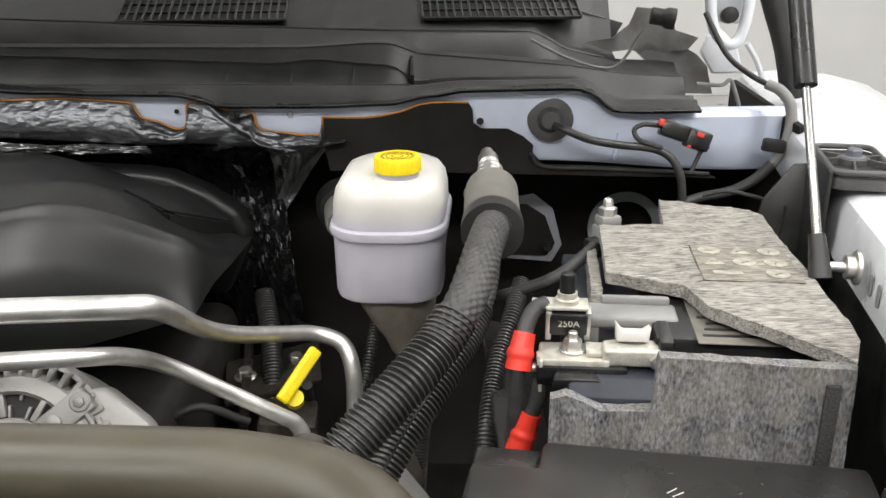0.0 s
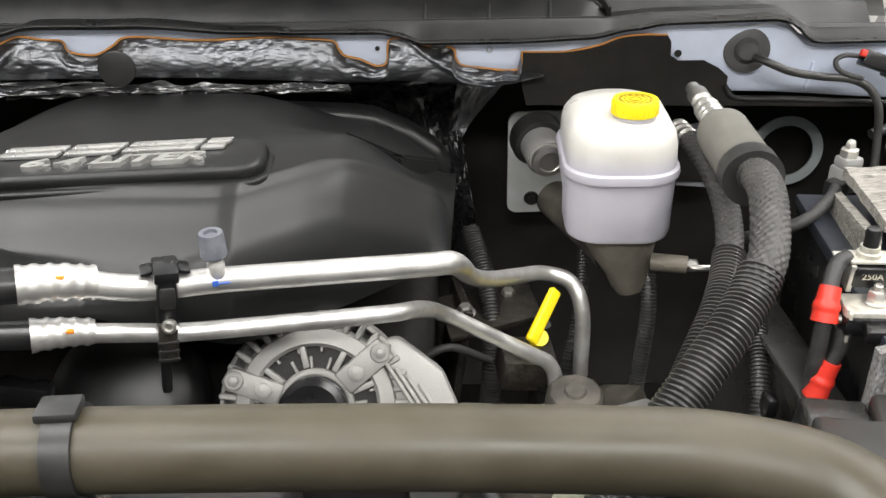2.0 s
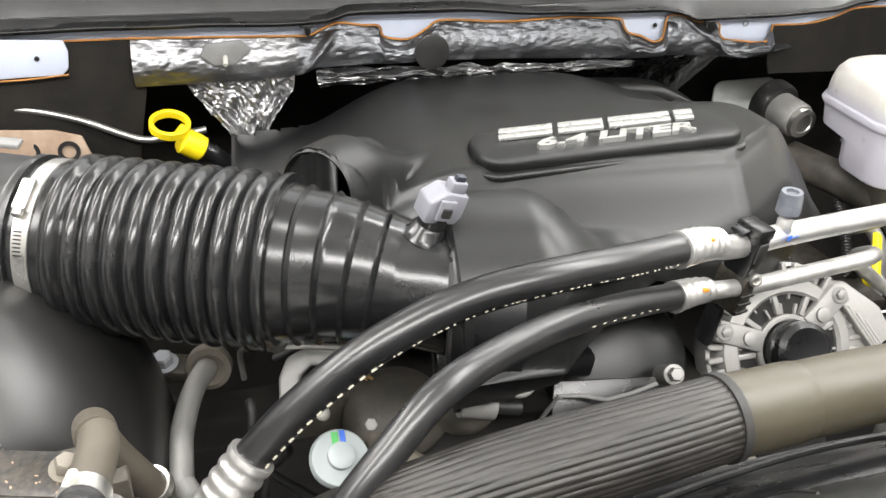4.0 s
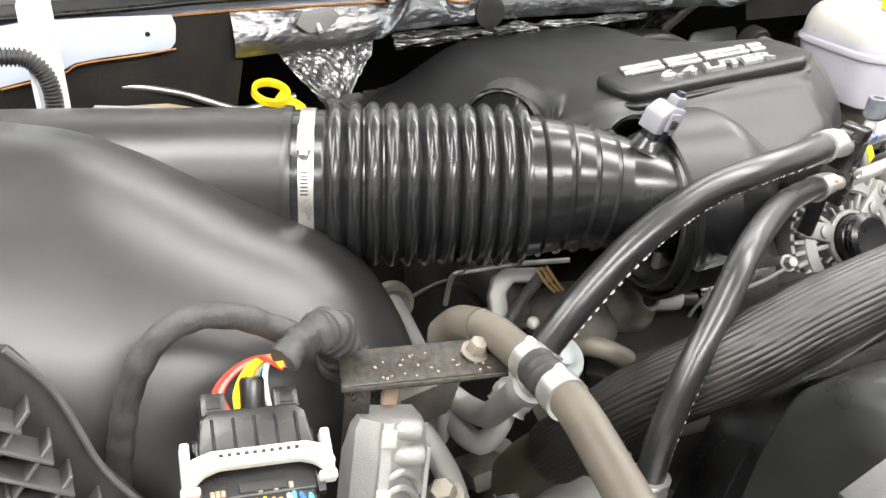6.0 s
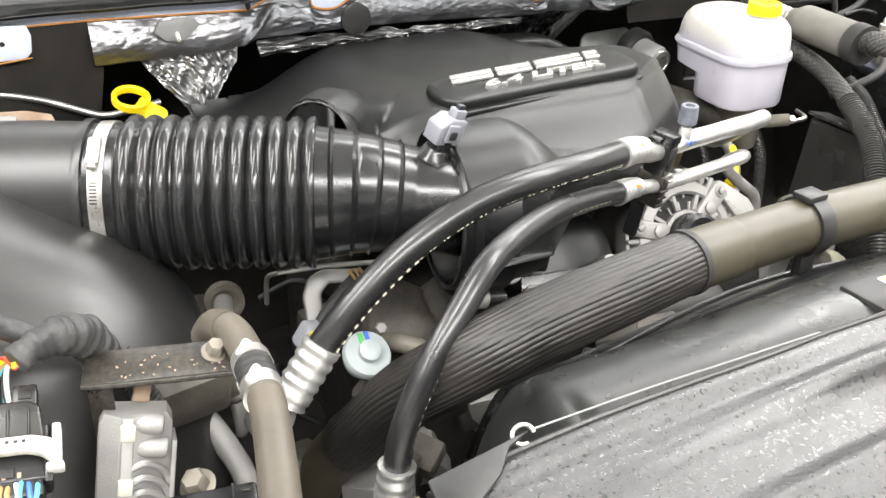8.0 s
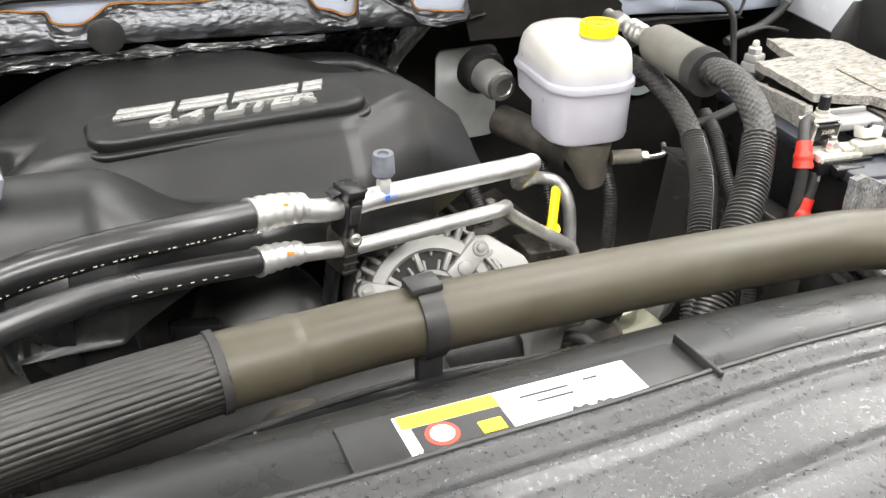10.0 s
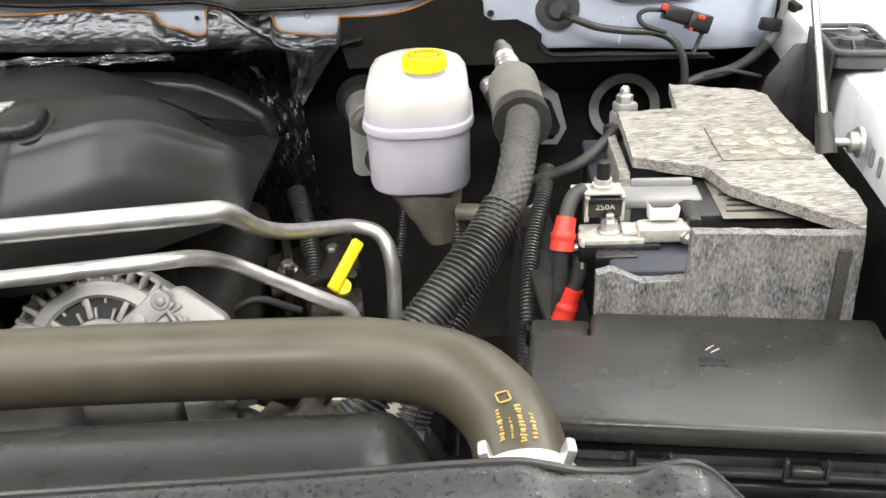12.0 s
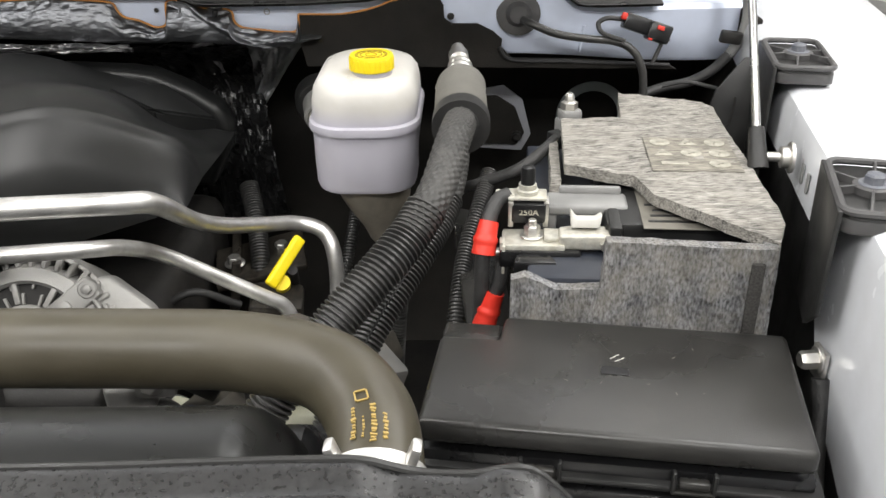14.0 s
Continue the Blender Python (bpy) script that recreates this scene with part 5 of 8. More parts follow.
def build_heater_hose():
    h = thing("heater_hose", (-1.03, 0.4, 1.2), "taupe rubber coolant hose with bright clamps", "coolant hose")
    part("hose", tube([(-1.023, 0.590, 1.10), (-1.029, 0.574, 1.124), (-1.041, 0.549, 1.172), (-1.046, 0.532, 1.205), (-1.041, 0.510, 1.228), (-1.034, 0.478, 1.239), (-1.033, 0.44, 1.245), (-1.034, 0.395, 1.251), (-1.037, 0.355, 1.255), (-1.046, 0.30, 1.254), (-1.054, 0.255, 1.255), (-1.054, 0.222, 1.262), (-1.04, 0.203, 1.272), (-1.015, 0.196, 1.280), (-0.992, 0.193, 1.283)], 0.0128, 20), "heater", h)
    for a, b in (((-1.033, 0.425, 1.247), (-1.0335, 0.412, 1.249)), ((-1.0352, 0.384, 1.2525), (-1.0362, 0.368, 1.254)), ((-1.018, 0.1965, 1.2795), (-1.006, 0.1945, 1.2815))):
        cl = part("hose_clamp", tube([a, b], 0.0147, 20, 3), "steel", h, "bright steel clamp")
        part("clamp_ear", box((0.006, 0.007, 0.015), pose(a[0] - 0.005, a[1] - 0.006, a[2] + 0.0155, 20, 20, 30), 0.002), "ivory", cl)
    part("sleeve_band", tube([(-1.0334, 0.414, 1.2488), (-1.0343, 0.398, 1.2507), (-1.0354, 0.382, 1.2527)], lambda s, t: 0.0134 + (0.0008 if (s / 0.009) % 1 < 0.4 else 0), 20, step=0.0015), "rubber", h, "dark ribbed band between the clamps")
    part("guide_band", tube([(-1.0475, 0.530, 1.208), (-1.043, 0.512, 1.227), (-1.037, 0.490, 1.236)], 0.0140, 20, 6), "heater", h)
    cl = part("hose_clamp", tube([(-1.0245, 0.586, 1.108), (-1.0265, 0.580, 1.117)], 0.0146, 20, 3), "steel", h, "bright steel clamp")
    part("clamp_ear", box((0.010, 0.006, 0.008), pose(-1.034, 0.570, 1.113, 20, 10, 20), 0.002), "steel", cl)
    part("branch", tube([(-1.034, 0.405, 1.246), (-1.028, 0.43, 1.222), (-1.016, 0.475, 1.175), (-0.999, 0.54, 1.108), (-0.997, 0.58, 1.085), (-1.006, 0.605, 1.086)], 0.0112, 16), "cast", h, "dull aluminium branch pipe")
    part("branch_collar", tube([(-1.031, 0.418, 1.234), (-1.027, 0.434, 1.218)], 0.0150, 18, 3), "cast", h)
    part("elbow_pipe", tube([(-1.022, 0.592, 1.096), (-1.020, 0.590, 1.066), (-1.020, 0.592, 1.050), (-1.019, 0.612, 1.038), (-1.017, 0.66, 1.018)], 0.0068, 14), "cast", h, "thin dull elbow pipe")
    lp = thing("coolant_pipe", (-1.02, 0.57, 1.0), "bent dull aluminium coolant pipe deep beside the control unit", "coolant pipe")
    part("pipe", tube([(-1.066, 0.60, 1.094), (-1.052, 0.570, 1.086), (-1.041, 0.556, 1.066), (-1.031, 0.546, 1.040), (-1.024, 0.532, 1.0), (-1.02, 0.52, 0.95)], 0.0115, 16), "cast", lp)
    part("printed_bar", box((0.03, 0.003, 0.001), pose(-1.036, 0.199, 1.2855, 12, 0, -35), 0.0003, 1), "gold", h, "gold printed mark")


# ---- fluid tank and master cylinder ----
def build_reservoir():
    r = thing("brake_fluid_reservoir", (-0.06, 1.03, 1.10), "milky white brake fluid reservoir with a moulded waist band", "fluid reservoir")
    cx, cy = -0.064, 1.045

    def ring(w, d, rad, n=8):
        return rounded(w, d, rad, n)
    prof = [(0.103, 0.093, 1.108, 0.03), (0.116, 0.106, 1.1105, 0.036), (0.1205, 0.110, 1.117, 0.038), (0.1215, 0.113, 1.148, 0.04), (0.122, 0.116, 1.152, 0.04), (0.122, 0.165, 1.156, 0.04), (0.123, 0.17, 1.180, 0.04), (0.124, 0.172, 1.186, 0.04), (0.130, 0.178, 1.187, 0.044), (0.133, 0.181, 1.191, 0.045), (0.130, 0.178, 1.197, 0.044), (0.124, 0.172, 1.199, 0.042),
            (0.123, 0.171, 1.222, 0.042), (0.118, 0.165, 1.236, 0.042), (0.106, 0.152, 1.246, 0.04), (0.088, 0.132, 1.251, 0.036), (0.05, 0.08, 1.254, 0.02)]
    bm = bmesh.new()
    rings = []
    for w, d, z, rad in prof:
        lip = 0.004 if w > 0.128 else -(0.122 - w) * 0.45 if w < 0.122 else 0
        rings.append([bm.verts.new((cx + x, 0.984 - lip + d / 2 + y, z)) for x, y in ring(w + 0.003, d + 0.014, min(rad + (0.003 if z < 1.2 else 0.008), w * 0.47))])
    for A, B in zip(rings, rings[1:]):
        for k in range(len(A)):
            bm.faces.new((A[k], A[(k + 1) % len(A)], B[(k + 1) % len(A)], B[k]))
    bm.faces.new(rings[0][::-1])
    bm.faces.new(rings[-1])
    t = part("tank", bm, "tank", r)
    part("rib", box((0.004, 0.004, 0.06), pose(cx + 0.004, cy - 0.0605, 1.15), 0.0015), "tank", t)
    part("neck", lathe([(0.024, 0), (0.024, 0.012), (0.022, 0.014)], (-0.053, 1.024, 1.247), (0, 0, 1), 28), "tank", t)
    cap = part("cap", lathe([(0.0245, 0.0), (0.0258, 0.001), (0.0258, 0.016), (0.0250, 0.018), (0.0222, 0.0185), (0.0218, 0.017), (0.001, 0.017)], (-0.053, 1.024, 1.2575), (0, 0, 1), 40), "yellow", r, "yellow screw cap with raised ring")
    for k in range(14):
        a = 2 * math.pi * k / 14
        part("embossed_mark", box((0.0046, 0.0016, 0.0008), pose(-0.053 + 0.0165 * math.cos(a), 1.024 + 0.0165 * math.sin(a), 1.2748, 0, 0, math.degrees(a) + 90), 0), "darkyellow", cap)
    for i in range(3):
        part("raised_ring", lathe([(0.006 + 0.006 * i, 0), (0.006 + 0.006 * i, 0.0012), (0.0072 + 0.006 * i, 0.0012), (0.0072 + 0.006 * i, 0)], (-0.053, 1.024, 1.2742), (0, 0, 1), 28), "darkyellow", cap)
    for k in range(24):
        a = 2 * math.pi * k / 24
        part("grip", box((0.0012, 0.0025, 0.015), pose(-0.053 + 0.0259 * math.cos(a), 1.024 + 0.0259 * math.sin(a), 1.2655, 0, 0, math.degrees(a)), 0.0004, 1), "yellow", cap)
    # master cylinder
    mc = thing("brake_master_cylinder", (-0.06, 1.05, 1.0), "grimy brown cast master cylinder under the fluid tank", "master cylinder")
    part("body", tube([(-0.125, 1.19, 1.075), (-0.09, 1.11, 1.07), (-0.06, 1.05, 1.06)], 0.026, 24), "dusty", mc)
    part("taper", lathe([(0.050, -0.004), (0.049, 0.012), (0.042, 0.034), (0.030, 0.062), (0.026, 0.080), (0.020, 0.092), (0.008, 0.097), (0.001, 0.0975)], (-0.058, 1.035, 1.112), (0.22, -0.10, -1), 28, scale=(1, 0.85)), "grime", mc)
    part("port", tube([(-0.02, 1.01, 1.07), (0.012, 1.0, 1.072), (0.02, 0.998, 1.072)], 0.011, 14), "grime", mc)
    part("brake_line", tube([(0.015, 0.998, 1.072), (0.035, 0.99, 1.072), (0.06, 1.0, 1.07), (0.09, 1.05, 1.06)], 0.004, 8), "steel", mc)
    part("fitting", lathe([(0.008, 0), (0.008, 0.012), (0.006, 0.014)], (0.018, 0.998, 1.072), (1, -0.1, 0), 6), "steel", mc)
    b = thing("brake_booster", (-0.13, 1.2, 1.1), "pale grey brake booster flange with a bolt", "brake booster")
    part("plate", prism(rounded(0.115, 0.172, 0.016), 0.006, frame_of((-0.128, 1.352, 1.064), (1, 0.08, 0), (0, -1, 0)), 0.002), "flangegrey", b)
    bolt(b, (-0.147, 1.345, 1.004), (0, -1, 0), 0.008, 0.008, "dark")
    part("gasket", lathe([(0.038, 0), (0.038, 0.018), (0.034, 0.026), (0.031, 0.027)], (-0.150, 1.235, 1.152), (0.20, -0.97, -0.12), 28), "plastic", b)
    ac = thing("accumulator", (-0.14, 1.15, 1.16), "grey steel pressure accumulator with a bright end cap", "accumulator")
    d = V(0.20, -0.97, -0.12)
    part("cylinder", lathe([(0.026, 0), (0.027, 0.004), (0.027, 0.050), (0.025, 0.055)], V(-0.148, 1.220, 1.150), d, 28), "cast", ac)
    part("end_cap", lathe([(0.0235, 0), (0.0225, 0.008), (0.015, 0.010), (0.014, 0.008), (0.001, 0.008)], V(-0.148, 1.220, 1.150) + d.normalized() * 0.055, d, 28), "steel", ac)


# ---- hoses beside the tank ----
def build_heater_lines():
    g = thing("heater_line", (0.04, 0.9, 1.1), "grey foam covered heater line in black ribbed conduit", "heater line", "heater lines")
    part("nipple", tube([(0.046, 1.185, 1.236), (0.048, 1.15, 1.234), (0.05, 1.115, 1.231)], lambda s, t: 0.009 + (0.004 if 0.35 < t < 0.75 else 0), 16, step=0.004), "steel", g)
    part("collar", tube([(0.05, 1.115, 1.231), (0.052, 1.06, 1.229)], lambda s, t: 0.0135 + (0.0025 if (s / 0.014) % 1 < 0.5 else 0), 16, step=0.003), "steel", g)
    part("foam_sleeve", tube([(0.052, 1.065, 1.229), (0.052, 1.05, 1.229), (0.052, 1.0, 1.228), (0.053, 0.93, 1.226), (0.053, 0.915, 1.226)], lambda s, t: 0.030 - 0.012 * (1 - smooth01(0, 0.03, s)), 28), "foam", g)
    part("foam_band", tube([(0.053, 0.93, 1.226), (0.053, 0.905, 1.2255)], 0.0318, 28, 2), "rubber", g, "dark foam end band")
    part("woven_sleeve", tube([(0.053, 0.925, 1.226), (0.051, 0.875, 1.238), (0.044, 0.82, 1.236), (0.030, 0.757, 1.212), (0.008, 0.724, 1.186)], 0.0172, 96, step=0.0012, shape=lambda a, s: 1 + 0.027 * math.sin(a * 13 + s * 520) + 0.027 * math.sin(a * 13 - s * 820)), "mesh", g)
    part("band", tube([(0.0528, 0.892, 1.2325), (0.0526, 0.888, 1.233)], 0.0195, 24, 2), "rubber", g)
    part("conduit", corrugated([(0.022, 0.744, 1.203), (0.007, 0.723, 1.185), (-0.018, 0.691, 1.165), (-0.057, 0.651, 1.132), (-0.10, 0.61, 1.09), (-0.14, 0.58, 1.03), (-0.16, 0.56, 0.96)], 0.0182, 0.0052, 0.0021), "corrug", g)
    g2 = thing("heater_line", (0.02, 0.9, 1.05), "second ribbed black heater line behind the first", "heater line", "heater lines")
    part("collar", tube([(0.030, 1.17, 1.185), (0.036, 1.12, 1.186)], lambda s, t: 0.011 + (0.003 if (s / 0.016) % 1 < 0.5 else 0), 16, step=0.003), "steel", g2)
    part("woven_sleeve", tube([(0.036, 1.12, 1.186), (0.044, 1.05, 1.182), (0.048, 0.985, 1.168), (0.044, 0.93, 1.150), (0.034, 0.885, 1.132)], 0.0145, 84, step=0.0012, shape=lambda a, s: 1 + 0.027 * math.sin(a * 11 + s * 520) + 0.027 * math.sin(a * 11 - s * 820)), "mesh", g2)
    way = [(0.038, 0.90, 1.139), (0.027, 0.863, 1.125), (0.011, 0.823, 1.112), (-0.008, 0.789, 1.095), (-0.030, 0.752, 1.072), (-0.055, 0.708, 1.035), (-0.075, 0.675, 0.99), (-0.09, 0.65, 0.92)]
    part("conduit", corrugated(way, 0.0158, 0.0050, 0.0019), "corrug", g2)
    part("split_seam", tube([V(p) + V(0.004, -0.0125, 0.0115) for p in way], 0.0012, 6, 8), "satin", g2)
    ln = thing("harness", (0.06, 0.7, 1.0), "thin black ribbed wiring conduit", "wiring conduit")
    part("conduit", corrugated([(0.085, 0.95, 1.15), (0.075, 0.90, 1.135), (0.058, 0.84, 1.10), (0.05, 0.78, 1.06), (0.045, 0.74, 1.0), (0.04, 0.72, 0.92)], 0.009, 0.004, 0.001, 12), "corrug", ln)


# ---- battery ----
def build_battery():
    b = thing("battery", (0.22, 0.83, 0.99), "black car battery under a grey felt wrap", "battery")
    R = pose(0.222, 0.83, 0, 0, 0, -3)
    part("case", box((0.195, 0.32, 0.165), R @ pose(0, 0, 1.072), 0.006, 2), "satin", b)
    part("case_lid", box((0.20, 0.325, 0.016), R @ pose(0, 0, 1.160), 0.004, 2), "bluegrey", b, "dusty dark blue-grey lid")
    part("lid_step", box((0.125, 0.25, 0.03), R @ pose(0.034, 0.02, 1.18), 0.004, 2), "plastic", b)
    part("lid_block", box((0.012, 0.09, 0.012), R @ pose(-0.02, -0.07, 1.19), 0.003), "plastic", b)
    lab = part("label", box((0.085, 0.09, 0.001), R @ pose(0.047, -0.07, 1.1958), 0.0003, 1), "labelgrey", b, "faded printed paper label")
    for i in range(5):
        part("printed_bar", box((0.05 - 0.006 * (i % 3), 0.004, 0.0006), R @ pose(0.035, -0.10 + 0.012 * i, 1.1966), 0.0002, 1), "labelblack", lab)
    part("handle", box((0.078, 0.034, 0.012), R @ pose(-0.044, -0.056, 1.192), 0.004, 3), "greyplast", b, "grey carrying handle")
    part("handle_rib", box((0.060, 0.008, 0.010), R @ pose(-0.040, -0.040, 1.200), 0.003), "greyplast", b)
    part("handle_foot", box((0.012, 0.03, 0.03), R @ pose(-0.078, -0.056, 1.183), 0.003), "greyplast", b)
    w = thing("battery_wrap", (0.23, 0.83, 1.0), "thick grey felt battery wrap with an open terminal corner", "battery wrap")
    top = [(0.158, 0.828), (0.222, 0.797), (0.234, 0.752), (0.29, 0.69), (0.326, 0.664), (0.337, 0.69), (0.345, 1.0), (0.335, 1.018), (0.242, 1.048), (0.234, 0.968), (0.166, 0.965)]
    bm = prism(top, 0.012, pose(0, 0, 1.203), 0)
    gridcut(bm, 0.006)
    for v in bm.verts:
        n = noise.noise(v.co * 60) * 0.0016 + noise.noise(v.co * 170) * 0.0009
        v.co.z += n + 0.004 * noise.noise(v.co * 12) - 0.008 * smooth01(0.72, 0.66, v.co.y) * smooth01(0.27, 0.33, v.co.x)
        v.co.x += noise.noise(v.co * 90 + V(5, 0, 0)) * 0.0008
        v.co.y += noise.noise(v.co * 90 + V(0, 5, 0)) * 0.0008
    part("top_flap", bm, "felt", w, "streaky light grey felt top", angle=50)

    def felt_panel(pts, depth, m, name, mat, label=""):
        b2 = prism(pts, depth, None, 0)
        gridcut(b2, 0.007)
        for v in b2.verts:
            v.co += V(noise.noise(v.co * 80), noise.noise(v.co * 80 + V(9, 0, 0)), noise.noise(v.co * 80 + V(0, 9, 0))) * 0.0012
        bmesh.ops.transform(b2, matrix=m, verts=b2.verts)
        return part(name, b2, mat, w, label, angle=50)
    F = frame_of((0.099, 0.672, 1.0), (1, -0.04, 0), (0, -1, 0))
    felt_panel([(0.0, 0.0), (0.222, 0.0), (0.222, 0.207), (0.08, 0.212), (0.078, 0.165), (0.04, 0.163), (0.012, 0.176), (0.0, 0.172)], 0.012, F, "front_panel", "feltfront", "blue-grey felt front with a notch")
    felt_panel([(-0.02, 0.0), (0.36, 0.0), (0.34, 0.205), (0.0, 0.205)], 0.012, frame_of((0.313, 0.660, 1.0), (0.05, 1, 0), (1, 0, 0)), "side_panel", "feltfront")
    felt_panel([(0.10, 0.0), (0.34, 0.0), (0.30, 0.19), (0.16, 0.20)], 0.010, frame_of((0.135, 0.662, 1.0), (0.06, 1, 0), (1, 0, 0)), "side_panel", "felt")
    part("edge_binding", box((0.011, 0.004, 0.19), pose(0.306, 0.649, 1.10, 0, 0, -3), 0.001), "feltdark", w, "dark stitched edge binding")
    # warning label on the felt
    L = thing("warning_label", (0.30, 0.88, 1.216), "faded grey warning label with pale round symbols", "label")
    fr = pose(0.288, 0.848, 1.2164, 0, 0, -3)
    part("film", box((0.088, 0.092, 0.0010), fr, 0.0004, 1), "labelfelt", L)
    for i, (x, y, kind) in enumerate(((-0.028, 0.03, 0), (0.0, 0.03, 1), (0.028, 0.03, 0), (-0.028, 0.0, 1), (0.0, 0.0, 0), (0.028, 0.0, 0), (-0.02, -0.028, 2), (0.024, -0.028, 0))):
        if kind == 1:
            bm = prism([(-0.010, -0.008), (0.010, -0.008), (0, 0.011)], 0.0006, fr @ pose(x, y, 0.0006), 0)
        elif kind == 2:
            bm = box((0.026, 0.008, 0.0006), fr @ pose(x, y, 0.0009), 0)
        else:
            bm = lathe([(0.0105, 0), (0.0105, 0.0007)], fr @ V(x, y, 0.0006), (0, 0, 1), 20)
        sy = part("symbol", bm, "worn", L)
        if kind != 2:
            part("symbol_mark", box((0.008, 0.0018, 0.0005), fr @ pose(x, y - 0.001, 0.0015, 0, 0, 35 * (i % 3)), 0), "labelfelt", sy)
    return b


def build_terminals():
    t = thing("battery_terminal", (0.17, 0.73, 1.17), "dull zinc battery clamp with studs on the positive post", "battery terminal")
    part("base", box((0.075, 0.034, 0.018), pose(0.128, 0.728, 1.164, 0, 0, -2), 0.003), "satin", t)
    part("base_wing", prism([(-0.02, -0.012), (0.02, -0.012), (0.014, 0.01), (-0.014, 0.012)], 0.012, pose(0.122, 0.708, 1.158), 0.002), "satin", t)
    part("plate", box((0.056, 0.036, 0.004), pose(0.122, 0.733, 1.1755, 0, 0, -2), 0.0012), "zinc", t, "pale corroded plate")
    part("plate_rim", box((0.056, 0.003, 0.008), pose(0.122, 0.716, 1.174, 0, 0, -2), 0.001), "zinc", t)
    part("plate_side", box((0.003, 0.034, 0.03), pose(0.0945, 0.73, 1.163, 0, 0, -2), 0.001), "zinc", t)
    part("tie_plate", prism([(-0.02, -0.011), (0.022, -0.009), (0.022, 0.009), (-0.02, 0.012)], 0.004, pose(0.152, 0.732, 1.178, 0, 0, -2), 0.001), "zinc", t)
    bolt(t, (0.121, 0.735, 1.178), (0, 0, 1), 0.0075, 0.010, "steel")
    part("stud_tip", lathe([(0.004, 0), (0.004, 0.006), (0.003, 0.007)], (0.121, 0.735, 1.189), (0, 0, 1), 10), "steel", t)
    part("clamp_body", prism([(-0.026, -0.012), (0.02, -0.012), (0.026, -0.004), (0.024, 0.010), (-0.006, 0.014), (-0.026, 0.008)], 0.016, pose(0.171, 0.727, 1.172, 0, 0, -2), 0.003, segs=3), "zinc", t, "pale zinc clamp")
    part("wedge", prism([(-0.013, 0), (0.013, 0), (0.015, 0.013), (0.009, 0.009), (-0.008, 0.009), (-0.014, 0.016)], 0.018, frame_of((0.170, 0.742, 1.187), (1, -0.05, 0), (0, -1, 0.25)), 0.0012), "ivory", t, "cream wedge nut")
    part("post", lathe([(0.010, -0.03), (0.010, 0.002), (0.008, 0.004)], (0.172, 0.73, 1.168), (0, 0, 1), 20), "dark", t)
    part("clamp_nut", lathe([(0.0075, 0), (0.0075, 0.009), (0.0045, 0.010), (0.0045, 0.014)], (0.187, 0.722, 1.178), (0.35, -1, 0), 6), "steel", t)
    part("side_stud", tube([(0.105, 0.726, 1.166), (0.077, 0.726, 1.165)], 0.0042, 10, 4), "steel", t)
    f = thing("fuse", (0.118, 0.757, 1.18), "black bolt-down fuse block marked 250A", "fuse")
    part("body", box((0.033, 0.018, 0.022), pose(0.118, 0.752, 1.198, 8, 0, -3), 0.003), "satin", f)
    for s in (-1, 1):
        part("side_cheek", box((0.005, 0.014, 0.028), pose(0.118 + 0.0165 * s, 0.752, 1.196, 8, 0, -3), 0.001), "steel", f)
    part("top_plate", box((0.036, 0.024, 0.003), pose(0.117, 0.757, 1.2115, 0, 0, -3), 0.001), "zinc", f)
    part("lug", box((0.018, 0.014, 0.003), pose(0.096, 0.757, 1.213, 0, 0, -3), 0.001), "zinc", f)
    part("number", text_mesh("250A", 0.0085, 0.0005, frame_of((0.1178, 0.7423, 1.199), (1, -0.05, 0), (0, -1, 0.14))), "faded", f, "printed rating 250A", smooth=False)
    part("nut", lathe([(0.0105, 0), (0.0105, 0.004), (0.0085, 0.005), (0.0085, 0.010)], (0.117, 0.758, 1.213), (0, 0, 1), 12), "zinc", f)
    part("stud_cap", lathe([(0.0068, 0), (0.0068, 0.018), (0.006, 0.021), (0.002, 0.022)], (0.117, 0.758, 1.219), (0, 0, 1), 16), "satin", f)
    for pts, red, nm in (([(0.100, 0.757, 1.212), (0.090, 0.752, 1.209), (0.083, 0.742, 1.200), (0.079, 0.732, 1.186), (0.075, 0.722, 1.163), (0.074, 0.72, 1.13), (0.072, 0.72, 1.05)], ((0.081, 0.737, 1.193), (0.078, 0.730, 1.180), (0.0755, 0.723, 1.163)), "upper"),
                         ([(0.094, 0.722, 1.158), (0.092, 0.720, 1.14), (0.089, 0.719, 1.13), (0.083, 0.717, 1.112), (0.077, 0.714, 1.09), (0.070, 0.712, 1.02)], ((0.0875, 0.7185, 1.125), (0.083, 0.717, 1.112), (0.0765, 0.714, 1.088)), "lower")):
        c = thing("battery_cable", pts[-1], "black battery cable with a red heat-shrink boot", "battery cable", "battery cables")
        part("cable", tube(pts, 0.0072, 14), "tape", c)
        part("boot", tube(red, lambda s, t: 0.0092 + 0.0025 * t + (0.0012 if abs(t - 0.55) < 0.08 else 0), 18, step=0.002), "red", c, "red rubber boot")
        if nm == "lower":
            part("lug", box((0.003, 0.012, 0.045), pose(0.0935, 0.722, 1.158, 0, -4, 0), 0.001), "zinc", c)
    n = thing("battery_terminal", (0.178, 0.985, 1.19), "dusty grey negative clamp with a bolt on top", "battery terminal")
    part("clamp", box((0.028, 0.028, 0.03), pose(0.178, 0.985, 1.192, 0, 0, 20), 0.005), "greyplast", n)
    part("clamp_cap", box((0.024, 0.022, 0.014), pose(0.178, 0.985, 1.212, 0, 0, 20), 0.004), "greyplast", n)
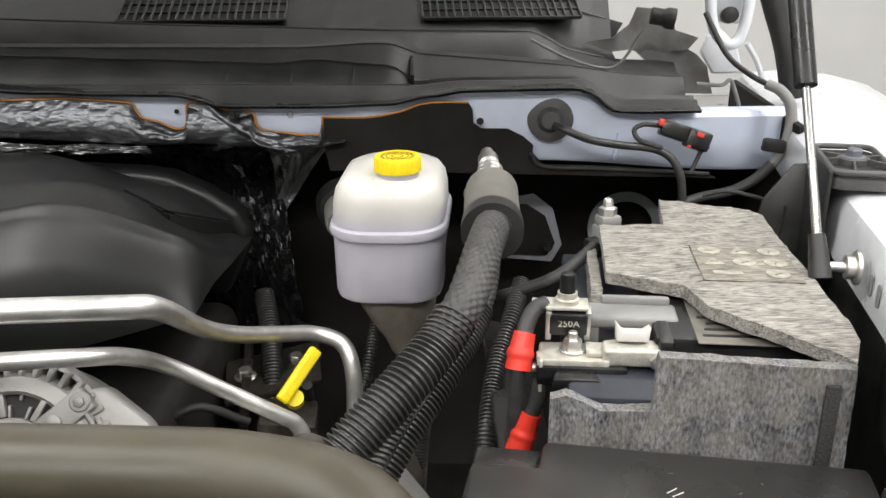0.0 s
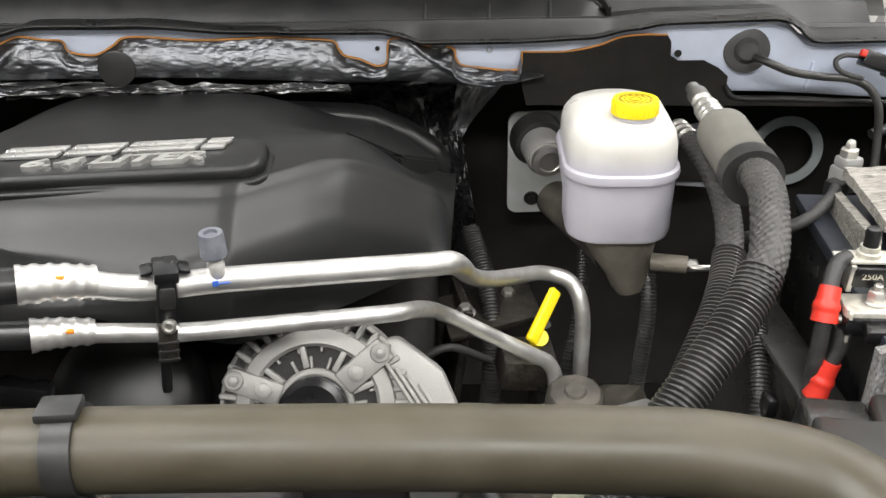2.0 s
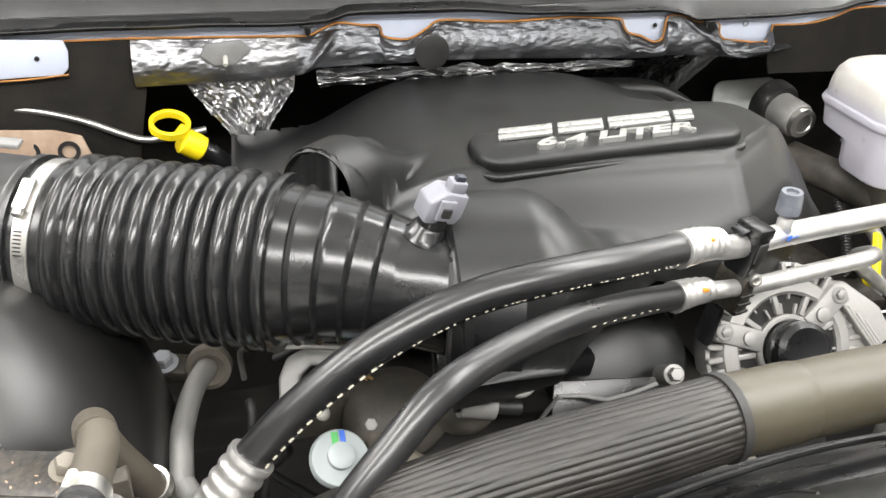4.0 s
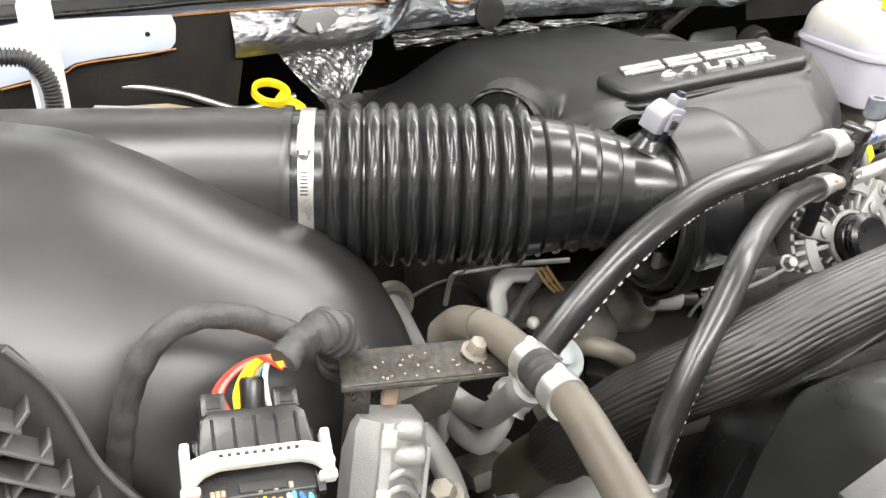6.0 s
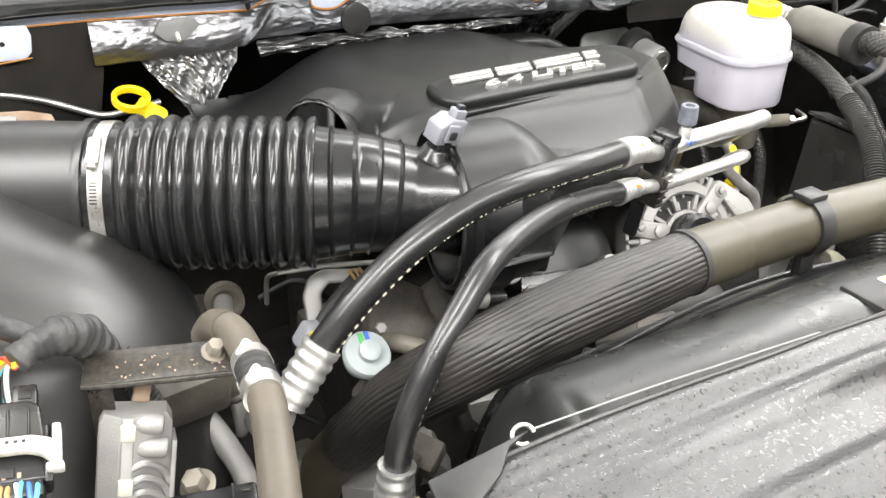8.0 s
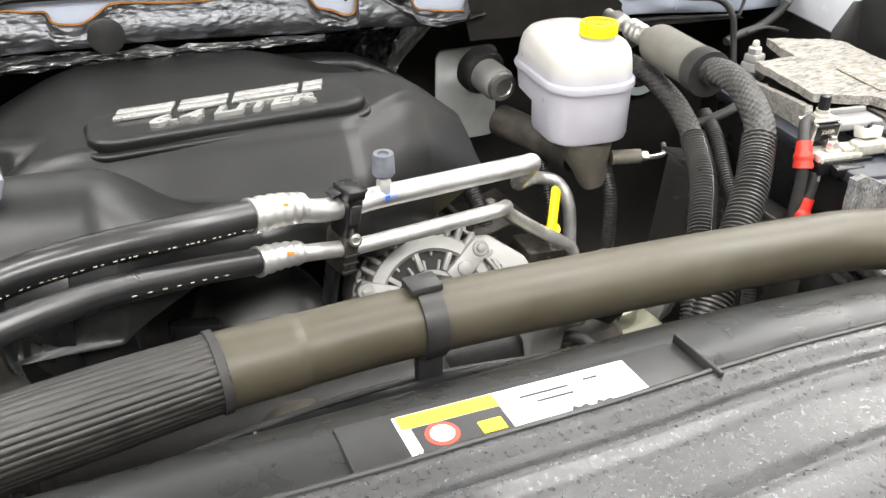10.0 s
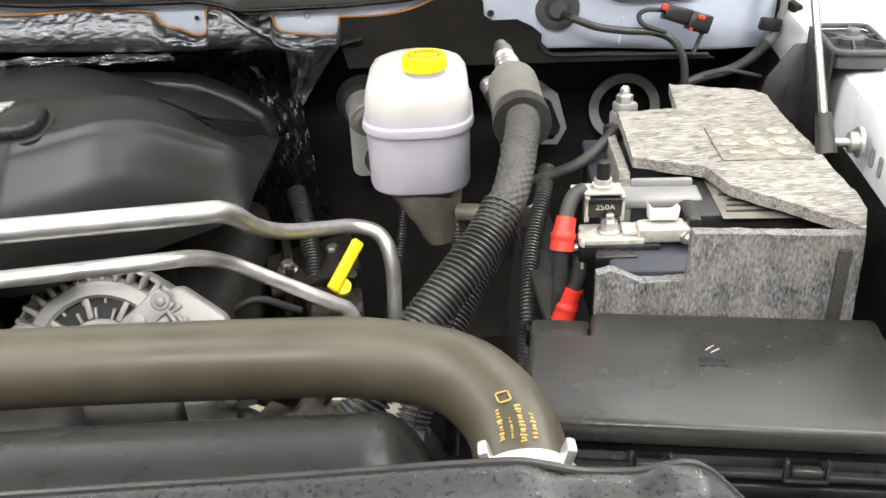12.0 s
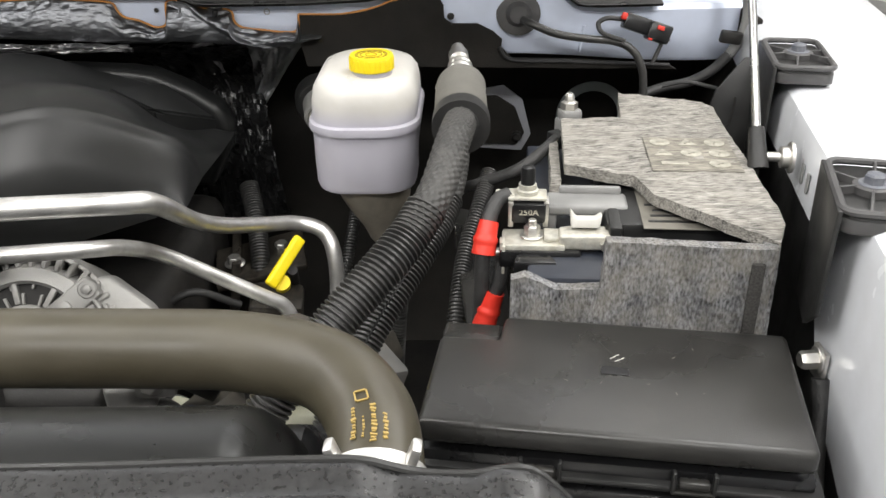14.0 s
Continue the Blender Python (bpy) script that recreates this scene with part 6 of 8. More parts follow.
    part("nut", lathe([(0.010, 0), (0.010, 0.009), (0.006, 0.011), (0.005, 0.018), (0.003, 0.02)], (0.177, 0.985, 1.218), (0, 0, 1), 6), "steel", n)
    part("cable_end", box((0.02, 0.022, 0.02), pose(0.165, 0.972, 1.185, 0, 0, 35), 0.004), "plastic", n)
    part("cable", tube([(0.165, 0.972, 1.188), (0.15, 0.945, 1.185), (0.12, 0.925, 1.168), (0.085, 0.93, 1.15), (0.05, 0.95, 1.13)], 0.007, 12), "tape", n)


# ---- fuse box ----
def build_fuse_box():
    f = thing("fuse_box", (0.18, 0.53, 0.99), "black plastic fuse box with latched lid", "fuse box")
    R = pose(0.178, 0.563, 0, 0, 0, -7.0)
    lid = [(-0.146, -0.079), (0.142, -0.079), (0.144, 0.079), (-0.094, 0.079), (-0.096, 0.042), (-0.146, 0.042)]
    part("lid", prism(lid, 0.022, R @ pose(0, 0, 1.118), 0.006, segs=3), "lidplastic", f, "matte dark grey lid with scratches")
    part("lid_step", box((0.052, 0.042, 0.022), R @ pose(-0.121, 0.06, 1.118), 0.004, 3), "lidplastic", f)
    part("base", box((0.288, 0.15, 0.11), R @ pose(0.001, 0, 1.055), 0.004), "satin", f)
    part("rim", box((0.30, 0.164, 0.006), R @ pose(0.001, 0, 1.097), 0.002), "plastic", f)
    part("front_step", box((0.286, 0.010, 0.014), R @ pose(0.0, -0.079, 1.083), 0.002), "satin", f)
    for x in (-0.053, 0.058):
        l = part("latch", box((0.032, 0.006, 0.004), R @ pose(x, -0.0845, 1.0985), 0.0012), "lidplastic", f, "black latch loop")
        for s in (-1, 1):
            part("latch_arm", box((0.003, 0.006, 0.020), R @ pose(x + 0.0145 * s, -0.0845, 1.107), 0.001), "plastic", l)
        part("latch_tab", box((0.022, 0.008, 0.007), R @ pose(x, -0.084, 1.106), 0.002), "lidplastic", l)
    part("moulded_mark", box((0.022, 0.010, 0.0012), R @ pose(0.0, 0.004, 1.1405), 0.0004, 1), "satin", f)
    random.seed(5)
    for i in range(9):
        x, y, a, l = random.uniform(-0.04, 0.1), random.uniform(-0.03, 0.05), random.uniform(-70, 70), random.uniform(0.001, 0.004)
        part("scratch", box((l, 0.0004, 0.0003), R @ pose(x, y, 1.1402, 0, 0, a), 0), "labelgrey", f)
    for x, y, a in ((0.0, 0.025, 45), (0.004, 0.021, 40)):
        part("scratch", box((0.010, 0.0007, 0.0003), R @ pose(x, y, 1.1402, 0, 0, a), 0), "ivory", f)


# ---- fender brackets, strut and wiring at the body side ----
def build_bracket(at, turn, w, d, drop=0.26):
    b = thing("fender_bracket", at, "dark grey ribbed plastic bracket bolted to the fender", "bracket", "fender brackets")
    m = pose(*at, 0, 0, turn)
    edge = rounded(w, d, 0.012)
    part("floor_plate", prism(edge, 0.004, m, 0.001), "plastic", b)
    part("rim", tube([m @ V(x, y, 0.008) for x, y in edge] + [m @ V(*edge[0], 0.008)], 0.0035, 8, 1, straight=True), "bracket", b)
    part("skirt", prism([(x * 1.02, y * 1.02) for x, y in edge], 0.012, m @ pose(0, 0, -0.0105), 0.001), "bracket", b)
    for k in range(6):
        a = radians(60 * k + 20)
        reach = min(w / 2 / max(abs(math.cos(a)), 0.2), d / 2 / max(abs(math.sin(a)), 0.2)) - 0.003
        r = (0.014 + reach) / 2
        part("rib", box((reach - 0.012, 0.0025, 0.008), m @ pose(r * math.cos(a), r * math.sin(a), 0.007, 0, 0, math.degrees(a)), 0.0006, 1), "bracket", b)
    part("boss", lathe([(0.016, 0), (0.016, 0.007), (0.013, 0.008)], m @ V(0, 0, 0.003), (0, 0, 1), 24), "bracket", b)
    bolt(b, m @ V(0, 0, 0.010), (0, 0, 1), 0.008, 0.008, "capgrey", label="grey hexagon bolt")
    part("leg", prism([(-d / 2, 0), (d / 2, 0), (d / 2 - 0.004, -0.75 * drop), (0.01, -drop), (-d / 2 + 0.008, -drop)], 0.004, m @ frame_of((-w / 2, 0, 0.008), (0, -1, 0), (-1, 0, 0)), 0.001), "plastic", b)


def build_side():
    build_bracket((0.428, 0.990, 1.2745), -8, 0.060, 0.115)
    build_bracket((0.383, 0.645, 1.2615), -12, 0.058, 0.110, 0.13)
    w = thing("wing_stay", (0.38, 1.05, 1.1), "dark grey plastic stay plate behind the strut", "stay plate")
    part("plate", prism([(0.0, 0.0), (0.075, 0.005), (0.085, 0.155), (0.035, 0.152), (0.005, 0.11), (-0.01, 0.05)], 0.005, frame_of((0.352, 1.035, 1.11), (1, -0.1, 0), (-0.1, -1, 0.15)), 0.0015), "plastic", w)
    part("wire_clip", tube([(0.375, 1.02, 1.22), (0.372, 1.018, 1.19), (0.365, 1.018, 1.18)], 0.0015, 6), "dark", w)
    s = thing("gas_strut", (0.343, 0.817, 1.2), "black and steel gas strut holding the bonnet", "gas strut")
    a, b = V(0.346, 0.82, 1.225), V(0.335, 1.05, 1.62)
    d = (b - a).normalized()
    part("end_socket", tube([a - d * 0.012, a + d * 0.03], lambda s, t: 0.0105 - 0.003 * t, 14, 4), "plastic", s)
    part("rod", tube([a + d * 0.02, a + d * 0.19], 0.0042, 12, 2), "rod", s, "polished steel rod")
    part("cylinder", tube([a + d * 0.18, a + d * 0.20, b], lambda s, t: 0.0105, 16, 4), "satin", s, "black strut cylinder")
    part("ball_stud", lathe([(0.005, 0), (0.005, 0.016), (0.011, 0.017), (0.011, 0.024), (0.016, 0.025), (0.016, 0.028)], a + V(0.005, 0, 0), (1, -0.1, 0), 12), "steel", s)
    # pale gaskets on the black firewall mat
    q = thing("firewall_gasket", (0.26, 1.27, 1.12), "pale grey ring gasket on the black firewall mat", "gasket")
    part("ring", lathe([(0.044, 0), (0.044, 0.004), (0.060, 0.004), (0.060, 0)], (0.268, 1.448, 1.040), (0.05, -1, 0.1), 40, ring=True), "palegrey", q)
    q2 = thing("pedal_plate", (0.12, 1.26, 1.1), "pale grey rounded plate with a black gaiter and bolt", "cover plate")
    part("plate", prism([(-0.04, -0.05), (0.03, -0.058), (0.045, -0.03), (0.03, 0.03), (0.0, 0.055), (-0.035, 0.05)], 0.004, frame_of((0.116, 1.362, 1.070), (1, 0.09, 0), (0, -1, 0.05)), 0.0015), "greyconn", q2)
    part("gaiter", prism([(-0.045, -0.04), (0.022, -0.045), (0.034, -0.025), (0.018, 0.02), (-0.01, 0.04), (-0.04, 0.04)], 0.006, frame_of((0.116, 1.3575, 1.070), (1, 0.09, 0), (0, -1, 0.05)), 0.002), "sound", q2)
    bolt(q2, (0.138, 1.35, 1.042), (0, -1, 0), 0.006, 0.008, "dark")
    # wiring on the painted panel
    g = thing("grommet", (0.135, 1.25, 1.26), "round black rubber grommet with a cable", "grommet")
    part("disc", lathe([(0.031, 0), (0.031, 0.002), (0.026, 0.004), (0.018, 0.0045), (0.016, 0.008), (0.012, 0.012)], (0.130, wall_y(0.130) - 0.002, 1.265), (0, -1, 0.1), 32), "bracket", g)
    part("cable", tube([(0.135, 1.24, 1.262), (0.150, 1.225, 1.258), (0.18, 1.222, 1.246), (0.22, 1.225, 1.238), (0.26, 1.228, 1.233), (0.285, 1.225, 1.222), (0.30, 1.22, 1.198), (0.305, 1.215, 1.16), (0.305, 1.2, 1.10)], 0.0055, 12), "corrug", g)
    c = thing("wire_connector", (0.29, 1.23, 1.25), "black wiring connectors with red locking tabs", "connector")
    fr = frame_of((0.292, 1.238, 1.255), (1, 0, -0.36), (0, -1, 0.3))
    part("body", box((0.04, 0.022, 0.02), fr, 0.003), "satin", c)
    part("body", box((0.032, 0.026, 0.022), fr @ pose(0.032, -0.002, 0.002), 0.003), "satin", c)
    part("lock_tab", box((0.008, 0.010, 0.008), fr @ pose(-0.022, 0.004, 0.006), 0.002), "red", c, "red locking tab")
    part("lock_tab", box((0.010, 0.006, 0.005), fr @ pose(0.03, 0.004, 0.013), 0.001), "red", c, "red locking tab")
    part("lock_tab", box((0.006, 0.005, 0.005), fr @ pose(0.022, -0.014, 0.01), 0.001), "red", c, "red locking tab")
    part("wire", tube([fr @ V(-0.02, 0, 0), V(0.25, 1.232, 1.265), V(0.238, 1.23, 1.258), V(0.245, 1.225, 1.245), V(0.275, 1.225, 1.234)], 0.0035, 8), "tape", c)
    part("wire", tube([fr @ V(0.05, -0.006, 0), V(0.328, 1.232, 1.23), V(0.315, 1.225, 1.20)], 0.003, 8), "tape", c)
    hb = thing("harness", (0.36, 1.2, 1.2), "taped black wiring harness running along the body side", "wiring harness")
    part("branch", tube([(0.305, 1.235, 1.15), (0.338, 1.245, 1.158), (0.375, 1.25, 1.165), (0.405, 1.25, 1.182), (0.428, 1.25, 1.208)], 0.0075, 12), "tape", hb)
    part("sleeve", tube([(0.426, 1.25, 1.205), (0.440, 1.25, 1.232), (0.446, 1.255, 1.262), (0.443, 1.26, 1.288), (0.432, 1.27, 1.304), (0.416, 1.28, 1.312)], 0.0075, 12), "greyplast", hb, "grey clip sleeve")
    part("branch", tube([(0.418, 1.28, 1.311), (0.400, 1.30, 1.320), (0.372, 1.33, 1.345), (0.345, 1.36, 1.40)], 0.004, 10), "tape", hb)
    part("clip", box((0.03, 0.012, 0.018), pose(0.424, 1.245, 1.233, 0, 8, 0), 0.003), "dark", hb)
    part("tie", tube([(0.330, 1.215, 1.170), (0.36, 1.21, 1.178), (0.39, 1.21, 1.172), (0.41, 1.215, 1.165)], 0.003, 8), "tape", hb)
    gw = thing("ground_wire", (0.36, 0.62, 1.15), "black taped ground wire bolted to the fender", "ground wire")
    part("wire", tube([(0.356, 0.60, 1.110), (0.356, 0.585, 1.08), (0.352, 0.565, 1.045), (0.35, 0.54, 1.0), (0.35, 0.52, 0.95)], 0.0075, 12), "tape", gw)
    part("lug", box((0.004, 0.022, 0.03), pose(0.3575, 0.612, 1.118, 0, 0, 6), 0.001), "steel", gw)
    bolt(gw, (0.3555, 0.612, 1.122), (-1, -0.1, 0), 0.008, 0.014, "steel")
    # hinge and the grey end of the cowl
    h = thing("folding_linkage", (0.38, 1.36, 1.3), "white painted folding steel arm behind the cowl", "linkage")
    part("arm_base", prism([(0.379, 1.326), (0.400, 1.290), (0.448, 1.292), (0.436, 1.335), (0.412, 1.362), (0.388, 1.352)], 0.012, frame_of((0, 1.40, 0), (1, 0, 0), (0, -1, 0.1)), 0.004, segs=3), "white", h)
    part("arm", tube([(0.357, 1.40, 1.52), (0.358, 1.395, 1.42), (0.364, 1.39, 1.378), (0.378, 1.385, 1.356), (0.392, 1.385, 1.352), (0.404, 1.388, 1.366), (0.411, 1.39, 1.41), (0.416, 1.40, 1.52)], 0.0085, 10, 6), "white", h)
    part("arm_plate", box((0.05, 0.010, 0.12), pose(0.388, 1.41, 1.44, 6, 6, 0), 0.004, 3), "white", h)
    part("pivot", lathe([(0.012, 0), (0.012, 0.012), (0.008, 0.014)], (0.386, 1.40, 1.392), (0, -1, 0.2), 20), "dark", h)
    part("arm_rib", tube([(0.415, 1.395, 1.352), (0.432, 1.395, 1.325), (0.446, 1.395, 1.290)], 0.004, 8, 4), "white", h)
    e = thing("cowl_end_piece", (0.31, 1.35, 1.29), "grey moulded end piece of the cowl beside the hinge", "trim piece")
    face = frame_of((0, 1.340, 0), (1, 0, 0), (0, -1, 0.12))

    def crumpled(name, poly, depth, back, material, seed):
        bm = gridcut(prism(poly, depth, None, 0), 0.010)
        for v in bm.verts:
            x, y, z = v.co
            v.co.z += 0.012 * noise.noise((x * 22, y * 22, seed)) + 0.004 * noise.noise((x * 60, y * 60, seed))
        bmesh.ops.transform(bm, matrix=face @ pose(0, 0, back), verts=bm.verts)
        part(name, bm, material, e, angle=50)
    crumpled("end_apron", [(0.270, 1.338), (0.316, 1.294), (0.324, 1.268), (0.390, 1.268), (0.380, 1.312), (0.364, 1.330), (0.340, 1.345)], 0.020, 0.0, "endgrey", 1.0)
    crumpled("end_fold", [(0.196, 1.350), (0.232, 1.334), (0.262, 1.338), (0.290, 1.330), (0.350, 1.338), (0.366, 1.356), (0.330, 1.368), (0.318, 1.400), (0.272, 1.404), (0.262, 1.378), (0.235, 1.356)], 0.016, 0.002, "endgrey", 4.0)
    part("end_wing", prism([(0.105, 1.366), (0.160, 1.337), (0.212, 1.323), (0.236, 1.334), (0.262, 1.380), (0.160, 1.410), (0.06, 1.412)], 0.006, face @ pose(0, 0, -0.060), 0.002), "cowlplastic", e)
    part("wing_edge", tube([V(x, 1.363, z) for x, z in ((0.105, 1.362), (0.160, 1.334), (0.212, 1.320), (0.236, 1.332), (0.262, 1.378))], 0.0022, 8, 5), "greyplast", e)
    part("roller", tube([(0.268, 1.345, 1.398), (0.300, 1.343, 1.393)], lambda s, t: 0.012 + 0.003 * (t > 0.6), 18, 6), "dark", e, "dark rubber bump stop")
    part("fold_edge", tube([V(x, 1.345, z) for x, z in ((0.338, 1.300), (0.372, 1.298), (0.384, 1.306), (0.392, 1.290), (0.400, 1.268))], 0.003, 8, 5), "greyplast", e)
    d = thing("drain_hose", (0.44, 1.36, 1.28), "black rubber drain hose behind the hinge", "hose")
    part("hose", tube([(0.435, 1.42, 1.46), (0.455, 1.41, 1.40), (0.475, 1.40, 1.34), (0.49, 1.39, 1.27)], 0.018, 16), "rubber", d)


# ---- front: radiator support, shroud, sticker ----
def build_front():
    p = thing("radiator_support_cover", (-0.45, 0.1, 1.2), "speckled black plastic panel over the radiator support with pressed ridges", "radiator panel")

    def edge_y(x):
        keys = [(-1.0, 0.200), (-0.95, 0.214), (-0.88, 0.226), (-0.796, 0.236), (-0.70, 0.247), (-0.648, 0.255), (-0.522, 0.270), (-0.37, 0.289), (-0.264, 0.301), (-0.141, 0.307), (0.0, 0.316), (0.1, 0.311), (0.3, 0.29)]
        for (a, ya), (b, yb) in zip(keys, keys[1:]):
            if x <= b:
                return ya + (yb - ya) * (x - a) / (b - a)
        return 0.27

    def top_z(x):
        return between([(-1.1, 1.290), (-0.85, 1.283), (-0.70, 1.277), (-0.55, 1.268), (-0.42, 1.2635), (-0.2, 1.2625), (0.0, 1.2615), (0.3, 1.259)], x)

    def f(x, d):
        k = 0.12 + 0.88 * smooth01(-0.90, -0.62, x)
        w = d + 0.003 * noise.noise((x * 5, 3.0, 1.0))
        z = top_z(x) + 0.001 * smooth01(0, 0.004, d) - 0.0035 * smooth01(0.006, 0.026, w) + 0.0010 * noise.noise((x * 9, d * 25, 2.0))
        z += k * (0.0065 * math.exp(-((w - 0.036) / 0.0085) ** 2) + 0.002 * smooth01(0.03, 0.05, w))
        channel = k * (1 - smooth01(-0.535, -0.505, x - 0.25 * (w - 0.07)))
        z -= channel * 0.008 * smooth01(0.040, 0.054, w) * smooth01(0.096, 0.084, w)
        z += k * (0.0035 * math.exp(-((w - 0.100) / 0.008) ** 2) - 0.004 * smooth01(0.105, 0.13, w) + 0.005 * math.exp(-((w - 0.155) / 0.011) ** 2))
        z -= 0.03 * smooth01(0.25, 0.5, d)
        z -= 0.006 * smooth01(0.006, 0.028, x)
        z += 0.006 * smooth01(0.062, 0.080, x) - 0.05 * smooth01(0.088, 0.15, x)
        return z
    bm = field(steps(-0.985, 0.19, 300), steps(0, 0.5, 110), f)
    for v in bm.verts:
        v.co.y = edge_y(v.co.x) - v.co.y
    part("panel", bm, "panel", p, angle=60)
    part("rear_edge", tube([V(x, edge_y(x), f(x, 0)) for x in steps(-0.985, 0.15, 40)], 0.0025, 8, 4), "plastic", p)
    part("back_flange", sheet(steps(-0.985, 0.15, 60), [lambda x: V(x, edge_y(x), f(x, 0) - 0.001), lambda x: V(x, edge_y(x) + 0.001, 1.14)], 0.002), "plastic", p)
    part("round_cap", lathe([(0.019, -0.006), (0.0185, 0.003), (0.015, 0.0055), (0.007, 0.007), (0.001, 0.0074)], (-0.952, 0.168, 1.2785), (0, 0, 1), 28), "panel", p)
    part("slot", box((0.005, 0.018, 0.003), pose(-0.520, 0.184, f(-0.520, edge_y(-0.520) - 0.184) + 0.0005, 0, 0, 8), 0.001), "dark", p, "torn black slot")
    random.seed(31)
    for i in range(16):
        part("torn_film", box((random.uniform(0.001, 0.003), random.uniform(0.001, 0.002), 0.0008), pose(-0.511 + random.uniform(-0.003, 0.003), 0.176 + 0.0022 * i, f(-0.511, edge_y(-0.511) - 0.176 - 0.0022 * i) + 0.0006, random.uniform(-25, 25), random.uniform(-25, 25), random.uniform(0, 90)), 0.0003, 1), "steel", p)
    part("round_cap", lathe([(0.0165, -0.004), (0.0165, -0.0004), (0.0155, 0.0003), (0.001, 0.0005)], (0.050, 0.270, f(0.050, edge_y(0.050) - 0.270)), (0, 0, 1), 28), "panel", p)
    part("corner_flap", prism([(0.038, 0.0265), (-0.034, 0.0085), (-0.036, -0.014), (-0.012, -0.014), (0.006, -0.001), (0.020, 0.017)], 0.003, pose(-0.95, 0.2, 1.2905, 0, 1.43, 0), 0.001), "plastic", p)
    part("cable_ring", tube([V(-0.916 + 0.007 * math.cos(a), 0.226 + 0.004 * math.sin(a), 1.290 + 0.004 * math.sin(a)) for a in [2 * math.pi * i / 14 for i in range(12)]], 0.0015, 8, 2), "steel", p, "small steel ring")
    part("release_cable", tube([(-0.905, 0.232, 1.2865), (-0.82, 0.241, 1.2835), (-0.74, 0.2475, 1.2805), (-0.66, 0.2555, 1.2760)], 0.0007, 6, 6), "greyplast", p)

    s = thing("fan_shroud", (-0.5, 0.33, 1.1), "black plastic radiator fan shroud", "fan shroud")

    def g(x, d):
        k = (d - 0.038) / 0.085
        z = 1.246 - 0.025 * x - 0.048 * abs(k) ** 2.1
        left, right = max(0.0, (-0.845 - x) / 0.050), max(0.0, (x + 0.075) / 0.050)
        return z - 0.10 * min(left, 1.1) ** 2.2 - 0.10 * min(right, 1.1) ** 2.2

    def lower(x, d):
        z = 1.185 - 0.025 * (x + 0.5) - 0.08 * smooth01(0.13, 0.24, d) + 0.022 * math.exp(-((x + 0.5) / 0.22) ** 2)
        return z - 0.12 * smooth01(-0.05, -0.015, x) - 0.16 * smooth01(0.79, 0.88, -x)
    for nm, fn, xa, xb, da, db, mt in (("top", g, -0.897, -0.022, 0.001, 0.125, "shroud"), ("rear_wall", lower, -0.905, 0.01, 0.045, 0.24, "satin")):
        bm = field(steps(xa, xb, 140), steps(da, db, 50), fn, 0.9)
        for v in bm.verts:
            v.co.y += edge_y(v.co.x)
        part(nm, bm, mt, s, angle=60)
    part("rear_lip", tube([V(x, edge_y(x) + 0.19 + 0.01 * math.sin(9 * x), lower(x, 0.19) + 0.002) for x in steps(-0.89, -0.06, 24)], 0.003, 8, 2), "plastic", s)
    for x in (-0.80, -0.62):
        part("seam", tube([V(x, edge_y(x) + d, g(x, d) + 0.0003) for d in steps(0.09, 0.122, 6)], 0.0012, 6, 2), "plastic", s)

    st = thing("caution_sticker", (-0.45, 0.295, 1.25), "white and yellow printed caution sticker on a black box", "sticker")
    fr = frame_of((-0.461, 0.298, 1.2625), (1, 0.075, -0.012), (0, 0.03, 1)) @ Matrix.Diagonal((0.845, 0.93, 1, 1))
    part("box", box((0.286, 0.056, 0.04), fr @ pose(0.007, 0.003, -0.0205), 0.003), "plastic", st)
    part("end_lip", box((0.004, 0.056, 0.010), fr @ pose(0.150, 0.003, 0.001), 0.0015), "plastic", st)
    part("film", box((0.19, 0.045, 0.0008), fr, 0.0003, 1), "paper", st)
    part("yellow_band", box((0.075, 0.013, 0.0006), fr @ pose(-0.055, 0.0145, 0.0007), 0), "labelyellow", st)
    part("black_field", box((0.068, 0.026, 0.0006), fr @ pose(-0.052, -0.006, 0.0007), 0), "labelblack", st)
    part("red_disc", lathe([(0.0105, 0), (0.0105, 0.0006)], fr @ V(-0.068, -0.006, 0.001), (0, 0, 1), 24), "labelred", st)
    part("white_symbol", lathe([(0.0075, 0), (0.0075, 0.0005)], fr @ V(-0.068, -0.006, 0.0016), (0, 0, 1), 12), "paper", st)
    part("yellow_symbol", box((0.018, 0.012, 0.0006), fr @ pose(-0.032, -0.010, 0.0011), 0), "labelyellow", st)
    for i in range(9):
        part("printed_bar", box((0.001, 0.006, 0.0005), fr @ pose(-0.09 + 0.0035 * i * 0.9, -0.0195 + 0.0, 0.0007), 0), "labelblack", st)
    for x, y, w in ((0.02, 0.010, 0.04), (0.025, 0.002, 0.03), (0.06, 0.012, 0.012)):
        part("printed_bar", box((w, 0.0018, 0.0005), fr @ pose(x, y, 0.0007), 0), "labelblack", st)
    for x in (0.035, 0.055):
        part("printed_mark", prism([(-0.009, 0), (0.009, 0), (0.006, 0.006), (0.0, 0.004), (-0.004, 0.007)], 0.0005, fr @ pose(x, -0.019, 0.0006), 0), "labelblack", st)


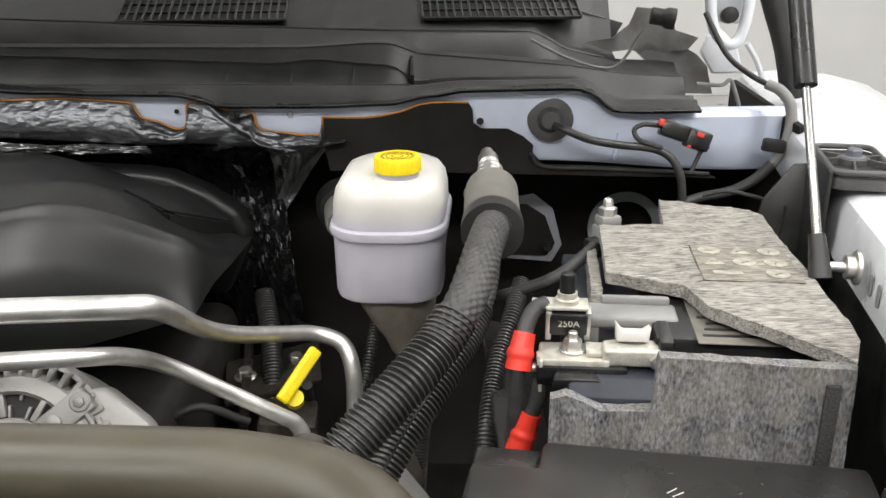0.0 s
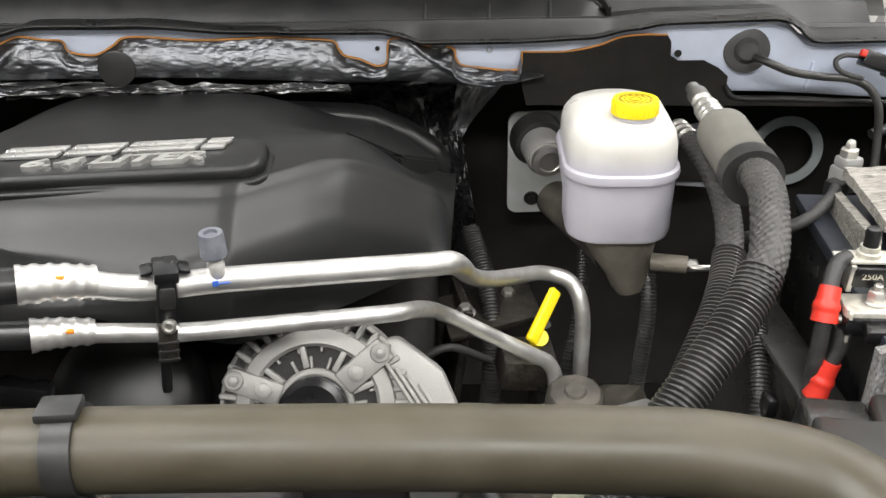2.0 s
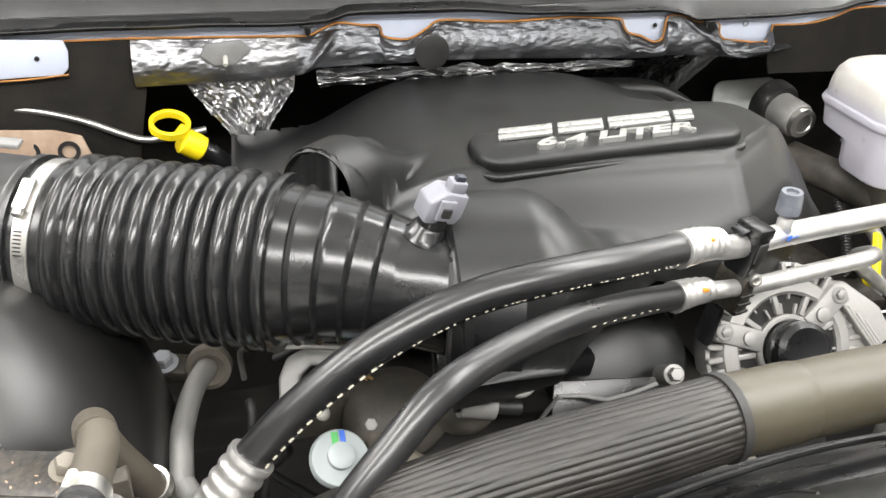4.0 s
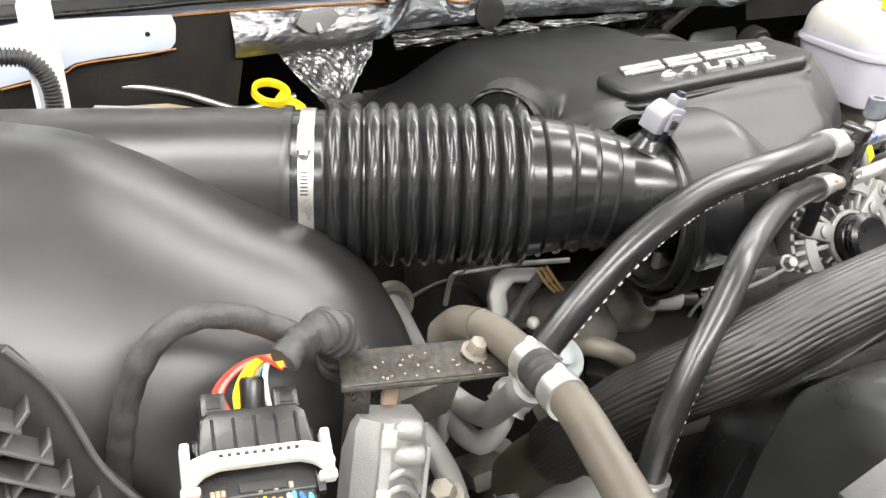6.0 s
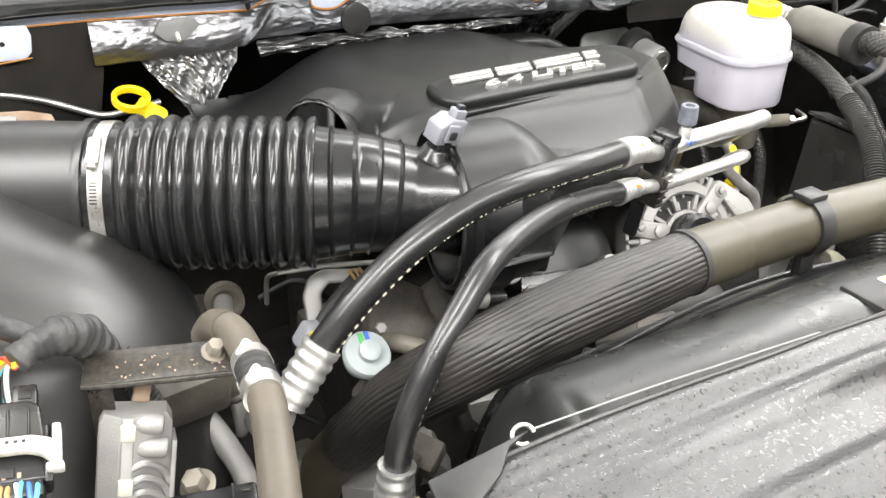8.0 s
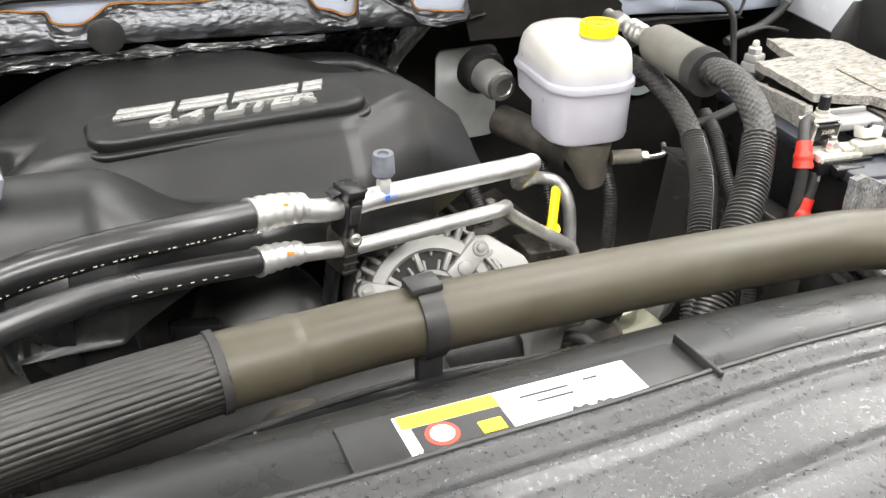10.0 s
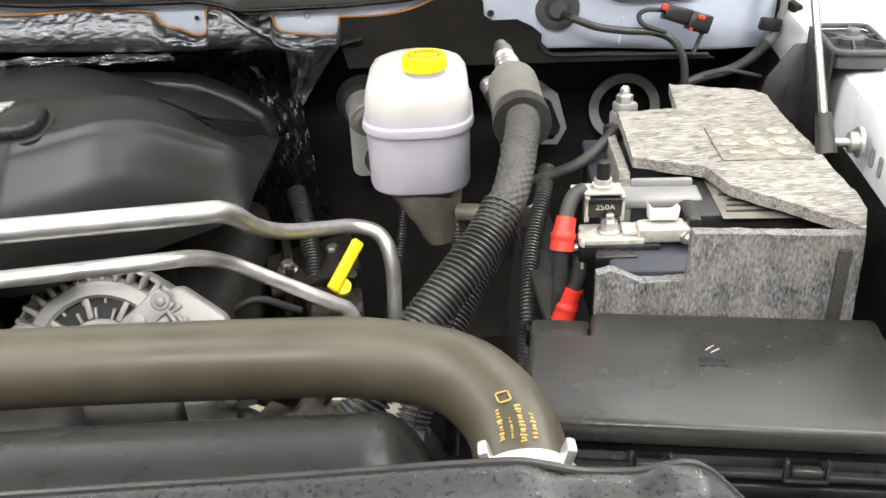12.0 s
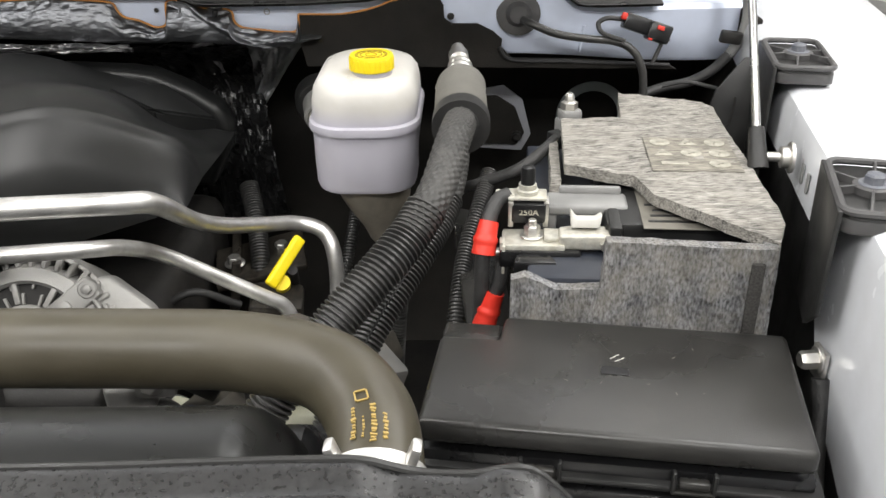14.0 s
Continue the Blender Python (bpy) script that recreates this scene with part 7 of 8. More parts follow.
# ---- engine front ----
def build_alternator():
    a = thing("alternator", (-0.40, 0.75, 1.0), "grey cast aluminium alternator with slotted end", "alternator")
    c, ax = V(-0.384, 0.735, 1.058), V(0.06, -0.88, 0.46).normalized()
    u = V(1, 0.1, 0).normalized()
    u = (u - ax * u.dot(ax)).normalized()
    w = ax.cross(u)

    def rim(an, r, h):
        return c + (u * math.cos(an) + w * math.sin(an)) * r + ax * h

    def radial(an, r, h):
        return frame_of(rim(an, r, h), u * math.cos(an) + w * math.sin(an), ax)
    part("housing", lathe([(0.080, -0.11), (0.084, -0.09), (0.084, -0.024), (0.080, -0.02), (0.06, -0.018)], c, ax, 48), "cast", a)
    part("dark_recess", lathe([(0.068, 0), (0.068, -0.012), (0.02, -0.010)], c, ax, 40), "dark", a)
    part("outer_rim", lathe([(0.0595, -0.012), (0.0595, 0.005), (0.063, 0.008), (0.076, 0.004), (0.080, -0.004), (0.080, -0.02)], c, ax, 48), "cast", a)
    part("hoop", lathe([(0.0885, -0.024), (0.0885, -0.004), (0.090, -0.002), (0.0935, -0.004), (0.0945, -0.010), (0.0945, -0.026)], c, ax, 48), "cast", a)
    part("hub", lathe([(0.038, -0.012), (0.038, 0.006), (0.036, 0.008), (0.033, 0.008), (0.033, 0.002), (0.01, 0.002)], c, ax, 36), "cast", a)
    part("pulley", lathe([(0.031, 0.004), (0.032, 0.02), (0.029, 0.022), (0.032, 0.026), (0.029, 0.03), (0.032, 0.034), (0.026, 0.038), (0.012, 0.036)], c, ax, 32), "satin", a)
    for k in range(9):
        an = 2 * math.pi * (k + 0.5) / 9
        part("spoke", box((0.026, 0.0060, 0.012), radial(an, 0.052, 0.0), 0.0012), "cast", a)
    for k in range(32):
        an = 2 * math.pi * (k + 0.25) / 32
        part("tooth", box((0.007 if k % 2 else 0.012, 0.003, 0.010), radial(an, 0.0575 if k % 2 else 0.044, -0.001), 0.0008, 1), "cast", a)
    for k in range(38):
        an = 2 * math.pi * k / 38
        part("fin", box((0.018, 0.0062, 0.024), radial(an, 0.085, -0.009), 0.0015, 1), "cast", a)
    for deg, wide in ((38, 0.026), (158, 0.024), (278, 0.024)):
        an = radians(deg)
        arm = part("arm", box((0.056, wide, 0.014), radial(an, 0.062, 0.004), 0.004, 2), "cast", a)
        part("boss", lathe([(0.010, 0.0), (0.010, 0.011), (0.0085, 0.0125)], rim(an, 0.082, 0.0), ax, 18), "cast", arm)
        part("screw", lathe([(0.0055, 0), (0.0055, 0.003), (0.004, 0.004)], rim(an, 0.082, 0.0125), ax, 6), "cast", arm)
        part("pad", lathe([(0.008, 0.0), (0.008, 0.004), (0.006, 0.005)], rim(an, 0.052, 0.010), ax, 14), "cast", arm)
    br = part("rear_bracket", prism([(0.0, -0.06), (0.055, -0.07), (0.085, -0.04), (0.062, 0.02), (0.02, 0.055), (-0.01, 0.05)], 0.03, frame_of(c + u * 0.062 - ax * 0.035 + V(0, 0, 0.01), u, ax), 0.006), "cast", a)
    for k in range(5):
        part("web", box((0.07 - 0.008 * k, 0.004, 0.03), frame_of(c + u * (0.085 + 0.009 * k) - ax * 0.012 + V(0, 0, 0.015 - 0.006 * k), u * 0.5 + w * -0.85, ax), 0.0012, 1), "cast", br)


def build_dipsticks():
    d = thing("dipstick", (-0.145, 0.92, 0.95), "yellow plastic dipstick handle", "dipstick")
    fr = frame_of((-0.1545, 0.9145, 1.0515), (0.029, 0.053, 0.035), (0.75, -0.9, 0.5))
    part("handle", box((0.072, 0.015, 0.009), fr, 0.003, 3), "yellow", d)
    for i in range(9):
        part("embossed_bar", box((0.0040, 0.007, 0.0006), fr @ pose(-0.024 + 0.0058 * i, 0, 0.0046), 0), "labelyellow", d)
    part("grip_boss", lathe([(0.010, 0), (0.010, 0.014), (0.006, 0.018)], fr @ V(-0.022, -0.012, -0.004), fr.to_3x3() @ V(0.1, -0.5, -0.8), 16), "yellow", d)
    part("tube", tube([(-0.15, 0.93, 1.03), (-0.155, 0.96, 0.98), (-0.16, 1.0, 0.85)], 0.006, 10), "dark", d)
    o = thing("oil_dipstick", (-1.0, 1.12, 1.15), "yellow ring-handled oil dipstick", "dipstick")
    part("ring", lathe([(0.0195, -0.004), (0.0195, 0.005), (0.0205, 0.006), (0.0240, 0.006), (0.0250, 0.005), (0.0250, -0.004), (0.0240, -0.005), (0.0205, -0.005)], (-1.030, 1.116, 1.216), (0.15, -0.35, 1), 32, ring=True), "yellow", o)
    part("neck", box((0.014, 0.010, 0.022), pose(-1.018, 1.116, 1.205, 0, 40, 0), 0.003), "yellow", o)
    part("stem", lathe([(0.009, -0.012), (0.016, -0.008), (0.017, 0.0), (0.017, 0.018), (0.013, 0.022), (0.006, 0.024)], (-1.002, 1.116, 1.186), (-0.75, -0.15, 0.55), 22), "yellow", o)
    part("tube", tube([(-0.995, 1.118, 1.182), (-0.975, 1.12, 1.165), (-0.955, 1.12, 1.13), (-0.945, 1.11, 1.0)], 0.012, 12), "satin", o)
    hp = thing("steel_pipe", (-1.1, 1.14, 1.2), "bent bare steel pipe behind the dipstick", "pipe")
    part("pipe", tube([(-1.25, 1.14, 1.243), (-1.195, 1.14, 1.238), (-1.137, 1.14, 1.221), (-1.085, 1.14, 1.197), (-1.06, 1.14, 1.190), (-1.03, 1.14, 1.193), (-0.99, 1.15, 1.195)], 0.0045, 12), "steel", hp)
    gp = thing("mounting_plate", (-1.15, 1.2, 1.15), "pale grey rounded mounting plate with a stud", "plate")
    part("plate", prism(rounded(0.075, 0.075, 0.022), 0.006, frame_of((-1.148, 1.20, 1.188), (1, 0.08, 0), (0, -1, 0.05)), 0.002), "greyconn", gp)
    bolt(gp, (-1.128, 1.192, 1.170), (0, -1, 0.1), 0.008, 0.01, "steel")
    tp = thing("tan_gasket", (-1.17, 1.1, 1.15), "stained tan gasket plate with two dark ring marks", "gasket plate")
    part("plate", prism([(-0.09, -0.04), (0.05, -0.05), (0.052, -0.01), (0.04, 0.022), (0.01, 0.030), (-0.09, 0.034)], 0.006, frame_of((-1.172, 1.10, 1.195), (1, 0.06, -0.05), (0, -1, 0.12)), 0.002), "tanplate", tp)
    for x, z in ((-1.192, 1.201), (-1.147, 1.199)):
        part("ring_mark", lathe([(0.008, 0.0), (0.008, 0.0012), (0.013, 0.0012), (0.013, 0.0)], (x, 1.0945, z), (0.06, -1, 0.12), 20, ring=True), "dark", tp)


def build_engine():
    e = thing("engine_block", (-0.55, 0.85, 0.7), "dark grimy engine block and brackets below the cover", "engine")
    part("block", box((0.55, 0.5, 0.33), pose(-0.56, 0.92, 0.87), 0.03, 3), "dark", e)
    part("front_case", box((0.42, 0.10, 0.3), pose(-0.60, 0.66, 0.90), 0.03, 3), "dark", e)
    random.seed(11)
    for i in range(46):
        x, y = random.uniform(-1.0, -0.05), random.uniform(0.52, 0.66)
        if x > -0.3:
            y = random.uniform(0.62, 1.0)
        z = random.uniform(0.88, 1.035) if x < -0.5 else random.uniform(0.86, 1.0)
        s = (random.uniform(0.03, 0.09), random.uniform(0.03, 0.07), random.uniform(0.02, 0.08))
        part("bracket", box(s, pose(x, y, z, random.uniform(-30, 30), random.uniform(-30, 30), random.uniform(0, 90)), 0.006, 2), random.choice(("dark", "dusty", "dusty", "dusty", "cast", "rusty")), e)
    for i in range(22):
        x, y, z = random.uniform(-1.02, -0.1), random.uniform(0.55, 0.95), random.uniform(0.85, 1.0)
        a = random.uniform(0, 6.28)
        q = [(x, y, z), (x + 0.06 * math.cos(a), y + 0.05 * math.sin(a), z + 0.03), (x + 0.12 * math.cos(a), y + 0.09 * math.sin(a), z - 0.02), (x + 0.15 * math.cos(a + 0.5), y + 0.12 * math.sin(a + 0.5), z - 0.09)]
        part("cable", tube(q, random.uniform(0.004, 0.009), 10, 6), random.choice(("corrug", "tape", "rubber")), e)
    # pale castings below the intake
    t = thing("throttle_body", (-0.76, 0.68, 1.05), "pale cast throttle bracket with round bosses", "throttle body")
    part("web", prism([(-0.045, -0.02), (0.0, -0.028), (0.03, -0.012), (0.05, 0.03), (0.03, 0.045), (-0.02, 0.03)], 0.014, frame_of((-0.733, 0.646, 1.142), (1, 0.05, 0.05), (0, -1, 0.5)), 0.005, segs=3), "cast", t)
    part("boss", lathe([(0.015, -0.014), (0.015, 0.014), (0.013, 0.016), (0.009, 0.016), (0.0085, 0.006), (0.001, 0.006)], (-0.722, 0.614, 1.152), (-0.1, -1, 0.45), 24), "cast", t)
    part("stay", box((0.05, 0.012, 0.012), pose(-0.695, 0.635, 1.166, 0, -50, 5), 0.003), "cast", t)
    s = thing("solenoid", (-0.775, 0.60, 1.14), "pale cylindrical solenoid with a black end", "solenoid")
    part("body", tube([(-0.736, 0.632, 1.110), (-0.768, 0.632, 1.117)], 0.0125, 20, 3), "cast", s)
    part("plug", tube([(-0.767, 0.632, 1.117), (-0.772, 0.632, 1.118)], 0.0085, 14, 3), "satin", s)
    part("pin", tube([(-0.737, 0.632, 1.110), (-0.712, 0.632, 1.104)], 0.007, 12, 3), "plastic", s)
    part("neck", tube([(-0.75, 0.634, 1.118), (-0.735, 0.636, 1.14)], 0.009, 12, 3), "cast", s)
    wp = thing("pump_housing", (-0.82, 0.70, 1.04), "dusty dark rounded pump housing behind the hoses", "housing")
    part("dome", lathe([(0.052, -0.05), (0.052, 0.0), (0.046, 0.018), (0.03, 0.030), (0.012, 0.034), (0.001, 0.0345)], (-0.815, 0.70, 1.055), (-0.1, -0.6, 0.8), 32), "dusty", wp)
    part("shoulder", lathe([(0.034, -0.05), (0.034, 0.0), (0.028, 0.012), (0.012, 0.02), (0.001, 0.021)], (-0.75, 0.69, 1.075), (0.1, -0.7, 0.7), 28), "dusty", wp)
    part("spout", tube([(-0.84, 0.66, 1.06), (-0.835, 0.635, 1.075), (-0.822, 0.62, 1.075), (-0.80, 0.615, 1.06)], 0.011, 14), "grime", wp)
    rd = thing("support_rod", (-0.9, 0.70, 1.155), "thin bright steel rod below the intake bellows", "rod")
    part("rod", tube([(-0.945, 0.705, 1.150), (-0.90, 0.695, 1.153), (-0.84, 0.68, 1.153)], 0.0028, 8), "steel", rd)
    part("hook", tube([(-0.945, 0.705, 1.150), (-0.955, 0.715, 1.14), (-0.955, 0.73, 1.10)], 0.0028, 8), "steel", rd)
    for k in range(3):
        part("tie_wire", tube([(-0.872 + 0.006 * k, 0.69, 1.145), (-0.862 + 0.006 * k, 0.686, 1.128), (-0.848 + 0.005 * k, 0.69, 1.112)], 0.0016, 7), "tan", rd, "copper-brown wire")
    h = thing("thermostat_housing", (-0.82, 0.68, 1.03), "dull cast housing with a green dot and two bolts", "housing")
    part("casting", prism([(-0.045, -0.03), (0.045, -0.03), (0.05, -0.01), (0.012, 0.042), (-0.012, 0.042), (-0.05, -0.005)], 0.03, frame_of((-0.812, 0.700, 1.035), (1, 0.0, 0.0), (0, -0.8, 0.6)) @ Matrix.Scale(0.8, 4), 0.010, segs=3), "grime", h)
    bolt(h, (-0.817, 0.692, 1.056), (0, -0.8, 0.6), 0.008, 0.008, "steel")
    part("green_dot", lathe([(0.0035, 0), (0.0035, 0.001)], (-0.817, 0.6835, 1.0625), (0, -0.8, 0.6), 12), "green", h)
    bolt(h, (-0.842, 0.682, 1.066), (0, -0.8, 0.6), 0.007, 0.010, "cast")
    cn = thing("wire_connector", (-0.925, 0.66, 1.07), "grey and yellow wiring connector below the hose", "connector")
    part("body", box((0.03, 0.022, 0.03), pose(-0.925, 0.662, 1.092, 20, 20, 20), 0.004), "greyconn", cn)
    part("tab", box((0.006, 0.008, 0.016), pose(-0.930, 0.645, 1.100, 20, 20, 20), 0.002), "yellow", cn, "yellow locking tab")
    part("wire", tube([(-0.915, 0.668, 1.10), (-0.89, 0.68, 1.12), (-0.86, 0.70, 1.13), (-0.85, 0.74, 1.10)], 0.006, 10), "tape", cn)
    pu = thing("pump_pulley", (-0.58, 0.74, 1.03), "glossy black moulded pump cover with a light edged plate", "pump cover")
    part("dome", lathe([(0.078, -0.03), (0.078, 0.0), (0.070, 0.014), (0.05, 0.022), (0.02, 0.026), (0.001, 0.0265)], (-0.575, 0.745, 1.06), (-0.05, -0.75, 0.6), 40), "cover", pu)
    part("lug", box((0.05, 0.02, 0.025), pose(-0.645, 0.70, 1.10, 0, 10, 0), 0.004), "satin", pu)
    part("plate", prism([(-0.05, -0.03), (0.06, -0.04), (0.07, 0.03), (-0.03, 0.045)], 0.004, frame_of((-0.63, 0.66, 1.055), (1, 0, 0.1), (0, -0.8, 0.5)), 0.001), "satin", pu)
    part("plate_edge", tube([(-0.685, 0.68, 1.02), (-0.665, 0.66, 1.09), (-0.62, 0.652, 1.085), (-0.57, 0.655, 1.095)], 0.0022, 8, 2), "greyplast", pu)
    fb = thing("flange_bolt", (-0.545, 0.68, 1.08), "bright flanged bolt beside the pump cover", "bolt")
    part("shank", tube([(-0.543, 0.70, 1.07), (-0.543, 0.676, 1.087)], 0.010, 14, 3), "cast", fb)
    bolt(fb, (-0.543, 0.676, 1.087), (-0.1, -0.8, 0.6), 0.007, 0.010, "cast")
    ub = thing("lifting_eye", (-0.886, 0.72, 1.08), "pale cast lifting eye below the intake hose", "lifting eye")
    part("arch", prism([(-0.034, -0.05), (-0.034, 0.0), (-0.026, 0.018), (-0.010, 0.026), (0.034, 0.020), (0.040, 0.004), (0.022, 0.006), (-0.004, 0.010), (-0.014, 0.0), (-0.018, -0.05)], 0.012, frame_of((-0.888, 0.700, 1.115), (1, -0.1, 0.0), (0, -0.8, 0.6)), 0.003, segs=3), "cast", ub)
    part("foot", box((0.07, 0.03, 0.05), pose(-0.885, 0.735, 1.05, 10, 0, 6), 0.006), "dusty", ub)
    part("ball", lathe([(0.001, 0.007), (0.004, 0.006), (0.0065, 0.002), (0.0065, -0.002), (0.004, -0.006), (0.001, -0.007)], (-0.886, 0.665, 1.098), (0, -0.6, 0.8), 14), "ivory", ub, "small white ball end")
    part("stem", tube([(-0.886, 0.672, 1.092), (-0.886, 0.70, 1.07)], 0.003, 8, 2), "steel", ub)
    eb = thing("engine_bracket", (-0.24, 0.68, 1.0), "grey cast bracket with a bolt below the alternator", "bracket")
    part("web", box((0.05, 0.04, 0.12), pose(-0.27, 0.70, 0.99, 10, 0, 10), 0.008, 3), "cast", eb)
    part("ear", box((0.04, 0.02, 0.04), pose(-0.24, 0.682, 1.05, 0, 0, 5), 0.005), "cast", eb)
    bolt(eb, (-0.24, 0.671, 1.052), (0, -1, 0.2), 0.009, 0.010, "steel")
    kc = thing("wire_connector", (-0.19, 0.69, 1.03), "black and blue sensor connector with looped wire", "connector")
    part("body", box((0.04, 0.025, 0.03), pose(-0.195, 0.685, 1.045, 20, 30, 0), 0.005), "satin", kc)
    part("insert", box((0.018, 0.012, 0.012), pose(-0.205, 0.672, 1.055, 20, 30, 0), 0.003), "blue", kc)
    part("wire", tube([(-0.18, 0.69, 1.04), (-0.16, 0.70, 1.06), (-0.15, 0.71, 1.03), (-0.17, 0.71, 0.99)], 0.005, 8), "tape", kc)
    mn = thing("engine_mount", (-1.05, 0.78, 1.05), "black stay with a grey bolt beside the air box", "bracket")
    part("arm", box((0.05, 0.035, 0.014), pose(-1.035, 0.80, 1.075, 0, 5, -10), 0.004), "rusty", mn)
    bolt(mn, (-1.035, 0.795, 1.083), (0, -0.2, 1), 0.010, 0.010, "greyconn")
    c = thing("filler_cap", (-0.875, 0.627, 1.07), "round pale grey cap with green and blue marks", "cap")
    ax = V(0.15, -0.55, 0.8).normalized()
    part("disc", lathe([(0.020, -0.02), (0.026, -0.006), (0.027, 0.0), (0.025, 0.004), (0.012, 0.005)], (-0.876, 0.625, 1.078), ax, 32), "palegrey", c)
    part("knob", lathe([(0.012, 0), (0.012, 0.008), (0.008, 0.010)], V(-0.876, 0.625, 1.078) + ax * 0.004, ax, 20), "palegrey", c)
    fr = frame_of(V(-0.876, 0.625, 1.078) + ax * 0.0052, (1, 0.1, -0.1), ax)
    part("green_mark", box((0.006, 0.012, 0.001), fr @ pose(-0.003, 0.017, 0), 0.0003, 1), "green", c)
    part("blue_mark", box((0.005, 0.014, 0.001), fr @ pose(0.004, 0.017, 0), 0.0003, 1), "blue", c)
    # liner beside the battery and the lines that run down to the frame
    bl = thing("battery_tray_liner", (0.045, 0.80, 0.7), "dark grey plastic liner beside the battery tray", "liner")
    part("sheet", box((0.008, 0.36, 0.40), pose(0.050, 0.80, 0.88, 0, 6, 4), 0.003), "lidplastic", bl)
    part("fold", box((0.05, 0.36, 0.006), pose(0.078, 0.80, 1.085, 0, 14, 4), 0.002), "lidplastic", bl)
    part("clip", box((0.012, 0.02, 0.02), pose(0.048, 0.74, 1.06, 0, 6, 4), 0.003), "satin", bl)
    for pts, r in (([(-0.02, 1.03, 1.05), (-0.02, 1.0, 1.0), (-0.03, 0.98, 0.9), (-0.04, 0.97, 0.7)], 0.009), ([(-0.09, 1.1, 1.04), (-0.10, 1.04, 0.98), (-0.12, 0.99, 0.88), (-0.12, 0.95, 0.7)], 0.007), ([(-0.24, 1.12, 1.06), (-0.22, 1.06, 1.02), (-0.21, 1.0, 0.95), (-0.22, 0.96, 0.8)], 0.012)):
        hn = thing("harness", pts[-1], "black ribbed wiring conduit hanging below the brake cylinder", "wiring conduit", "hanging conduits")
        part("conduit", corrugated(pts, r, 0.0042, 0.0012, 14), "corrug", hn)
    mb = thing("frame_bracket", (-0.2, 1.05, 0.7), "grimy dark steel bracket with bolts deep in the bay", "bracket")
    part("upright", box((0.012, 0.10, 0.30), pose(-0.27, 1.05, 0.85, 0, 8, 12), 0.003), "rusty", mb)
    part("shelf", box((0.12, 0.09, 0.010), pose(-0.215, 1.04, 0.985, 6, -10, 12), 0.003), "rusty", mb)
    for x, y in ((-0.245, 1.02), (-0.19, 1.06)):
        bolt(mb, (x, y, 0.99), (0, -0.1, 1), 0.009, 0.010, "steel")
    # coolant bottle below the radiator hose
    b = thing("coolant_bottle", (-0.20, 0.55, 0.95), "aged pale green plastic fluid bottle", "fluid bottle")
    part("bottle", box((0.15, 0.11, 0.14), pose(-0.15, 0.76, 0.90, 0, 0, 10), 0.025, 4), "amber", b)
    part("neck", lathe([(0.05, -0.03), (0.048, 0), (0.046, 0.03), (0.05, 0.032), (0.05, 0.04), (0.044, 0.042)], (-0.148, 0.775, 0.955), (0, 0, 1), 32), "amber", b)
    part("wing", box((0.09, 0.03, 0.06), pose(-0.215, 0.72, 0.95, 10, 25, 0), 0.008, 3), "amber", b)
    cap = thing("filler_cap", (-0.13, 0.80, 1.0), "dusty dark twist cap on a metal neck", "cap")
    part("cap", lathe([(0.030, 0), (0.032, 0.004), (0.030, 0.02), (0.026, 0.024), (0.012, 0.025), (0.010, 0.028), (0.001, 0.028)], (-0.128, 0.80, 1.008), (0, -0.2, 1), 10), "dusty", cap)
    part("neck", lathe([(0.026, -0.06), (0.026, 0.0), (0.03, 0.004)], (-0.128, 0.80, 1.008), (0, -0.2, 1), 24), "grime", cap)


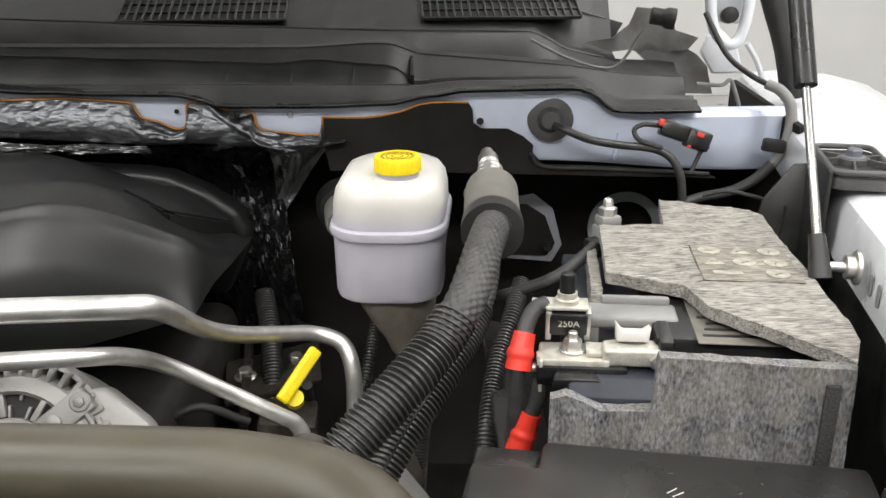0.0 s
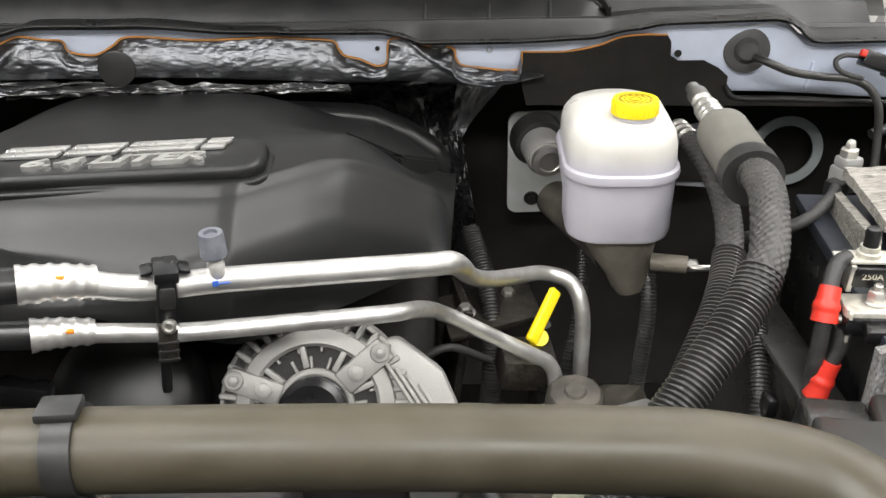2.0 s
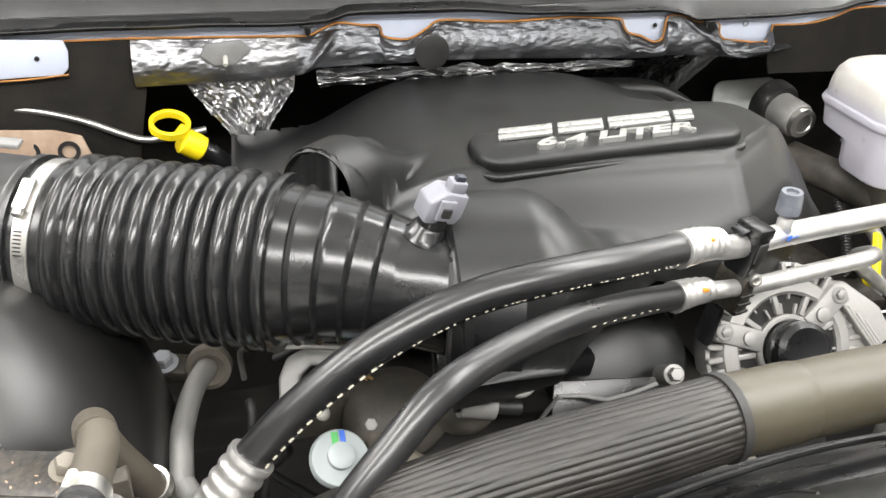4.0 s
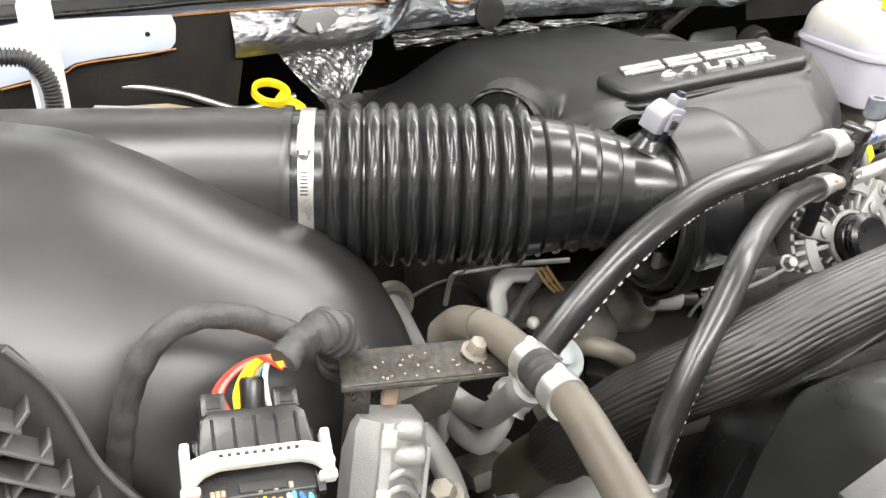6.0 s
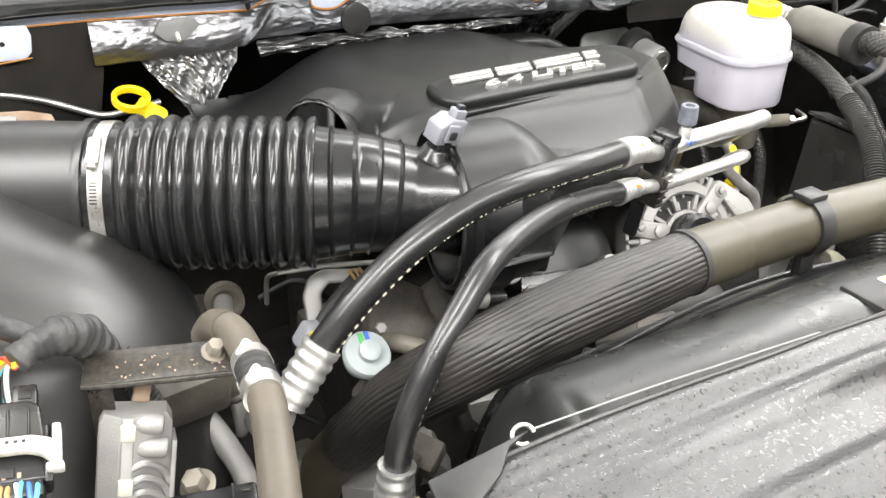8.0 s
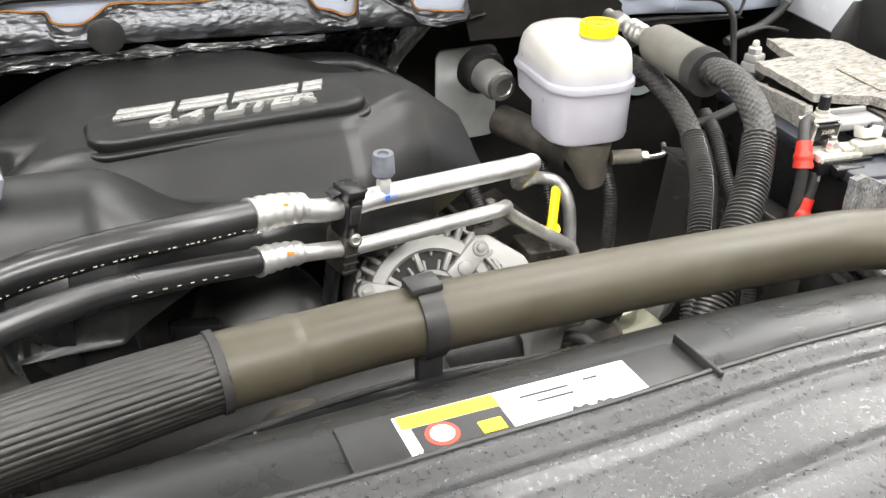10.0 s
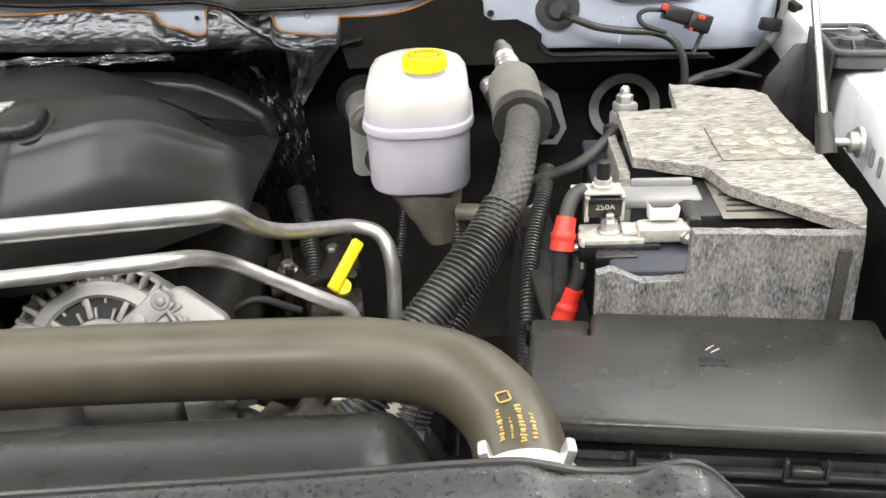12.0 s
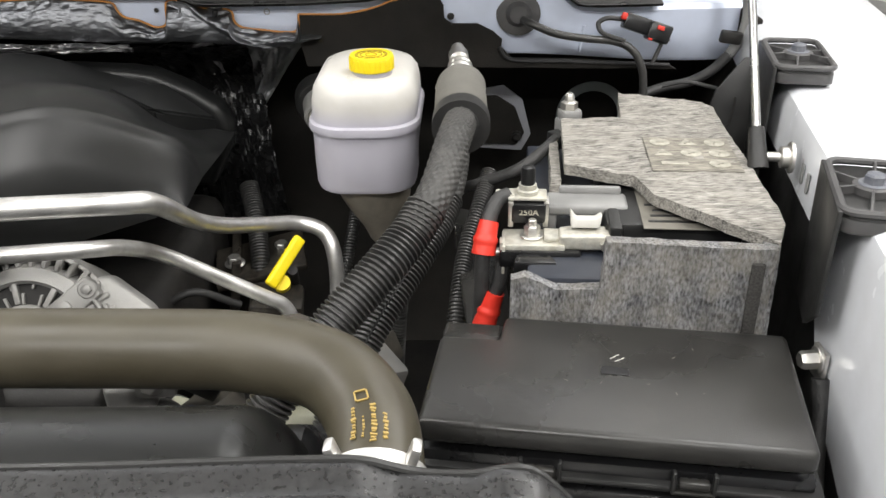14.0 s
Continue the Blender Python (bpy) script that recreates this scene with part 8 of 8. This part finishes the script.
# ---- engine computer and its plug ----
def build_connectors():
    c = thing("harness_plug", (-1.22, 0.44, 1.15), "black multi-pin wiring plug with a white locking lever", "wiring plug")
    fr = frame_of((-1.217, 0.444, 1.204), (1, -0.08, -0.12), (0.0, -0.50, 0.9)) @ Matrix.Scale(0.74, 4)
    part("body", box((0.108, 0.060, 0.040), fr @ pose(0, 0.0, -0.014), 0.005, 3), "satin", c)
    tb = part("top_block", prism([(-0.050, 0.004), (0.050, 0.004), (0.046, 0.040), (0.038, 0.048), (-0.038, 0.048), (-0.046, 0.040)], 0.026, fr @ pose(0, 0, -0.006), 0.003, segs=3), "lidplastic", c)
    for i in range(5):
        part("rib", box((0.0025, 0.030, 0.003), fr @ pose(-0.036 + 0.018 * i, 0.024, 0.0205), 0.0008, 1), "satin", tb)
    part("ledge", box((0.094, 0.004, 0.006), fr @ pose(0, 0.008, 0.020), 0.001), "satin", tb)
    for s in (-1, 1):
        e = part("ear", box((0.022, 0.022, 0.022), fr @ pose(0.032 * s, 0.057, 0.002), 0.002), "lidplastic", c)
        part("hole", box((0.012, 0.010, 0.004), fr @ pose(0.032 * s, 0.057, 0.0122), 0.001), "dark", e)
        part("latch", box((0.007, 0.028, 0.010), fr @ pose(0.052 * s, -0.018, 0.004), 0.001), "satin", c)
    part("post", lathe([(0.008, 0), (0.008, 0.022), (0.0068, 0.024)], fr @ V(0.002, 0.046, 0.008), fr.to_3x3() @ V(0, 0.8, 0.5), 18), "satin", c)
    lev = part("lever", prism([(-0.060, -0.022), (-0.046, -0.010), (-0.034, -0.006), (0.034, -0.006), (0.046, -0.010), (0.060, -0.022), (0.064, -0.010), (0.056, 0.004), (0.040, 0.009), (-0.040, 0.009), (-0.056, 0.004), (-0.064, -0.010)], 0.012, fr @ pose(0, 0, 0.014), 0.0018), "ivory", c, "white locking lever")
    for i in range(10):
        part("lever_slot", box((0.0035, 0.003, 0.001), fr @ pose(-0.032 + 0.0071 * i, 0.0035, 0.0263), 0.0003, 1), "dark", lev)
    for s in (-1, 1):
        part("lever_end", box((0.008, 0.040, 0.018), fr @ pose(0.060 * s, 0.002, 0.010), 0.002), "ivory", lev)
        part("lever_foot", box((0.016, 0.008, 0.014), fr @ pose(0.058 * s, -0.020, 0.010), 0.002), "ivory", lev)
    part("face", box((0.094, 0.030, 0.030), fr @ pose(0, -0.028, -0.010), 0.003), "satin", c)
    part("slot", box((0.040, 0.010, 0.004), fr @ pose(0.002, -0.019, 0.006), 0.001), "dark", c)
    for i in range(6):
        part("pin", box((0.004, 0.006, 0.003), fr @ pose(-0.040 + 0.0055 * i * (1 if i < 3 else 3.0) * 0.8, -0.022, 0.006), 0.0006, 1), "tanplate", c)
    part("boot", tube([fr @ V(0.012, -0.095, -0.025), fr @ V(0.015, -0.12, -0.04), fr @ V(0.02, -0.16, -0.09)], 0.013, 14), "tape", c, "black taped cable")
    random.seed(8)
    cols = ["red", "green", "labelyellow", "labelyellow", "red", "pink", "labelyellow", "labelyellow", "tan", "tan", "paper", "teal", "blue", "teal"]
    for i, col in enumerate(cols):
        x = -0.040 + 0.0062 * i + random.uniform(-0.0015, 0.0015)
        z = 0.004 + random.uniform(-0.003, 0.003)
        part("wire", tube([fr @ V(x, -0.026, z - 0.004), fr @ V(x * 1.03 + random.uniform(-0.003, 0.003), -0.044, z + 0.004), fr @ V(0.006 + x * 0.75 + random.uniform(-0.005, 0.005), -0.066, z - 0.002), fr @ V(0.010 + x * 0.35, -0.085, -0.014), fr @ V(0.012 + x * 0.12, -0.102, -0.028)], 0.0019, 7, 6), col, c)
    bundle = V(-1.186, 0.475, 1.258)
    for i, col in enumerate(["red", "pink", "red", "labelyellow", "labelyellow", "labelyellow", "labelyellow", "tan", "teal", "paper"]):
        x = -0.024 + 0.0048 * i
        k = random.uniform(-0.004, 0.004)
        part("wire", tube([fr @ V(x, 0.044, 0.002), fr @ V(x * 1.1 + k - 0.004, 0.066, 0.010), fr @ V(x * 0.75 + 0.004 + k, 0.084, 0.018 + k), fr @ V(0.020 + x * 0.3, 0.094, 0.020), bundle + V(0.0016 * (i % 5) - 0.003, -0.002, 0.0016 * (i % 4) - 0.004)], 0.0019, 7, 6), col, c)
    h = thing("harness", (-1.3, 0.5, 1.1), "thick cloth-taped wiring harness looping over the air box", "wiring harness")
    part("wrap", tube([(-1.188, 0.474, 1.258), (-1.176, 0.482, 1.262), (-1.162, 0.490, 1.262), (-1.148, 0.502, 1.254), (-1.138, 0.517, 1.236), (-1.130, 0.535, 1.20)], lambda s, t: 0.0100 + 0.0060 * smooth01(0, 0.5, t) + 0.0009 * math.sin(s * 410) + 0.0006 * math.sin(s * 831), 20, step=0.0015, shape=lambda a, s: 1 + 0.05 * math.sin(a * 3 + s * 160)), "tape", h, "crinkled black tape wrap")
    part("loop", tube([(-1.160, 0.490, 1.256), (-1.185, 0.50, 1.267), (-1.207, 0.50, 1.281), (-1.236, 0.50, 1.288), (-1.262, 0.50, 1.276), (-1.282, 0.50, 1.245), (-1.295, 0.50, 1.198), (-1.306, 0.495, 1.142), (-1.312, 0.49, 1.09), (-1.32, 0.47, 1.03)], lambda s, t: 0.0088 + 0.0004 * math.sin(s * 300), 16, step=0.004), "tape", h)
    part("branch", tube([(-1.315, 0.48, 1.09), (-1.34, 0.44, 1.085), (-1.38, 0.41, 1.08)], 0.010, 14), "tape", h)
    # engine computer with cooling fins
    e = thing("engine_computer", (-1.1, 0.45, 1.05), "cast aluminium engine control unit with fins", "control unit")
    m = frame_of((-1.123, 0.458, 1.196), (0.97, -0.12, -0.20), (0.10, -0.95, 0.25))
    ends = []
    bm = bmesh.new()
    for y in (0.004, -0.004, -0.14):
        w = 0.86 if y > 0 else 1.0
        ends.append([bm.verts.new(m @ V(x * w, y, z)) for x, z in ((-0.021, -0.034), (-0.020, -0.006), (-0.006, 0.004), (0.006, 0.004), (0.033, -0.008), (0.034, -0.034))])
    for A, B in zip(ends, ends[1:]):
        for k in range(6):
            bm.faces.new((A[k], B[k], B[(k + 1) % 6], A[(k + 1) % 6]))
    bm.faces.new(ends[0])
    bm.faces.new(ends[-1][::-1])
    part("case", bm, "cast", e, angle=30)
    rail = part("rail", box((0.009, 0.145, 0.006), m @ pose(0.0, -0.068, 0.005), 0.0015), "cast", e)
    for k in range(4):
        part("pad", box((0.011, 0.013, 0.003), m @ pose(0.0, -0.006 - 0.043 * k, 0.009), 0.001), "zinc", rail, "bright worn pad")
    for i in range(10):
        y = -0.036 - 0.0115 * i
        part("fin", tube([m @ V(0.004, y, 0.005), m @ V(0.012, y + 0.004, 0.005), m @ V(0.020, y + 0.001, 0.001), m @ V(0.028, y - 0.006, -0.004), m @ V(0.033, y - 0.016, -0.007)], 0.0030, 8, 5), "cast", e)
    part("flange", box((0.004, 0.125, 0.03), m @ pose(0.035, -0.08, -0.018), 0.001), "cast", e)
    for y, x in ((-0.003, 0.0), (-0.022, 0.004)):
        part("boss", lathe([(0.0075, 0), (0.0080, 0.003), (0.0080, 0.020), (0.0065, 0.0225), (0.001, 0.0225)], m @ V(x + 0.004, y, -0.004), m.to_3x3() @ V(1, 0.0, 0.15), 18), "cast", e)
    # stamped bracket
    b = thing("stamped_bracket", (-1.08, 0.51, 1.2), "dirty stamped steel bracket with a bent edge", "bracket")
    f2 = frame_of((-1.090, 0.472, 1.229), (0.97, -0.24, 0.0), (0.0, -0.2, 1))
    part("top", prism([(-0.058, -0.016), (0.058, -0.016), (0.062, 0.004), (0.046, 0.018), (-0.042, 0.018), (-0.058, 0.010)], 0.003, f2, 0.001), "rusty", b)
    part("front_lip", tube([f2 @ V(-0.058, -0.016, 0.0), f2 @ V(0.0, -0.0165, -0.0005), f2 @ V(0.058, -0.016, 0.0)], 0.0022, 8, 3), "rusty", b)
    part("drop", box((0.018, 0.003, 0.11), f2 @ pose(-0.050, -0.012, -0.056, 0, 4, 0), 0.001), "rusty", b)
    random.seed(17)
    for i in range(26):
        part("dirt_fleck", box((random.uniform(0.001, 0.0028), random.uniform(0.0008, 0.0018), 0.0006), f2 @ pose(random.uniform(-0.035, 0.045), random.uniform(-0.013, 0.008), 0.0032, 0, 0, random.uniform(0, 180)), 0.0002, 1), "tanplate", b)
    bolt(b, f2 @ V(0.038, 0.004, 0.003), (0.2, -0.3, 1), 0.007, 0.009, "grime")
    cb = thing("wire_connector", (-1.08, 0.53, 1.14), "dusty black connector block below the steel bracket", "connector")
    part("block", box((0.075, 0.04, 0.055), pose(-1.072, 0.545, 1.150, 20, 0, 12), 0.005), "dusty", cb)
    for k in range(3):
        part("ridge", box((0.07, 0.003, 0.003), pose(-1.072, 0.526 + 0.002 * k, 1.170 - 0.013 * k, 20, 0, 12), 0.001), "satin", cb)
    part("tag", box((0.014, 0.004, 0.018), pose(-1.108, 0.490, 1.198, -20, 25, 10), 0.0015), "tanplate", cb, "tan plastic tag")
    part("conduit", corrugated([(-1.12, 0.53, 1.21), (-1.108, 0.512, 1.185), (-1.10, 0.51, 1.15), (-1.10, 0.52, 1.10)], 0.010, 0.004, 0.0012, 14), "corrug", cb)
    r = thing("relay_box", (-0.98, 0.40, 1.05), "small black relay box", "relay box")
    Q = pose(-1.078, 0.396, 1.120, 8, 0, -8)
    part("body", box((0.068, 0.046, 0.050), Q, 0.003), "satin", r)
    part("side_cell", box((0.034, 0.040, 0.050), Q @ pose(0.050, -0.004, -0.008), 0.004), "bluegrey", r, "grey-blue side cell")
    for k in range(3):
        part("slot", box((0.008, 0.003, 0.002), Q @ pose(0.026, 0.015 - 0.012 * k, 0.0255), 0.0005, 1), "lidplastic", r)
    part("groove", box((0.002, 0.046, 0.002), Q @ pose(0.016, 0, 0.0255), 0.0005, 1), "lidplastic", r)
    part("catch", box((0.012, 0.010, 0.006), Q @ pose(0.052, 0.002, 0.019), 0.0015), "satin", r)
    bolt(r, (-1.081, 0.450, 1.122), (-0.3, -0.3, 1), 0.010, 0.014, "grime", name="nut", label="tan dusty nut")


build_engine_cover()
build_intake()
build_airbox()
build_pipes()
build_radiator_hose()
build_heater_hose()
build_reservoir()
build_heater_lines()
build_battery()
build_terminals()
build_fuse_box()
build_side()
build_front()
build_alternator()
build_dipsticks()
build_engine()
build_connectors()
